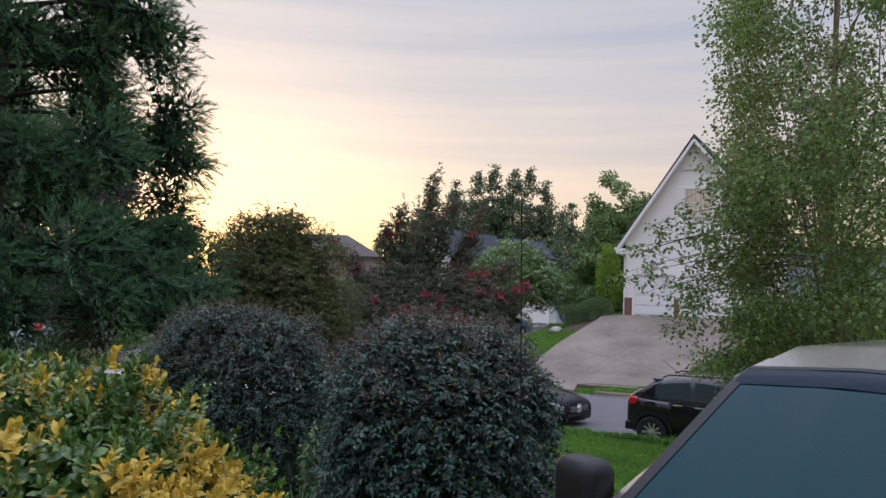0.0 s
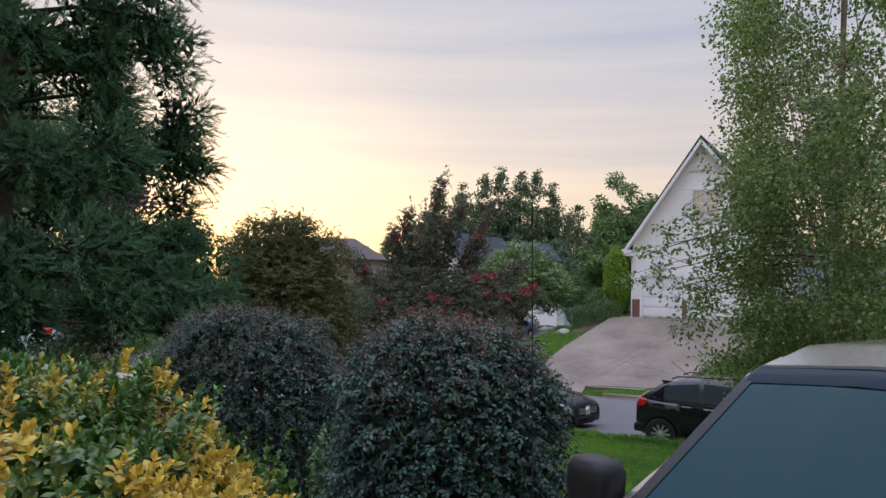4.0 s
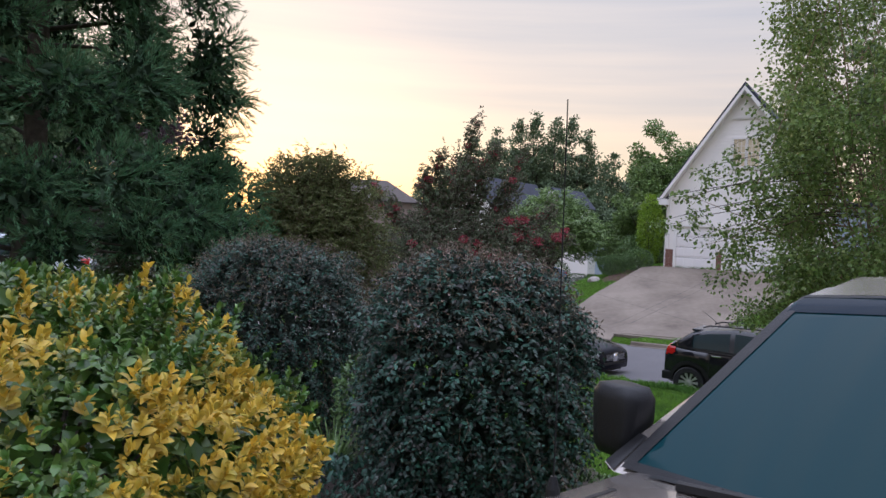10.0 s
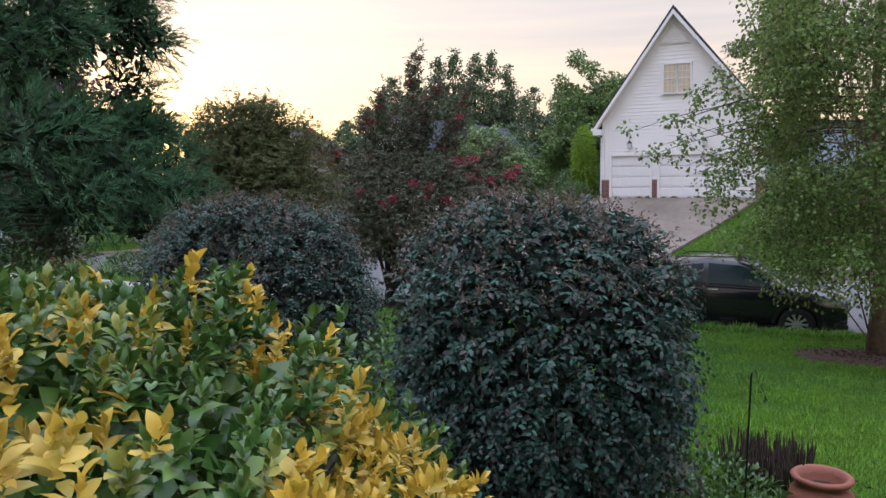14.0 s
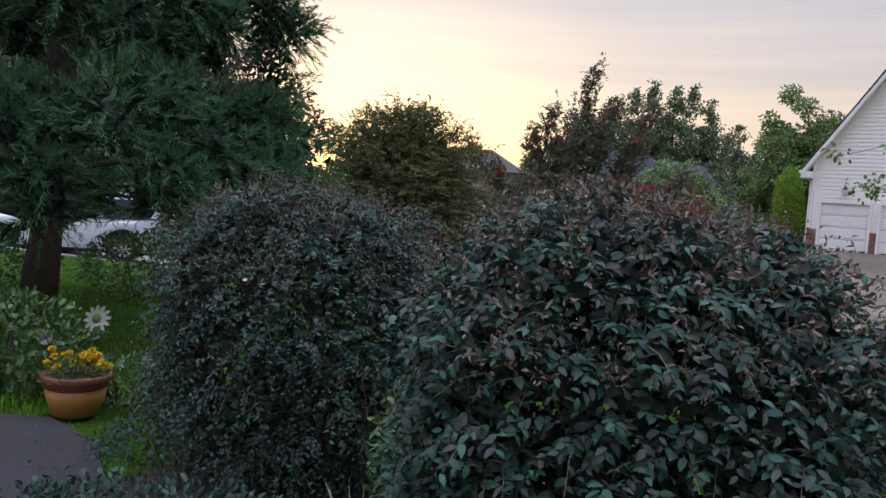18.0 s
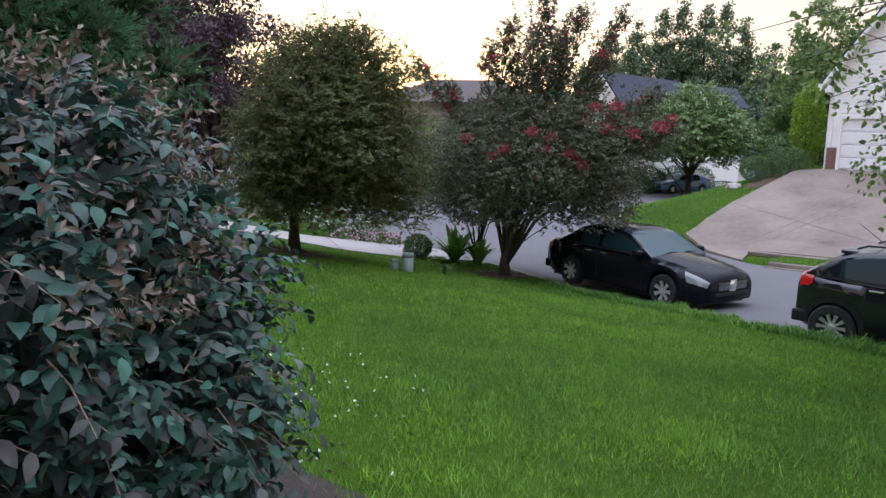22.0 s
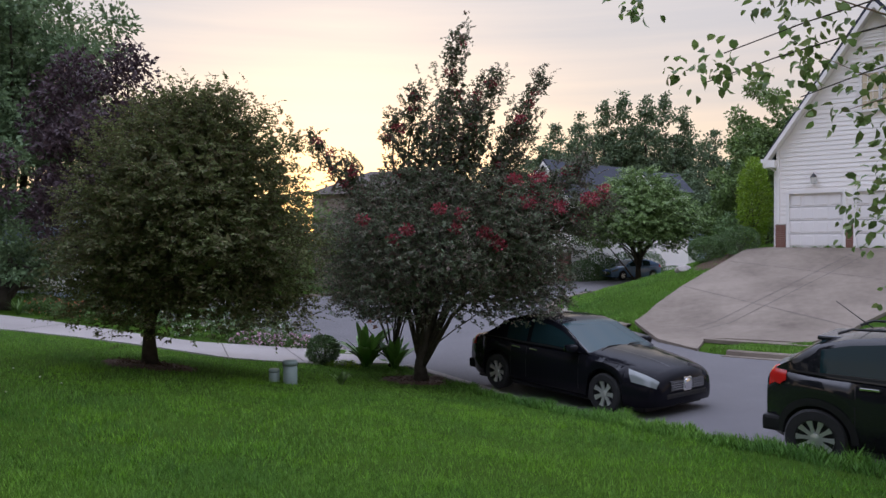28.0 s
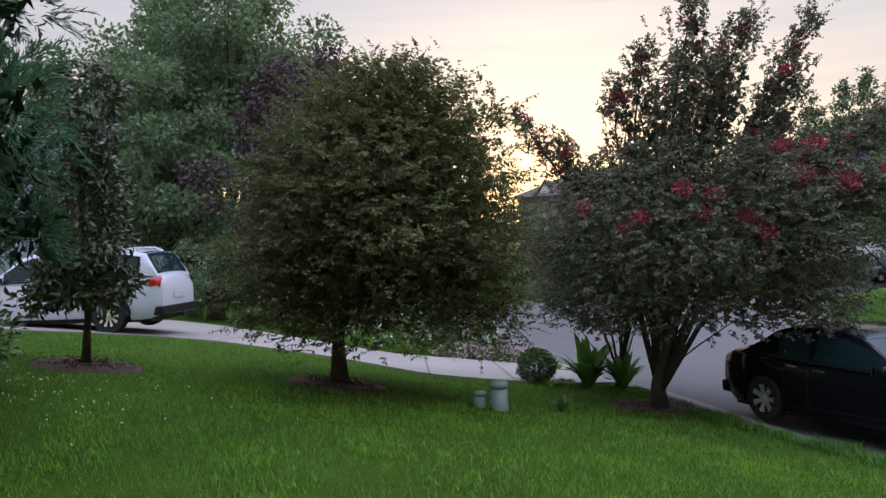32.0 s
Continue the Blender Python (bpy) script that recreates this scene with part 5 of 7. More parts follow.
# ---------------------------------------------------------------- houses farther off
def plain_house(name, label, at, rz, w, d, eave, ridge, wall, roof, hip=0.0, base=-2.2):
    th = thing(name, label, "house", (at[0], at[1], base), rz)
    e, r = eave - base, ridge - base
    part("wall", prism([(-w / 2, -.4), (w / 2, -.4), (w / 2, e), (0, r - .12), (-w / 2, e)] if not hip else [(-w / 2, -.4), (w / 2, -.4), (w / 2, e), (-w / 2, e)], 0, d), wall, th)
    bm = bmesh.new()
    o = .4
    if hip:
        pts = [(-w / 2 - o, -o, e), (w / 2 + o, -o, e), (w / 2 + o, d + o, e), (-w / 2 - o, d + o, e), (-w / 2 + hip, d / 2, r), (w / 2 - hip, d / 2, r)]
        v = [bm.verts.new(p) for p in pts]
        for q in ((0, 1, 5, 4), (1, 2, 5), (2, 3, 4, 5), (3, 0, 4), (3, 2, 1, 0)):
            bm.faces.new([v[i] for i in q])
        part("roof", bm, roof, th)
    else:
        bm.free()
        s = (r - e) / (w / 2)
        part("roof", prism([(-w / 2 - o, e - o * s), (0, r), (0, r + .18), (-w / 2 - o - .05, e - o * s + .12)], -.4, d + .4), roof, th)
        part("roof", prism([(0, r), (w / 2 + o, e - o * s), (w / 2 + o + .05, e - o * s + .12), (0, r + .18)], -.4, d + .4), roof, th)
        part("rake_board", prism([(-w / 2 - o, e - o * s - .05), (-w / 2 - o, e - o * s - .28), (0, r - .25), (0, r)], -.47, -.41), M_TRIM, th)
        part("rake_board", prism([(0, r), (0, r - .25), (w / 2 + o, e - o * s - .28), (w / 2 + o, e - o * s - .05)], -.47, -.41), M_TRIM, th)
    return th


h2 = plain_house("neighbour_house", "white gabled house with a slate blue roof", (5.35, 61.9), -41, 4.4, 9.5, 4.1, 6.75, M_SIDING, M_SHINGLE)
for zz in (1.0, 3.8):
    sash_window(h2, -.5, zz, .5, zz + 1.5, -.03, 2, 1)
part("porch", box(-2.4, -1.6, 0, -1.2, -.05, 2.6), M_TRIM, h2)
part("brick_pier", box(1.3, -.5, 0, 2.3, -.05, 2.2), M_BRICK, h2)
h2b = plain_house("neighbour_house", "white house wing with a small bright gable", (14.5, 74.4), -41, 2.4, 6, 5.6, 6.95, M_SIDING, M_SHINGLE)
sash_window(h2b, -.5, 4.4, .5, 5.8, -.03, 2, 1)
h3 = plain_house("neighbour_house", "house with a wide brown hipped roof", (-4.6, 50), -6, 9.6, 8, 3.75, 5.45, M_TAN, M_SHINGLE_BR, 2.4)
for x in (-3.2, 2.0):
    part("dormer", prism([(x - .7, 5.7), (x + .7, 5.7), (x, 6.75)], .2, 2.4), M_TRIM, h3, "small white dormer gable")
    part("dormer_roof", prism([(x - .9, 5.6), (x, 6.95), (x + .9, 5.6), (x, 6.75)], .1, 2.6), M_SHINGLE_BR, h3)
for x in (-3.0, 0, 3.0):
    sash_window(h3, x - .5, 2.0, x + .5, 3.6, -.03, 2, 1)
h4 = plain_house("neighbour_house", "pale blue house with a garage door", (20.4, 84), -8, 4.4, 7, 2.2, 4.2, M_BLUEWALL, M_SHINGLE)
garage_door(h4, -1.4, 1.2, .3, 2.3, -.06, 4, 3)
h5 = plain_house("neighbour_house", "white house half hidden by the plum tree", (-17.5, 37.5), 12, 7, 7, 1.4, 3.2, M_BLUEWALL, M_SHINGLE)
garage_door(h5, -1.5, 1.5, .9, 2.9, -.06, 4, 3)
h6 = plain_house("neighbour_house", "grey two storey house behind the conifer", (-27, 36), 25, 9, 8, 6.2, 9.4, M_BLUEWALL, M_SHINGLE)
for x in (-2.4, 1.4):
    sash_window(h6, x, 5.6, x + 1, 7.2, -.03, 2, 1)
h7 = plain_house("home", "pale house behind the path", (1.5, -6.0), 180, 12, 8, 3.2, 6, M_SIDING, M_SHINGLE, 3, -.1)

# ---------------------------------------------------------------- vehicles
M_BLACKPAINT = material("black_car_paint", (0.007, 0.007, 0.010), 0.10, spec=0.10, coat=0.03)
M_BLACKGLOSS = material("glossy_black_paint", (0.010, 0.010, 0.013), 0.08, spec=0.45, coat=0.35)
M_CLEARSCREEN = material("clear_windscreen", (0.018, 0.048, 0.055), 0.03, spec=0.20)
M_NAVYPAINT = material("blue_car_paint", (0.13, 0.23, 0.40), 0.25, spec=0.6, coat=0.8)
M_WHITEPAINT = material("white_car_paint", (0.58, 0.61, 0.68), 0.25, spec=0.5, coat=0.8)
M_GOLDPAINT = material("champagne_car_paint", (0.34, 0.30, 0.265), 0.24, metal=0.65, coat=0.8, vary=.15, scale=3)
M_CARGLASS = material("car_glass", (0.010, 0.026, 0.030), 0.03, spec=0.38)
M_SCREEN = material("tinted_windscreen", (0.004, 0.030, 0.036), 0.04, spec=0.09)
M_STRIP = material("tinted_band", (0.003, 0.011, 0.020), 0.05, spec=0.06)
M_RUBBER = material("tyre_rubber", (0.014, 0.014, 0.015), 0.85, bump=.3, bump_scale=60)
M_ALLOY = material("alloy_rim", (0.70, 0.70, 0.71), 0.28, metal=0.75)
M_CHROME = material("chrome", (0.75, 0.75, 0.76), 0.12, metal=1.0)
M_PLASTIC = material("black_plastic", (0.014, 0.014, 0.015), 0.42, bump=.15, bump_scale=200, spec=0.22)
M_REDLENS = material("red_lens", (0.42, 0.015, 0.012), 0.15, coat=0.6)
M_CLEARLENS = material("clear_lens", (0.16, 0.175, 0.17), 0.10, spec=.5, coat=0.3)
M_PLATE = material("plate", (0.6, 0.6, 0.6), 0.4)


def pod(x, y, z, rx, ry, rz, power=3.2):
    """A rounded shell, such as a mirror's housing."""
    bm = bmesh.new()
    bmesh.ops.create_uvsphere(bm, u_segments=20, v_segments=12, radius=1)
    for v in bm.verts:
        d = v.co.normalized()
        k = (abs(d.x) ** power + abs(d.y) ** power + abs(d.z) ** power) ** (-1 / power)
        v.co = Vector((x + d.x * k * rx, y + d.y * k * ry * (1 - .12 * d.z if power < 5 else 1 + .14 * d.z), z + d.z * k * rz))
    return bm


def car(name, label, at, heading, paint, L, W, H, base, front, hood, tail, cab, wheel_r=.33, sill=.24, spokes=5, belt=.92, hatch=False, group="", cladding=False, tumble=.34, z_off=0.0, grille=True, bar_plate=True, mirror=None, rear_taper=.20, drop=0.0, cabw=.945, screen=None, nose=.26, soft_nose=0.0):
    """A car standing at `at`, nose along `heading`. hood, tail: (x from the nose or tail, height) pairs; cab: windscreen foot, roof front,
    roof rear, rear glass foot, all as x from the nose."""
    th = thing(name, label, "car", at, heading, group)
    xn, xt = L / 2, -L / 2
    xf, xr = xn - front, xn - front - base
    top_x = [xn - a for a, _ in hood] + [xt + a for a, _ in tail[::-1]]
    top_z = [b for _, b in hood] + [b for _, b in tail[::-1]]
    ordx = np.argsort(top_x)
    tx, tz = np.array(top_x)[ordx], np.array(top_z)[ordx]
    arch = wheel_r * 1.16
    xs = sorted(set(np.round(np.r_[np.linspace(xt, xn, 41), [xn - .02, xn - .06, xn - .13, xt + .02, xt + .06, xt + .13],
                                   *[np.linspace(c - arch, c + arch, 17) for c in (xf, xr)]], 4)))

    def half(x):
        e0, e1 = xn - x, x - xt
        f = 1 - nose * max(0, 1 - e0 / .75) ** 2.2 - .16 * soft_nose * max(0, 1 - e0 / .16) ** 2 - rear_taper * max(0, 1 - e1 / .8) ** 2.0
        return W / 2 * f

    def low(x):
        z = sill + .05 * max(0, 1 - (xn - x) / .3) + .10 * max(0, 1 - (x - xt) / .3)
        for c in (xf, xr):
            if abs(x - c) < arch:
                z = max(z, wheel_r + math.sqrt(max(0, arch ** 2 - (x - c) ** 2)))
        return z

    def high(x):
        return float(np.interp(x, tx, tz))

    def body(x, r):
        """Body skin: r 0 at the lower edge, 1 on the centre line of the top."""
        h, a, b = half(x), low(x), high(x)
        b = max(b, a + .06)
        ys = [.93, .985, 1.0, .992, .955, .86, .5, 0]
        zs = [a, a + .10 * (b - a), a + .38 * (b - a), a + .70 * (b - a), b - .055, b - .005, b + .035, b + .05]
        k = soft_nose * min(1, max(0, (x - xn + 1.4) / .7))
        ys = [p * (1 - k) + q * k for p, q in zip(ys, [.93, .985, 1.0, .985, .92, .76, .42, 0])]
        zs = [p * (1 - k) + q * k for p, q in zip(zs, [a, a + .10 * (b - a), a + .36 * (b - a), a + .60 * (b - a), b - .115, b - .03, b + .03, b + .05])]
        return Vector((x, h * float(np.interp(r * 7, range(8), ys)), float(np.interp(r * 7, range(8), zs))))

    bm = bmesh.new()
    rows = []
    for x in xs:
        right = [body(x, i / 7) for i in range(8)]
        ring = [bm.verts.new((p.x, -p.y, p.z)) for p in right] + [bm.verts.new(p) for p in right[-2::-1]]
        rows.append(ring)
    for a, b in zip(rows, rows[1:]):
        for i in range(len(a) - 1):
            bm.faces.new((a[i], a[i + 1], b[i + 1], b[i]))
    bm.faces.new(rows[0])
    bm.faces.new(rows[-1][::-1])
    shell = part("body", bm, paint, th, smooth=True)
    shell.data.set_sharp_from_angle(angle=radians(42))
    part("underbody", box(xt + .25, -W / 2 * .80, sill - .06, xn - .25, W / 2 * .80, belt * .72), M_PLASTIC, th)

    c0, c1, c2, c3 = [xn - v for v in cab]
    zb = lambda x: high(x) - .03

    def roof(x):
        xx = [c3, c2 - .12, c2 + .25, (c1 + c2) / 2, c1 - .22, c1 + .10, c0]
        zz = [zb(c3) + .02, H - .09 - drop, H - .015 - drop * .7, H, H - .03, H - .12, zb(c0) + .02]
        return float(np.interp(x, xx, zz))

    def cabin(x, s):
        """Cabin skin: |s| 1 at the belt, .5 at the roof's edge, 0 on the centre line."""
        a, b = zb(x), max(roof(x), zb(x) + .015)
        h = half(x) * cabw
        t = tumble * (b - a)
        ys = [0, (h - t) * .55, h - t - .015, h - t + .02, h - t * .5 + .01, h]
        zs = [b + .02, b + .012, b - .02, b - .06 * min(1, (b - a) * 3), a + (b - a) * .5, a]
        y = float(np.interp(abs(s), [0, .3, .5, .56, .78, 1], ys))
        z = float(np.interp(abs(s), [0, .3, .5, .56, .78, 1], zs))
        return Vector((x, math.copysign(y, s) if s else 0.0, z))

    cx = sorted(set(np.round(np.r_[np.linspace(c3, c0, 30), c1 + .10, c1 - .22, c2 - .12, c2 + .25], 4)))
    ss = [-1, -.78, -.56, -.5, -.3, 0, .3, .5, .56, .78, 1]
    bm = bmesh.new()
    rows = [[bm.verts.new(cabin(x, s)) for s in ss] for x in cx]
    for a, b in zip(rows, rows[1:]):
        for i in range(len(ss) - 1):
            bm.faces.new((a[i], a[i + 1], b[i + 1], b[i]))
    part("cabin", bm, paint, th, smooth=True).data.set_sharp_from_angle(angle=radians(40))

    def patch(nm, surf, x0, x1, s0, s1, mat, off=.006, nx=10, ns=6, label="", parent=th, mirror=False, slant0=0.0, slant1=0.0):
        bm = bmesh.new()
        grid = []
        for i in range(nx + 1):
            line = []
            for j in range(ns + 1):
                s = s0 + (s1 - s0) * j / ns
                x = (x0 + slant0 * j / ns) * (1 - i / nx) + (x1 + slant1 * j / ns) * i / nx
                p = surf(x, s)
                n = (surf(x + .02, s) - surf(x - .02, s)).cross(surf(x, min(s + .02, 1)) - surf(x, s - .02))
                n.normalize()
                if n.dot(Vector((p.x * .2, p.y, p.z - H * .45))) < 0:
                    n = -n
                q = p + n * off
                line.append(bm.verts.new((q.x, -q.y if mirror else q.y, q.z)))
            grid.append(line)
        for a, b in zip(grid, grid[1:]):
            for j in range(ns):
                bm.faces.new((a[j], a[j + 1], b[j + 1], b[j]))
        return part(nm, bm, mat, parent, label, True)

    patch("windscreen", cabin, c0 - .025, c1 - .02, -.49, .49, screen or M_CARGLASS, .007, 12, 12)
    patch("rear_window", cabin, c2 - .02 if not hatch else c2 - .04, c3 + .05, -.47, .47, M_CARGLASS, .007)
    bx = (c1 + c2) / 2 - .05
    for side in (False, True):
        patch("side_window", cabin, bx + .05, c0 - .34, .60, .95, M_CARGLASS, .006, 10, 6, mirror=side)
        patch("side_window", cabin, c2 - .02 if not hatch else c2 - .05, bx - .05, .60, .95, M_CARGLASS, .006, 10, 6, mirror=side)
        patch("window_trim", cabin, c3 + .10, c0 - .16, .955, .985, M_PLASTIC, .009, 20, 1, mirror=side)
        for x in (c0 - .20, bx - .02, xr + arch + .02):
            patch("door_seam", body, x - .006, x + .006, .10, .64, M_PLASTIC, .002, 1, 6, mirror=side)
        patch("headlight", body, xn - .42, xn - .06, .45, .63, M_CLEARLENS, .008, 10, 5, mirror=side, slant0=-.12, slant1=.0)
        patch("tail_light", body, xt + .04, xt + .26, .46, .72, M_REDLENS, .012, 6, 4, mirror=side)
        patch("sill_trim", body, xr + arch + .02, xf - arch - .02, .0, .09, M_PLASTIC if cladding else paint, .012, 10, 2, mirror=side)
        if cladding:
            for c in (xf, xr):
                bm = bmesh.new()
                prev = None
                for i in range(21):
                    a = math.pi * i / 20
                    ring = []
                    for rr in (arch - .01, arch + .07):
                        x = c + rr * math.cos(a)
                        z = wheel_r + rr * math.sin(a)
                        y = half(min(max(x, xt + .05), xn - .05)) * .99 + .014
                        ring.append(bm.verts.new((x, -y if side else y, max(z, sill))))
                    if prev:
                        bm.faces.new((prev[0], prev[1], ring[1], ring[0]))
                    prev = ring
                part("arch_cladding", bm, M_PLASTIC, th)
        sg = -1 if side else 1
        for x in (bx + .16, xr + arch + .16):
            p = body(x, 4 / 7)
            part("door_handle", box(x - .10, sg * (p.y + .005) - .018, p.z - .055, x + .10, sg * (p.y + .005) + .018, p.z - .025, .008), M_CHROME, th, "chrome door handle")
        p = cabin(c0 - .26, 1)
        if mirror is False:
            p = Vector((c0 - .137, .957, 1.285))
            mir = part("door_mirror", pod(p.x, sg * (p.y + .085), p.z, .066, .082, .108, 6.0), M_PLASTIC, th, "large black door mirror", True)
            part("mirror_arm", box(p.x - .05, sg * (p.y - .08), p.z - .085, p.x + .03, sg * (p.y + .06), p.z - .04, .01), M_PLASTIC, mir)
            part("mirror_glass", box(p.x - .070, sg * (p.y + .04), p.z - .06, p.x - .062, sg * (p.y + .13), p.z + .06), M_CHROME, mir)
        else:
          mir = part("door_mirror", pod(p.x, sg * (p.y + .12), p.z + .07, .085, .10, .075), paint, th, smooth=True)
          part("mirror_glass", box(p.x - .108, sg * (p.y + .05), p.z + .01, p.x - .10, sg * (p.y + .205), p.z + .13), M_CHROME, mir)
        for c, nm in ((xf, "wheel"), (xr, "wheel")):
            wy = sg * (W / 2 - .115)
            rot = Matrix.Translation((c, wy, wheel_r)) @ Matrix.Rotation(radians(-90 * sg), 4, "X")
            tyre = lathe([(wheel_r * .66, -.10), (wheel_r * .93, -.105), (wheel_r, -.075), (wheel_r, .075), (wheel_r * .93, .105), (wheel_r * .68, .104), (wheel_r * .665, .0)], 32, m=rot)
            wh = part(nm, tyre, M_RUBBER, th, smooth=True)
            wh.data.set_sharp_from_angle(angle=radians(35))
            part("rim", lathe([(wheel_r * .67, .02), (wheel_r * .68, .104), (wheel_r * .62, .106), (wheel_r * .58, .055), (.03, .04)], 32, m=rot), M_PLASTIC, wh)
            for k in range(spokes):
                a = 2 * math.pi * k / spokes
                bm = bmesh.new()
                r0, r1 = .03, wheel_r * .655
                for (r, w, h) in ((r0, .20 / spokes, .085), (r1 * .6, .20 / spokes, .09), (r1, .34 / spokes, .104)):
                    for s in (-1, 1):
                        for dz in (-.025, 0):
                            bm.verts.new(rot @ Vector((r * math.cos(a) - s * w * math.sin(a), r * math.sin(a) + s * w * math.cos(a), h + dz)))
                v = list(bm.verts)
                for o in (0, 4):
                    bm.faces.new((v[o + 1], v[o + 3], v[o + 7], v[o + 5]))
                    bm.faces.new((v[o + 0], v[o + 1], v[o + 5], v[o + 4]))
                    bm.faces.new((v[o + 2], v[o + 3], v[o + 7], v[o + 6]))
                part("spoke", bm, M_ALLOY, wh)
            part("hub_cap", lathe([(.055, .06), (.055, .095), (.02, .10)], 12, m=rot), M_ALLOY, wh)
    # nose and tail
    zn = high(xn - .08 * soft_nose)
    if grille:
        gl = part("grille", box(xn - .06, -.44, zn - .26, xn + .012, .44, zn - .10, .01), M_PLASTIC, th, "dark grille with chrome mesh")
        for i in range(15):
            y = -.41 + i * .82 / 14
            part("bar", box(xn + .010, y - .004, zn - .25, xn + .018, y + .004, zn - .11), M_CHROME, gl)
        for j in range(4):
            part("bar", box(xn + .010, -.42, zn - .24 + j * .038, xn + .018, .42, zn - .232 + j * .038), M_CHROME, gl)
        part("badge", lathe([(.085, 0), (.085, .015), (.05, .022)], 20, m=Matrix.Translation((xn + .016, 0, zn - .175)) @ Matrix.Rotation(radians(90), 4, "Y")), M_CHROME, gl, "round chrome badge")
        part("badge_panel", box(xn + .008, -.10, zn - .28, xn + .016, .10, zn - .06, .01), M_CHROME, gl)
    if not soft_nose:
        part("front_bumper", box(xn - .30, -half(xn - .30) * .93, sill + .02, xn + .02, half(xn - .3) * .93, sill + .13, .03), M_PLASTIC if cladding else paint, th)
    part("lower_intake", box(xn - .05, -.52, sill + .15, xn + .006, .52, sill + .23, .02), M_PLASTIC, th)
    part("rear_bumper", box(xt - .03, -half(xt + .3) * .93, sill + .08, xt + .30, half(xt + .3) * .93, sill + .27, .04), M_PLASTIC if cladding else paint, th)
    if bar_plate:
        part("plate", box(xt - .02, -.26, high(xt) - .32, xt + .01, .26, high(xt) - .19, .005), M_PLATE, th)
    # wiper arms
    for y in (-.45, .12):
        p0, p1 = cabin(c0 - .05, -.1), cabin(c0 - .10, .25)
        part("wiper", tube([(c0 + .02, y - .1, zb(c0) + .05), (c0 - .06, y + .15, roof(c0 - .06) + .035), (c0 - .07, y + .5, roof(c0 - .07) + .03)], [.012, .010, .006], 6), M_PLASTIC, th)
    return th, body, cabin, patch


def heading_to(dx, dy):
    return math.degrees(math.atan2(dy, dx))


SED_HOOD = [(0, .60), (.03, .68), (.10, .745), (.22, .80), (.5, .865), (.95, .925), (1.42, .975), (1.9, .97)]
SED_TAIL = [(0, .88), (.2, .98), (.75, 1.02), (1.6, .97)]
# saloon: front right wheel at (4.30, 18.0), nose to the lower right
sh = -48.0
fx, fy = math.cos(radians(sh)), math.sin(radians(sh))
L_, base_, front_ = 4.62, 2.68, .97
wx, wy_ = 4.40, 17.93
ax = wx - fy * .80
ay = wy_ + fx * .80
ccx, ccy = ax - fx * (L_ / 2 - front_), ay - fy * (L_ / 2 - front_)
SAL, sbody, scab, spatch = car("saloon_car", "glossy black saloon car parked along the kerb", (ccx, ccy, float(road_z(wx, wy_)) + .03), sh, M_BLACKPAINT, L_, 1.82, 1.46, base_, front_, SED_HOOD, SED_TAIL,
    (1.32, 2.12, 3.38, 4.10), .335, .20, 7, .97, nose=.17, soft_nose=1.0, screen=M_CLEARSCREEN)
for side in (False, True):
    spatch("bonnet_crease", sbody, 1.02, 2.14, .905, .912, M_BLACKGLOSS, .004, 14, 1, mirror=side)
    spatch("bonnet_seam", sbody, 1.00, 2.10, .665, .671, M_PLASTIC, .002, 14, 1, mirror=side)
    spatch("pillar_trim", scab, .96, .24, .485, .515, M_BLACKGLOSS, .012, 8, 2, mirror=side)
# small crossover ahead of it
SUV_HOOD = [(0, .80), (.2, .90), (.7, 1.00), (1.1, 1.05), (1.7, 1.03)]
SUV_TAIL = [(0, .98), (.1, 1.10), (.5, 1.08), (1.6, 1.04)]
sh = heading_to(2.092, -1.48)
fx, fy = math.cos(radians(sh)), math.sin(radians(sh))
L_, base_, front_ = 4.04, 2.56, .88
wx, wy_ = 6.33, 14.33
ax, ay = wx - fy * .78, wy_ + fx * .78
ccx, ccy = ax + fx * (base_ - L_ / 2 + front_), ay + fy * (base_ - L_ / 2 + front_)
suv = car("crossover_car", "glossy black small crossover parked behind the lawn", (ccx, ccy, -1.625), sh, M_BLACKGLOSS, L_, 1.77, 1.57, base_, front_, SUV_HOOD, SUV_TAIL,
          (1.05, 1.75, 3.35, 3.92), .335, .24, 10, 1.04, True, cladding=True, tumble=.26, rear_taper=.30, drop=.07)[0]
for sg in (-1, 1):
    part("roof_rail", tube([(-1.25, sg * .56, 1.52), (-1.1, sg * .57, 1.58), (.1, sg * .57, 1.60), (.3, sg * .56, 1.54)], [.016] * 4, 6), M_PLASTIC, suv)
part("spoiler", box(-1.50, -.48, 1.42, -1.15, .48, 1.475, .024), M_BLACKGLOSS, suv)
part("roof_aerial", tube([(-1.0, 0, 1.55), (-1.4, 0, 1.85)], [.008, .004], 5), M_PLASTIC, suv)
# white three-row vehicle on the next drive: rear right... wheel nearest the lawn at (-10.5, 20.7)
sh = 196.0
fx, fy = math.cos(radians(sh)), math.sin(radians(sh))
L_, base_, front_ = 5.05, 3.02, .92
wx, wy_ = -10.15, 20.10
ax, ay = wx + fy * .86, wy_ - fx * .86
ccx, ccy = ax + fx * (base_ - L_ / 2 + front_), ay + fy * (base_ - L_ / 2 + front_)
gz_w = max(at_ground(-10.5, 20.7), at_ground(-13.5, 20)) + .04
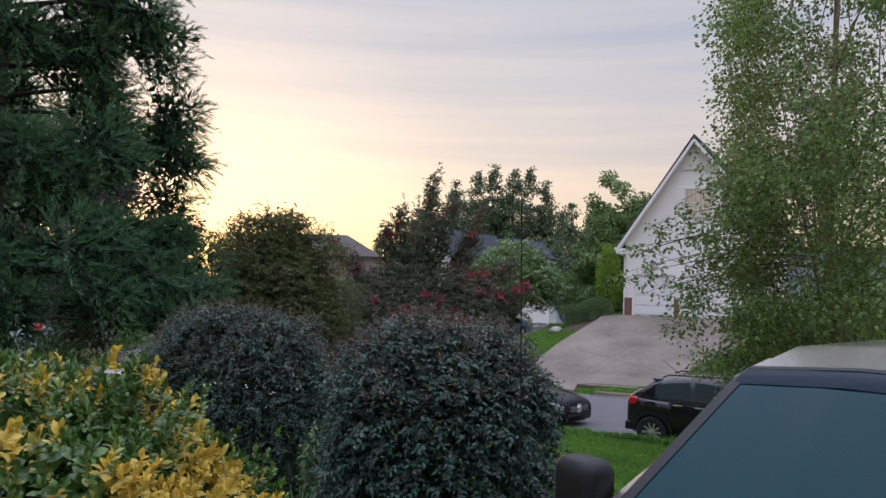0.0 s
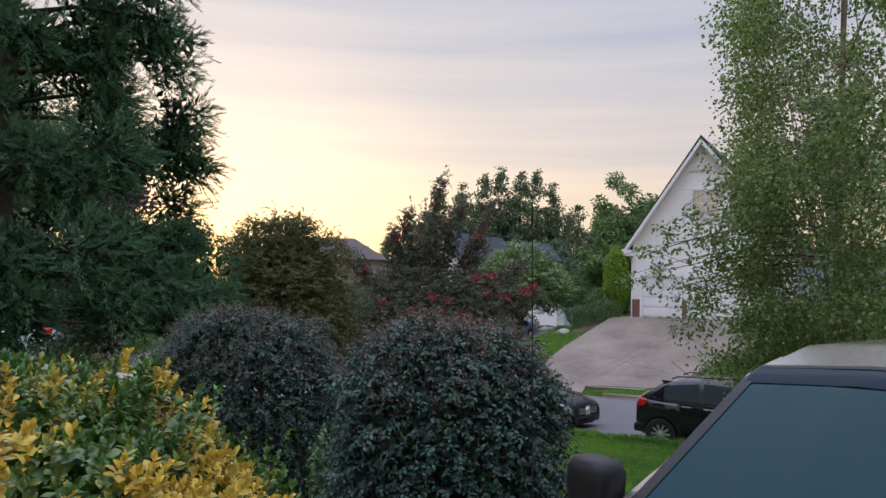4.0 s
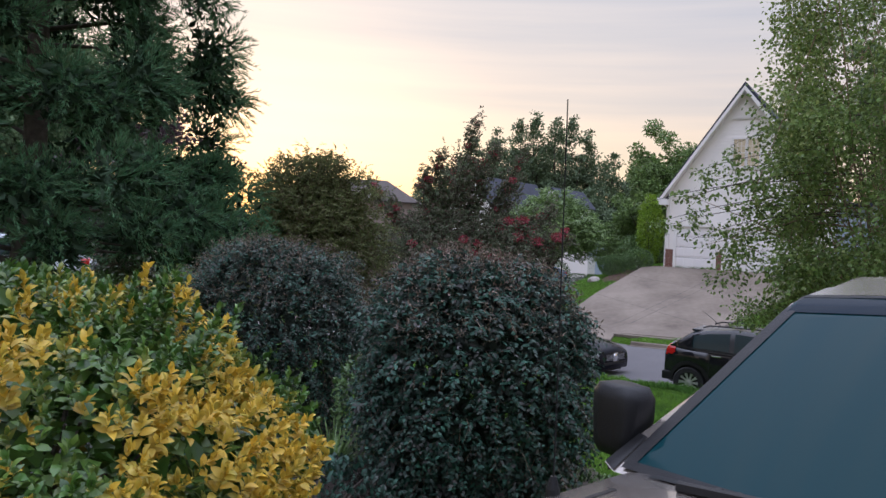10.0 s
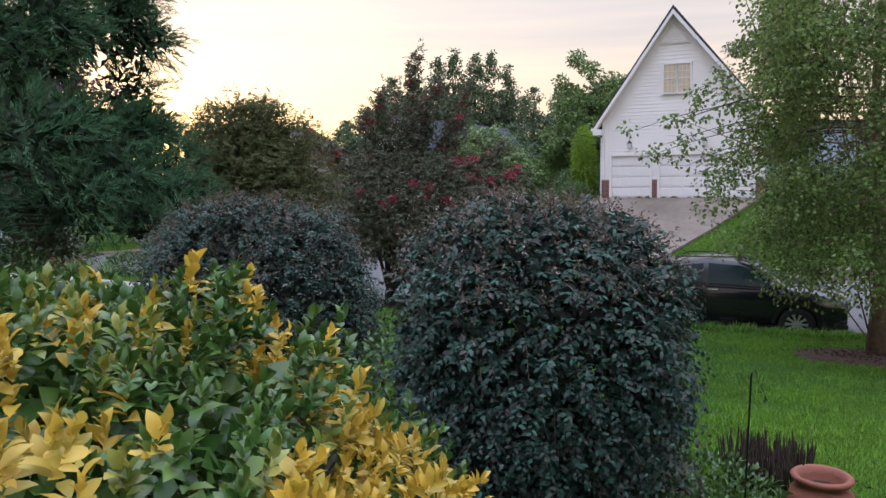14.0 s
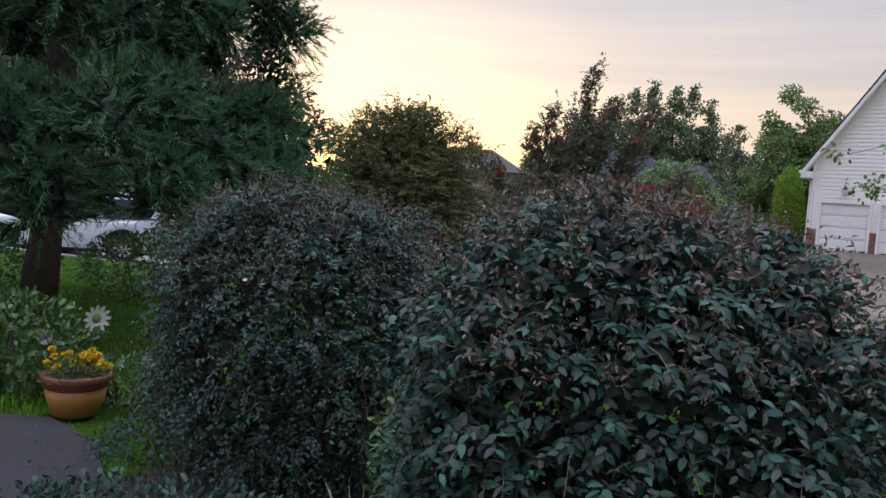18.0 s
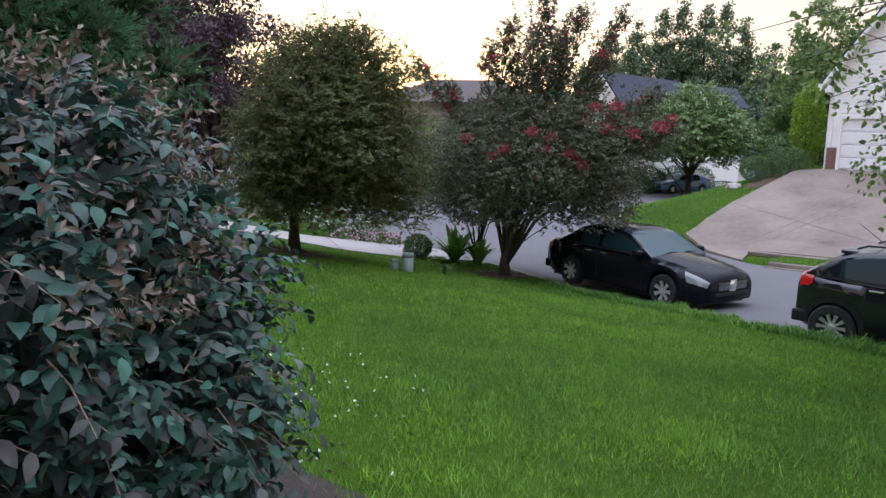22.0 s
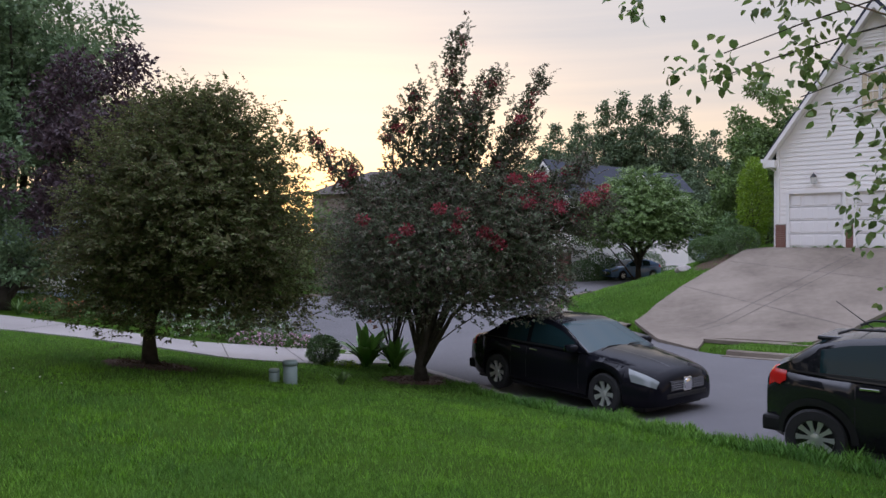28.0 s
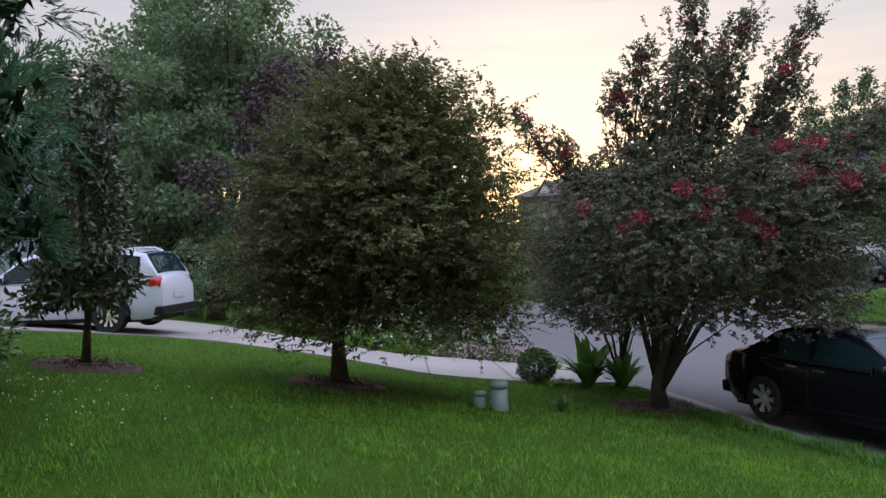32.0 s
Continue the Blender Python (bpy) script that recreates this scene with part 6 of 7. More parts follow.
w_suv = car("estate_car", "white large family car parked on the pale drive", (ccx, ccy, at_ground(-10.9, 21) + .04), sh, M_WHITEPAINT, L_, 1.98, 1.78, base_, front_,
    [(0, .92), (.2, 1.02), (.8, 1.10), (1.3, 1.14), (1.9, 1.12)], [(0, 1.02), (.08, 1.20), (.5, 1.18), (1.6, 1.13)], (1.25, 2.05, 4.55, 4.98), .38, .28, 10, 1.12, True, cladding=True, tumble=.24)[0]
for sg in (-1, 1):
    part("roof_rail", tube([(-1.9, sg * .62, 1.74), (-1.7, sg * .63, 1.82), (.2, sg * .63, 1.83), (.4, sg * .62, 1.76)], [.02] * 4, 6), M_WHITEPAINT, w_suv)
# blue hatchback far down the street
car("hatchback_car", "small blue hatchback parked by the far lawn", (11.4, 61.2, -1.98), 210, M_NAVYPAINT, 4.45, 1.74, 1.49, 2.7, .9, [(0, .68), (.3, .80), (.8, .94), (1.2, 1.0), (1.7, .98)],
    [(0, .95), (.1, 1.10), (.5, 1.05), (1.4, .98)], (1.0, 1.9, 3.3, 4.35), .31, .2, 5, .98, True)

# champagne vehicle nose-in beside the path
gh = math.degrees(math.atan2(-.44, -.898))
GV, gbody, gcab, gpatch = car("family_car", "champagne coloured car with a dark windscreen parked nose in", (2.093, .032, -.20), gh, M_GOLDPAINT, 4.6, 1.92, 1.793, 2.7, .85,
    [(0, .88), (.12, 1.03), (.45, 1.12), (1.15, 1.21), (1.7, 1.17)], [(0, 1.0), (.1, 1.15), (.5, 1.14), (1.6, 1.13)], (1.193, 1.935, 4.1, 4.5), .34, .25, 5, 1.12, True, mirror=False, tumble=.106, grille=False, cabw=.977, screen=M_SCREEN)
gpatch("cowl", gbody, 1.09, 1.14, .74, 1.0, M_PLASTIC, .004, 4, 8)
gpatch("cowl", gbody, 1.09, 1.14, .74, 1.0, M_PLASTIC, .004, 4, 8, mirror=True)
for side in (False, True):
    gpatch("bonnet_seam", gbody, 1.26, 2.20, .745, .752, M_PLASTIC, .002, 16, 1, mirror=side)
    gpatch("wing_seam", gbody, 1.255, 1.262, .40, .75, M_PLASTIC, .002, 1, 6, mirror=side)
    gpatch("pillar_trim", gcab, 1.08, .36, .472, .494, M_PLASTIC, .010, 10, 2, mirror=side)
gpatch("screen_border", gcab, 1.095, 1.07, -.49, .49, M_PLASTIC, .009, 2, 10)
gpatch("sun_strip", gcab, .51, .43, -.485, .485, M_STRIP, .010, 3, 10, "darker tinted band along the top of the windscreen")
gpatch("screen_border", gcab, .43, .405, -.49, .49, M_PLASTIC, .011, 2, 10)
gpatch("roof_lip", gcab, .405, .32, -.49, .49, M_GOLDPAINT, .0115, 4, 10)
for side in (False, True):
    gpatch("corner_trim", gcab, 1.105, .99, .50, .99, M_PLASTIC, .005, 6, 8, mirror=side)
aer = GV.matrix_basis.inverted() @ Vector((.485, .17, .98))
part("aerial", tube([aer, aer + Vector((0, 0, .1)), aer + Vector((.02, 0, .98))], [.003, .0022, .0016], 6), M_PLASTIC, GV, "thin black wing aerial")
part("aerial_base", lathe([(.018, -.02), (.018, .01), (.008, .04)], 10, m=Matrix.Translation(aer)), M_PLASTIC, GV)
arm0, arm1 = Vector((1.17, -.62, 1.235)), Vector((1.10, .02, 1.29))
wp = part("wiper", tube([arm0, arm0.lerp(arm1, .5) + Vector((.02, 0, .02)), arm1], [.016, .013, .009], 6), M_PLASTIC, GV, "black windscreen wiper arm")
for k in range(9):
    q = arm0.lerp(arm1, .15 + .08 * k)
    part("wiper_bridge", box(q.x - .022, q.y - .006, q.z + .006, q.x - .006, q.y + .006, q.z + .018), M_PLASTIC, wp)

# ---------------------------------------------------------------- garden things
RG = np.random.default_rng(33)
M_TERRA = material("terracotta", (0.26, 0.088, 0.050), 0.75, vary=0.5, scale=9, dark=(0.16, 0.060, 0.04), bump=.25, bump_scale=50)
M_POTRIM = material("dark_red_glaze", (0.17, 0.050, 0.030), 0.5, vary=0.5, scale=7)
M_POTGLAZE = material("ochre_pot", (0.42, 0.19, 0.045), 0.45, vary=0.5, scale=5, dark=(0.26, 0.11, 0.035))
M_SOIL = material("soil", (0.035, 0.024, 0.017), 0.95, vary=.6, scale=9, bump=.8, bump_scale=40)
M_MARIGOLD = material("marigold", (0.78, 0.52, 0.02), 0.6, island=.25, vary=.2)
M_PETAL_W = material("white_petal", (0.72, 0.71, 0.64), 0.6, island=.15, vary=.2)
M_PETAL_P = material("pink_petal", (0.52, 0.24, 0.36), 0.6, island=.3, vary=.2, tint=(.70, .62, .66))
M_PETAL_O = material("orange_petal", (0.52, 0.17, 0.09), 0.6, island=.25, vary=.2)
M_PETAL_V = material("violet_petal", (0.26, 0.09, 0.24), 0.6, island=.25, vary=.2)
M_STRAP = material("strap_leaf", (0.11, 0.19, 0.05), 0.5, island=.35, vary=.3, see=.2)
M_CANNA = material("canna_leaf", (0.14, 0.30, 0.06), 0.4, island=.3, vary=.3, see=.25)
M_PEDESTAL = material("green_cabinet", (0.20, 0.25, 0.225), 0.55, vary=.5, scale=5, dark=(0.13, .165, .15), bump=.1)
M_LAVENDER = material("dark_seed_heads", (0.070, 0.052, 0.040), 0.9, island=.4, vary=.3, spec=.1)
M_BOX = material("boxwood_leaf", (0.085, 0.160, 0.045), 0.45, island=.35, vary=.4, scale=3, see=.12)
M_ROCK = material("pale_rock", (0.42, 0.38, 0.35), 0.85, vary=.6, scale=6, bump=.4)


def disc(name, label, category, x, y, rx, ry, mat, kind="structure", lift=.02, parts=0):
    """A low uneven bed of mulch or soil on the lawn."""
    v, f = [(x, y, at_ground(x, y) + lift + .03)], []
    n = 40
    for ring in (.5, .85, 1.0):
        for i in range(n):
            a = 2 * math.pi * i / n
            k = ring * (1 + .12 * noise.noise(Vector((math.cos(a) * 2 + x, math.sin(a) * 2 + y, 0))))
            px, py = x + rx * k * math.cos(a), y + ry * k * math.sin(a)
            v.append((px, py, at_ground(px, py) + (lift + .02 if ring < 1 else -.01)))
    for i in range(n):
        f.append((0, 1 + i, 1 + (i + 1) % n))
        for r in (0, 1):
            a, b = 1 + r * n, 1 + (r + 1) * n
            f.append((a + i, b + i, b + (i + 1) % n, a + (i + 1) % n))
    ob = tagged(new(name, mesh_of(name, v, f, mat, True)), label, category, kind=kind)
    if parts:
        p = np.c_[x + RG.normal(size=parts) * rx * .42, y + RG.normal(size=parts) * ry * .42, np.zeros(parts)]
        p[:, 2] = lawn_z(p[:, 0], p[:, 1]) + lift + .03
        chips = new("bark_chips", leaf_mesh("bark_chips", p, randdir(parts, RG) * [1, 1, .3], randdir(parts, RG), .05, .018, mat))
        tagged(chips, "loose brown bark chips", "mulch", kind="stuff")
    return ob


disc("mulch_bed", "brown bark mulch round the birch", "mulch", 7.5, 9.6, 1.25, 1.15, M_MULCH, parts=700)
disc("mulch_bed", "brown mulch ring round the maple", "mulch", -3.2, 17.35, .8, .6, M_MULCH, parts=500)
disc("mulch_bed", "brown mulch ring round the sapling", "mulch", -6.5, 15.95, .95, .6, M_MULCH, parts=500)
disc("mulch_bed", "brown mulch under the crape myrtles", "mulch", .9, 20.4, .8, .6, M_MULCH, parts=300)
disc("mulch_bed", "bark bed under the clipped shrubs", "mulch", 11.9, 37.0, 1.7, 1.4, M_MULCH)
disc("soil_bed", "dark leafy soil under the hedge shrubs", "soil", -.2, 4.8, 2.3, 2.2, M_SOIL, parts=900)


def leafy_bush(name, label, x, y, radii, h, n, leaf, mat, rng=RG, z=None, lump=.15, power=2.3, fine=False, category="shrub", width=.5, inner=.55):
    z0 = at_ground(x, y) if z is None else z
    th = thing(name, label, category, (x, y, z0))
    bm = bmesh.new()
    for i in range(5):
        a = rng.random() * 6.28
        tube([(0, 0, -.06), (math.cos(a) * radii[0] * .3, math.sin(a) * radii[1] * .3, h * .4), (math.cos(a) * radii[0] * .6, math.sin(a) * radii[1] * .6, h * .7)], [.02, .014, .005], 5, bm)
    part("stem", bm, M_BARK, th)
    p, d = shell_points(n, (0, 0, h * .5), (radii[0], radii[1], h * .5), inner, lump, rng, power, 2.5)
    p[:, 2] = np.maximum(p[:, 2], .01)
    ln = leaf * (.6 + .8 * rng.random(len(p)))
    part("foliage", leaf_mesh("foliage", p, unit(d + rng.normal(size=d.shape) * .6 + [0, 0, .2]), unit(d + rng.normal(size=d.shape) * .5), ln, ln * width, mat, .2, fine), mat, th)
    return th


def strap_plant(name, label, x, y, n, length, width, mat, spread=.5, rng=RG, z=None, category="plant", flowers=None):
    """Arching strap leaves from one crown."""
    z0 = at_ground(x, y) if z is None else z
    th = thing(name, label, category, (x, y, z0))
    v, f = [], []
    for i in range(n):
        a = rng.random() * 6.283
        L = length * (.6 + .6 * rng.random())
        out = spread * (.3 + .9 * rng.random())
        w = width * (.7 + .5 * rng.random())
        dx, dy = math.cos(a), math.sin(a)
        k0 = len(v)
        for j, t in enumerate((0, .3, .6, .85, 1)):
            r = out * L * t ** 1.4
            zz = L * (t - .48 * out * t ** 2.2)
            ww = w * (.7, 1, .9, .55, .05)[j]
            for s in (-1, 1):
                v.append((dx * (r + .03) - s * dy * ww / 2, dy * (r + .03) + s * dx * ww / 2, zz))
        f += [(k0 + 2 * j, k0 + 2 * j + 1, k0 + 2 * j + 3, k0 + 2 * j + 2) for j in range(4)]
    part("leaf_clump", mesh_of("leaf_clump", v, f, mat, True), None, th)
    if flowers:
        fm, cnt, size = flowers
        for i in range(cnt):
            a, r = rng.random() * 6.283, rng.random() ** .5 * length * .5
            h = length * (.75 + .35 * rng.random())
            p = np.repeat([[r * math.cos(a), r * math.sin(a), h]], 9, 0)
            part("flower", leaf_mesh("flower", p, randdir(9, rng) + [0, 0, .5], randdir(9, rng), size, size * .5, fm), None, th)
    return th


def flower_mound(name, label, x, y, rx, ry, h, leafmat, n, leaf, petals, rng=RG):
    z0 = at_ground(x, y)
    th = thing(name, label, "plant", (x, y, z0))
    p, d = shell_points(n, (0, 0, 0), (rx, ry, h), .6, .2, rng, 2.0, 3.0, 0.0)
    ln = leaf * (.6 + .8 * rng.random(len(p)))
    part("foliage", leaf_mesh("foliage", p, unit(d + rng.normal(size=d.shape) * .6), unit(d + rng.normal(size=d.shape) * .5), ln, ln * .4, leafmat), None, th)
    pm, cnt, size = petals
    p, d = shell_points(cnt, (0, 0, 0), (rx, ry, h * 1.08), .97, .2, rng, 2.0, 3.0, .12)
    p = np.repeat(p, 6, 0)
    part("blossom", leaf_mesh("blossom", p, randdir(len(p), rng) + [0, 0, .3], randdir(len(p), rng), size, size * .6, pm), None, th)
    return th


# beside the hedges
strap_plant("ornamental_grass", "clump of arching green grass between the shrubs", -.42, 4.2, 90, .52, .018, M_STRAP, .75)
leafy_bush("leafy_shrub", "low dark green filler plants under the shrubs", -.35, 3.2, (.55, .45), .34, 1500, .05, M_HEDGE, fine=True)
leafy_bush("leafy_shrub", "bright green sprig shrub in the hedge gap", -.15, 4.75, (.34, .4), 1.0, 1500, .045, M_BOX, fine=True)
leafy_bush("leafy_shrub", "creeping grey-green plants beside the path", -1.5, 4.35, (.75, .5), .30, 2200, .045, M_HEDGE, fine=True)
leafy_bush("leafy_shrub", "low leafy edging beside the hedge", 1.55, 3.55, (.4, .5), .25, 1100, .04, M_BOX, fine=True)
leafy_bush("leafy_shrub", "glossy green leafy bush behind the yellow one", -1.95, 2.25, (.90, .72), 1.42, 7500, .058, M_EUON, fine=True)

leafy_bush("leafy_shrub", "creeping ground cover between path and shrub", -2.35, 6.3, (.42, .60), .16, 1500, .036, M_HEDGE, fine=2)
k = 260
p = np.c_[-3.0 + RG.normal(size=k) * .7, 5.3 + RG.normal(size=k) * .8, np.zeros(k)]
p[:, 2] = lawn_z(p[:, 0], p[:, 1]) + .042
tagged(new("leaf_litter", leaf_mesh("leaf_litter", p, randdir(k, RG) * [1, 1, .15], randdir(k, RG) * .3 + [0, 0, 1], .04, .02, M_HEDGE)), "small fallen leaves on the dark path", "leaves", kind="stuff")

# dark seed heads, terracotta jar and shepherd's crook
th = thing("dried_plant", "dark brown upright dried seed heads", "plant", (2.12, 3.85, at_ground(2.12, 3.85)))
v, f = [], []
for i in range(280):
    a, r = RG.random() * 6.283, RG.random() ** .5 * .27
    x, y, h = r * math.cos(a), r * math.sin(a), .18 + .18 * RG.random()
    w = .0062
    k0 = len(v)
    lx, ly = RG.normal() * .03, RG.normal() * .03
    for t, q in ((0, .3), (.45, .35), (.55, 1), (.9, .9), (1, .1)):
        for s in range(3):
            b = s * 2.094
            v.append((x + lx * t + w * q * math.cos(b), y + ly * t + w * q * math.sin(b), h * t))
    for j in range(4):
        for s in range(3):
            f.append((k0 + 3 * j + s, k0 + 3 * j + (s + 1) % 3, k0 + 3 * j + 3 + (s + 1) % 3, k0 + 3 * j + 3 + s))
part("seed_head", mesh_of("seed_head", v, f, M_LAVENDER), None, th)

jz = at_ground(2.2, 3.4)
jar = thing("terracotta_jar", "reddish terracotta jar with a rolled rim", "pot", (2.2, 3.42, jz - .08))
part("jar_body", lathe([(.10, 0), (.15, .03), (.19, .12), (.17, .20), (.125, .235), (.135, .25), (.165, .265), (.172, .285), (.155, .30), (.135, .29), (.12, .25), (.10, .10)], 36), M_TERRA, jar, smooth=True)
part("soil", lathe([(.11, .20), (.115, .215)], 24), M_SOIL, jar)

hk = thing("shepherd_hook", "thin black garden hook with a small hanger", "garden hook", (1.70, 3.40, at_ground(1.7, 3.4)))
part("rod", tube([(0, 0, -.1), (.01, 0, .40), (.02, 0, .76), (.025, 0, .83), (.045, 0, .845), (.058, 0, .82)], [.007, .006, .006, .006, .005, .004], 6), M_BLACK, hk)
part("hanger", tube([(.055, 0, .80), (.12, .02, .70), (.13, .02, .66), (.115, .02, .655)], [.002, .002, .006, .005], 5), M_BLACK, hk)

# flower pot with marigolds at the path's edge
fz = at_ground(-3.26, 6.72) + .03
fp = thing("flower_pot", "ochre glazed pot with a dark red rim", "pot", (-3.26, 6.74, fz))
part("pot_body", lathe([(.15, 0), (.17, .01), (.215, .14), (.235, .24), (.20, .24), (.19, .10)], 36), M_POTGLAZE, fp, smooth=True)
part("rim", lathe([(.235, .235), (.25, .245), (.245, .27), (.255, .28), (.265, .33), (.25, .345), (.225, .335), (.21, .25)], 36), M_POTRIM, fp, "dark red ribbed rim", True)
part("soil", lathe([(.205, .27), (.21, .29)], 24), M_SOIL, fp)
mg = thing("marigold_plant", "yellow marigolds growing in the pot", "plant", (-3.26, 6.74, fz + .28))
p, d = shell_points(700, (0, 0, .02), (.24, .24, .17), .3, .2, RG, 2, 3, -.1)
part("foliage", leaf_mesh("foliage", p, d + RG.normal(size=d.shape) * .5, randdir(len(p), RG), .055, .014, M_STRAP), None, mg)
for i in range(24):
    a, r = RG.random() * 6.283, .04 + .23 * RG.random()
    c = np.array([r * math.cos(a), r * math.sin(a), .10 + .14 * RG.random()])
    dd = unit(randdir(40, RG) + [0, 0, .6])
    part("flower", leaf_mesh("flower", c + dd * .005, dd, randdir(40, RG), .034, .020, M_MARIGOLD), None, mg)


def spinner(name, label, at, r, petals, mat, heart, tilt):
    """A flower-shaped garden stake."""
    z0 = at_ground(at[0], at[1])
    th = thing(name, label, "garden stake", (at[0], at[1], z0))
    h = at[2] - z0
    part("stake", tube([(0, 0, -.1), (0, 0, h)], [.006, .005], 6), M_BLACK, th)
    m = Matrix.Translation((0, -.02, h)) @ Matrix.Rotation(radians(tilt), 4, "Z") @ Matrix.Rotation(radians(90), 4, "X")
    for i in range(petals):
        a = 2 * math.pi * i / petals
        bm = bmesh.new()
        pts = [(.015, 0), (.5 * r, .16 * r), (.85 * r, .12 * r), (r, 0), (.85 * r, -.12 * r), (.5 * r, -.16 * r)]
        vs = [bm.verts.new(m @ Vector((px * math.cos(a) - py * math.sin(a), px * math.sin(a) + py * math.cos(a), .01 + .03 * (px / r)))) for px, py in pts]
        bm.faces.new(vs)
        bmesh.ops.solidify(bm, geom=bm.faces[:], thickness=.003)
        part("petal", bm, mat, th)
    part("heart", lathe([(.35 * r, 0), (.33 * r, .02), (.1 * r, .03)], 16, m=m), heart, th)
    return th


spinner("flower_spinner", "white metal flower on a thin stake", (-3.57, 7.53, .16), .135, 12, M_PETAL_W, M_STRAP, 60)
spinner("flower_spinner", "small white and purple metal daisy stake", (-3.76, 7.12, .05), .075, 16, M_PETAL_W, M_PETAL_V, 5)
leafy_bush("leafy_shrub", "pale leaved shrub beside the flower pot", -4.25, 7.25, (.75, .6), .85, 2600, .065, M_BOX, fine=True)
leafy_bush("leafy_shrub", "green leafy plants behind the flower pot", -3.2, 7.3, (.75, .35), .42, 1500, .05, M_BOX, fine=True)
leafy_bush("leafy_shrub", "dark green bush at the conifer's foot", -6.4, 13.6, (1.0, .8), 1.1, 2200, .08, M_BOX)
leafy_bush("leafy_shrub", "low dark undergrowth under the conifer", -8.4, 11.2, (1.8, 1.4), .9, 2600, .09, M_BOX)

# utility pedestals on the lawn
pz = at_ground(-.78, 17.35)
for dx, r, h, lab in ((0, .115, .40, "grey-green utility pedestal with a domed cap"), (-.27, .085, .26, "short grey-green utility post with a pale cap")):
    ped = thing("utility_pedestal", lab, "utility box", (-.78 + dx, 17.35, pz - .02))
    part("post", lathe([(r * 1.05, 0), (r, .03), (r, h * .82)], 24), M_PEDESTAL, ped, smooth=True)
    part("cap", lathe([(r * 1.06, h * .80), (r * 1.06, h * .93), (r * .9, h), (r * .2, h * 1.03)], 24), M_PEDESTAL, ped, smooth=True)
# sapling on the lawn
M_MAGNOLIA = material("glossy_dark_leaf", (0.042, 0.078, 0.030), 0.3, island=.4, vary=.3, see=.1, tint=(0.085, 0.060, 0.035))
sx, sy = -6.55, 16.0
sz = at_ground(sx, sy)
cl = blob_clumps(38, (sx + .1, sy, sz + 1.25), (.75, .7, .7), .26, RT, -.8, .5, .3) + blob_clumps(40, (sx, sy, sz + 2.7), (.72, .7, 1.5), .26, RT, -.8, .5, .3)
tree("sapling", "young broad-leaved evergreen sapling with a thin trunk", (sx, sy), [(sx, sy, sz), (sx + .06, sy, sz + .7), (sx, sy, sz + 2), (sx, sy, sz + 4)], .055, cl, 75, .12, M_MAGNOLIA, M_BARK, 30, rng=RT, width=.42, hang=.1, spread=.5, fine=True, limb=.6)
# small tree behind it, beside the drive
leafy_bush("round_bush", "small round green bush by the drive's mouth", -1.42, 21.95, (.36, .36), .64, 4200, .05, M_BOX)
strap_plant("canna_clump", "clump of broad upright canna leaves", -.45, 22.1, 44, 1.10, .20, M_CANNA, .85, flowers=(M_PETAL_O, 3, .09))
strap_plant("canna_clump", "smaller canna clump beside the stems", .2, 22.05, 26, .85, .16, M_CANNA, .85)
strap_plant("yucca_plant", "small dark spiky plant in the lawn", -.15, 18.25, 26, .26, .05, M_STRAP, .6)
flower_mound("ground_cover", "yellow-green low edging plants", -.95, 21.75, .45, .22, .14, M_BRIGHT, 500, .05, (M_PETAL_W, 6, .02))
# flower bed along the next drive
for x, y, rx, ry, h, pm, cnt, lab in ((-3.15, 25.0, .75, .5, .32, M_PETAL_P, 220, "low mound of pink and white bedding flowers"), (-4.0, 24.5, .6, .45, .3, M_PETAL_P, 160, "low mound of pink bedding flowers"),
                                      (-3.7, 25.6, .6, .5, .75, M_PETAL_W, 60, "tall white phlox clump"), (-5.4, 24.6, .8, .6, .8, M_PETAL_W, 70, "white flowering phlox beside the drive"),
                                      (-9.7, 26.6, .9, .6, .55, M_PETAL_O, 70, "orange daylilies in the bed"), (-11.4, 27.2, .9, .6, .5, M_PETAL_O, 60, "orange flowering plants in the bed"),
                                      (-17.2, 27.5, 1.2, 1.0, 2.6, M_PETAL_V, 160, "tall violet flowering shrub")):
    flower_mound("flower_clump", lab, x, y, rx, ry, h, M_STRAP, 900, .09, (pm, cnt, .05))
for i, (x, y, L) in enumerate(((-6.5, 24.2, .6), (-7.6, 24.8, .65), (-8.9, 25.3, .7), (-10.2, 25.9, .65), (-11.6, 26.1, .6), (-4.7, 24.9, .75), (-6.0, 25.3, .8), (-12.8, 26.4, .6), (-8.2, 26.3, .7))):
    strap_plant("daylily", "arching daylily clump along the drive", x, y, 46, L, .03, M_STRAP, .8)
for x, y, r, h in ((-7.6, 27.6, 1.0, .8), (-10.6, 29.5, 1.4, 1.1), (-13, 30.5, 1.6, 1.4), (-5.6, 27.2, .7, .8)):
    leafy_bush("bed_shrub", "green garden shrub behind the flower bed", x, y, (r, r * .8), h, 1500, .11, M_BOX)
# planting in front of the far houses
for x, y, r, h in ((-11.5, 46.5, 2.2, 4.6), (-8.6, 47.5, 2.0, 5.0), (-5.2, 47.8, 1.8, 4.6), (-2.0, 48.6, 1.8, 4.4), (.8, 54.5, 2.4, 3.6), (3.2, 57.8, 1.8, 2.4), (-15, 44, 2.4, 3.4), (-19, 46, 3, 4.0)):
    leafy_bush("tall_shrub", "tall dark garden shrub before the far houses", x, y, (r, r), h, 1700, .24, M_GREENTREE)
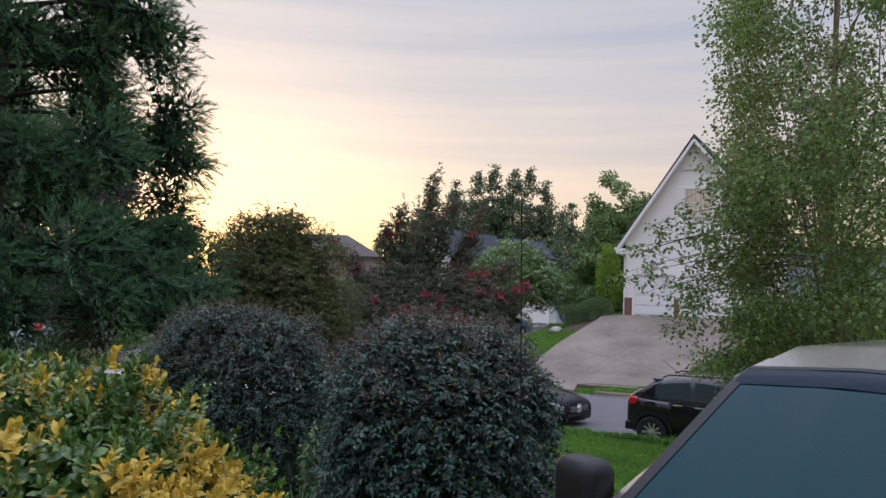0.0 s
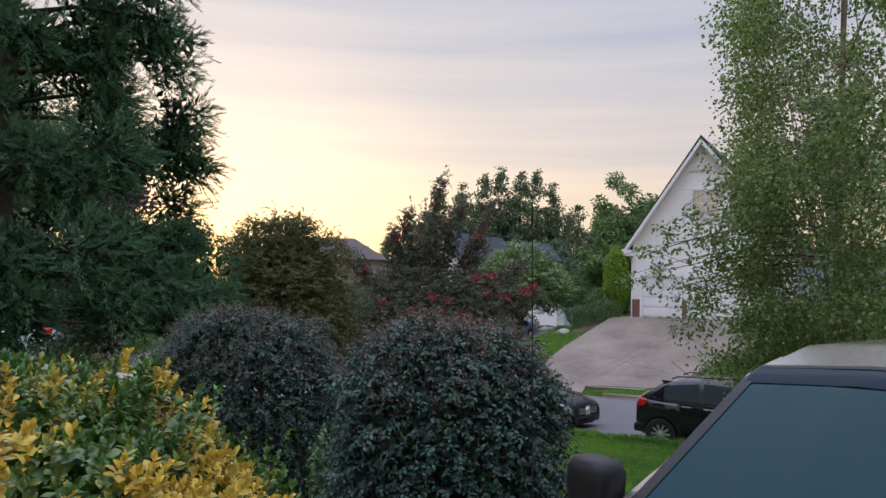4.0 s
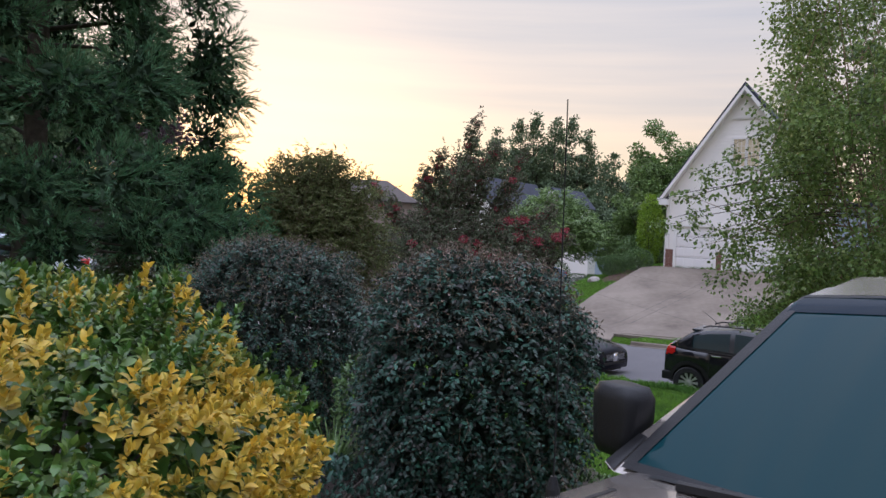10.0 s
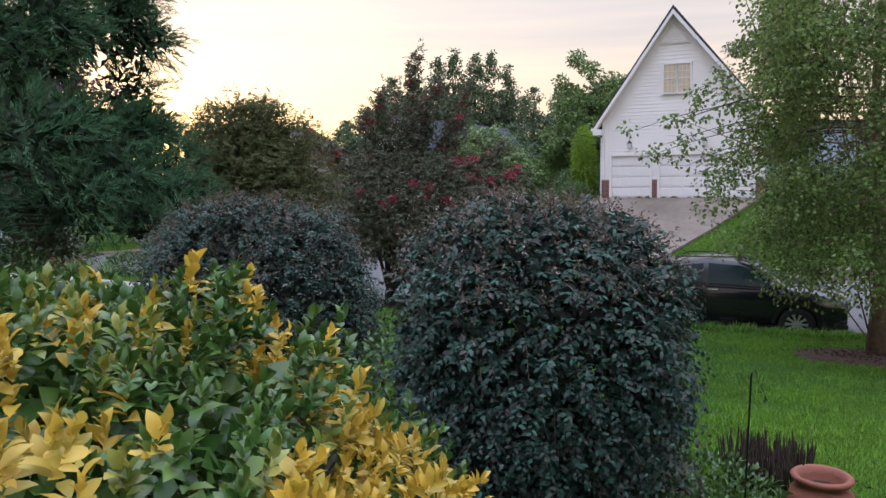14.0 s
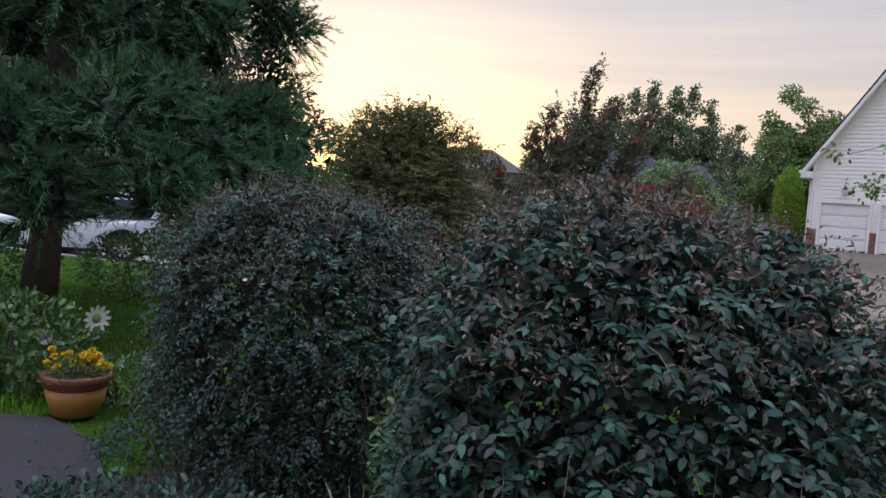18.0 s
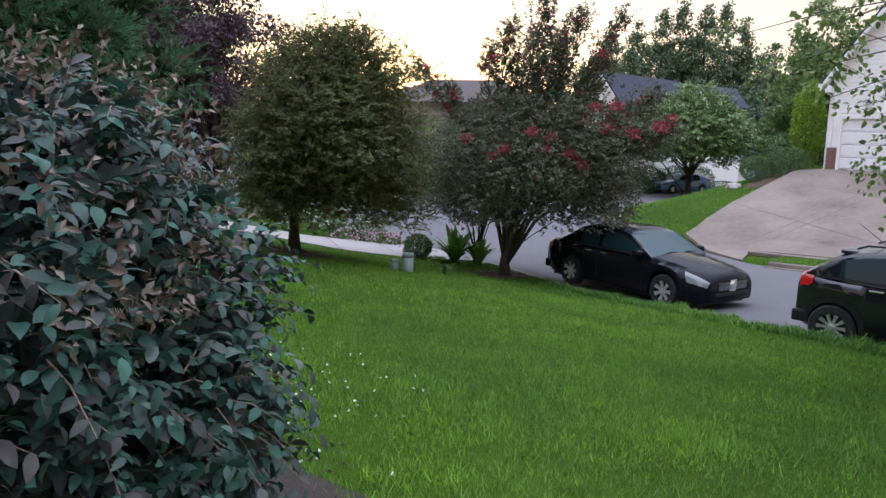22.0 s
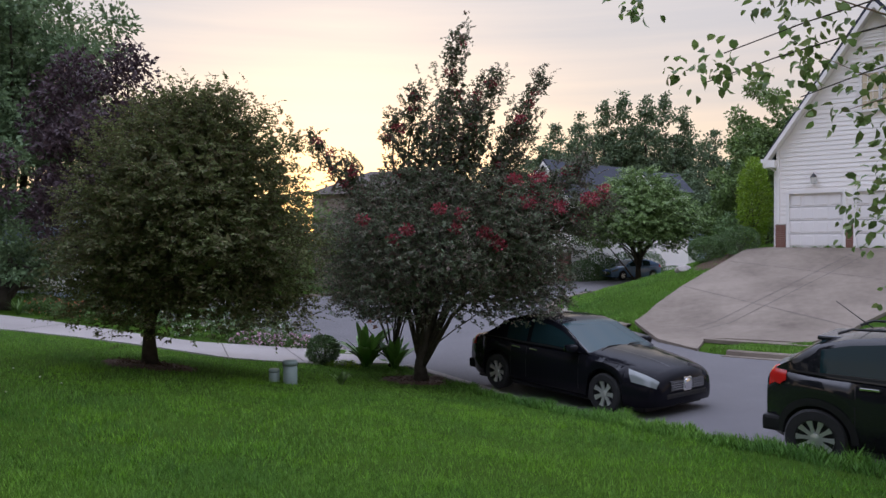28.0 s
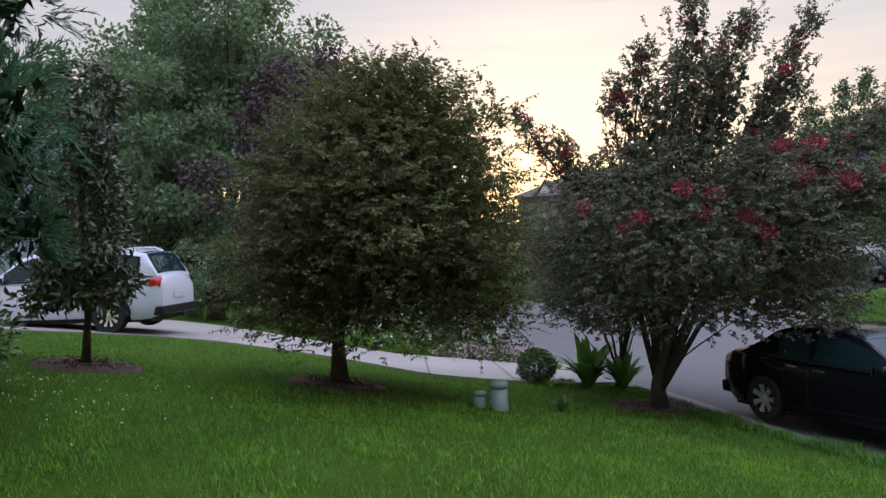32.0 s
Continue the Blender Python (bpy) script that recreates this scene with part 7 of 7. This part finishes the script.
for x, y, r, h in ((12.15, 37.35, .78, 1.15), (11.0, 38.0, .72, 1.05), (15.5, 66, 1.2, 1.1), (13.3, 66.5, 1.2, 1.0), (17.2, 65.2, 1.3, 1.1)):
    leafy_bush("clipped_shrub", "rounded clipped dark green shrub", x, y, (r, r), h, 7000, .055, M_BOX, lump=.04, power=2.4, inner=.82)
for k in range(6):
    leafy_bush("foundation_shrub", "dark shrub along the white house wall", 7.9 + .656 * k * 1.7, 59.2 + .755 * k * 1.7, (1.2, 1.2), 1.7 + .5 * (k % 2), 2200, .13, M_BOX)
leafy_bush("arborvitae", "bright yellow-green upright arborvitae beside the wall", 13.35, 39.3, (.70, .70), 3.9, 6500, .11, M_BRIGHT, lump=.12, power=2.0)
leafy_bush("foundation_shrub", "dark shrub at the house corner", 12.7, 39.9, (.9, .9), 1.8, 1800, .11, M_BOX)
bo = thing("boulder", "small pale boulder beside the shrubs", "rock", (10.0, 37.6, at_ground(10, 37.6)))
bm = bmesh.new()
bmesh.ops.create_icosphere(bm, subdivisions=2, radius=.3)
for v_ in bm.verts:
    v_.co = Vector((v_.co.x * 1.3, v_.co.y, v_.co.z * .8)) * (1 + .25 * noise.noise(v_.co * 4))
part("stone", bm, M_ROCK, bo)
# mailbox at the far kerb
mbz = at_ground(4.7, 34.2)
mbx = thing("mailbox", "white post mailbox at the lawn's edge", "mailbox", (4.85, 34.3, mbz))
part("post", box(-.06, -.06, -.1, .06, .06, 1.05, .01), M_TRIM, mbx)
part("brace", box(-.05, -.28, .72, .05, .28, .80, .01), M_TRIM, mbx)
part("box", prism([(-.12, .95), (.12, .95), (.12, 1.10), (.07, 1.18), (-.07, 1.18), (-.12, 1.10)], -.28, .28), M_TRIM, mbx)
# far tree line to the left, low over the roofs
for i, (x, y, h, w) in enumerate([(-22, 80, 6.0, 5), (-31, 78, 6.5, 6), (-14, 84, 5.5, 5), (-42, 74, 7, 7), (-54, 66, 8, 8), (-7, 88, 5.4, 5), (-62, 52, 9, 8), (-36, 56, 7, 5), (-46, 44, 9, 6), (-40, 30, 9, 6), (-34, 18, 9, 6)]):
    z0 = at_ground(x, y)
    cl = blob_clumps(70, (x, y, z0 + h * .5), (w, w * .8, h * .5), 1.0, RT, -1, .4, .2)
    tree("forest_tree", "far leafy tree behind the gardens", (x, y), [(x, y, z0), (x, y, z0 + h * .3), (x, y, z0 + h * .7)], .3, cl, 60, .42, M_PINE, M_BARK, 6, rng=RT, spread=.4, fill=.06)

# ---------------------------------------------------------------- grass
def grass(name, n, x0, x1, y0, y1, size, keep, label, mat=None):
    x = x0 + (x1 - x0) * RG.random(n)
    y = y0 + (y1 - y0) * RG.random(n)
    ok = keep(x, y)
    x, y = x[ok], y[ok]
    d = road_depth(x, y)
    ok = d < .10
    x, y = x[ok], y[ok]
    k = in_poly(DRIVE, x, y) | in_poly(np.vstack([E_NEAR, E_FAR[::-1]]), x, y) | in_poly(np.array([(-6.5, 5.4), (-3.9, 6.35), (-3.4, 6.6), (-2.75, 6.15), (-2.1, 5.2), (-1.6, 3.0), (-2.8, 2.4), (-3.5, 3.6), (-6.5, 3.4)]), x, y)
    for mx, my, mr in ((7.5, 9.6, 1.1), (-3.2, 17.35, .6), (-6.5, 15.95, .7), (-.2, 4.8, 2.0), (.9, 20.4, .6)):
        k |= np.hypot(x - mx, y - my) < mr * (.85 + .3 * RG.random(len(x)))
    x, y = x[~k], y[~k]
    z = lawn_z(x, y)
    m = len(x)
    patchy = np.array([noise.noise(Vector((a * .9, b * .9, 0))) + .9 * noise.noise(Vector((a * 5, b * 5, 3))) for a, b in zip(x, y)])
    h = size * (.55 + .6 * RG.random(m)) * (1 + .5 * patchy)
    a = RG.random(m) * 6.283
    lean = .25 + 1.0 * RG.random(m)
    w = size * .095
    dx, dy = np.cos(a), np.sin(a)
    p0 = np.c_[x - dy * w, y + dx * w, z - .01]
    p1 = np.c_[x + dy * w, y - dx * w, z - .01]
    p2 = np.c_[x + dx * h * lean, y + dy * h * lean, z + h]
    v = np.stack([p0, p1, p2], 1).reshape(-1, 3)
    f = np.arange(3 * m).reshape(-1, 3)
    return tagged(new(name, array_mesh(name, v, f, mat or M_BLADE)), label, "grass", kind="stuff")


grass("grass_near", 300000, -2.5, 9, 2.2, 12, .043, lambda x, y: np.hypot(x - 3.5, y - 7) < 6.8, "short mown green grass blades of the near lawn")
grass("grass_mid", 260000, -11, 9, 8, 22.5, .052, lambda x, y: y > 8, "short mown green grass blades of the lawn")
grass("grass_edge", 200000, 1.5, 12, 8, 20.5, .115, lambda x, y: road_depth(x, y) > -.55, "longer grass hanging over the kerb")
grass("grass_far", 90000, 3, 16, 23, 42, .09, lambda x, y: x > 3, "bright mown grass across the street")
grass("grass_tufts", 420000, -4, 9, 3.0, 17, .062, lambda x, y: np.array([noise.noise(Vector((a * 1.1 + 7, b * 1.1, 0))) + .7 * noise.noise(Vector((a * 3.7, b * 3.7, 5))) for a, b in zip(x, y)]) + .35 * RG.normal(size=len(x)) > .45, "brighter yellow-green tufts in the lawn", M_TUFT)
# clover heads
n = 260
x = np.r_[RG.normal(size=n // 2) * .7 - 0.2, RG.normal(size=n // 2) * 1.1 - 5.5]
y = np.r_[RG.normal(size=n // 2) * .8 + 7.6, RG.normal(size=n // 2) * .8 + 13.8]
c = np.repeat(np.c_[x, y, lawn_z(x, y) + .05 + .03 * RG.random(n)], 5, 0)
tagged(new("clover_flowers", leaf_mesh("clover_flowers", c, randdir(len(c), RG), randdir(len(c), RG), .016, .014, M_PETAL_W)), "small white clover heads in the lawn", "clover", kind="stuff")
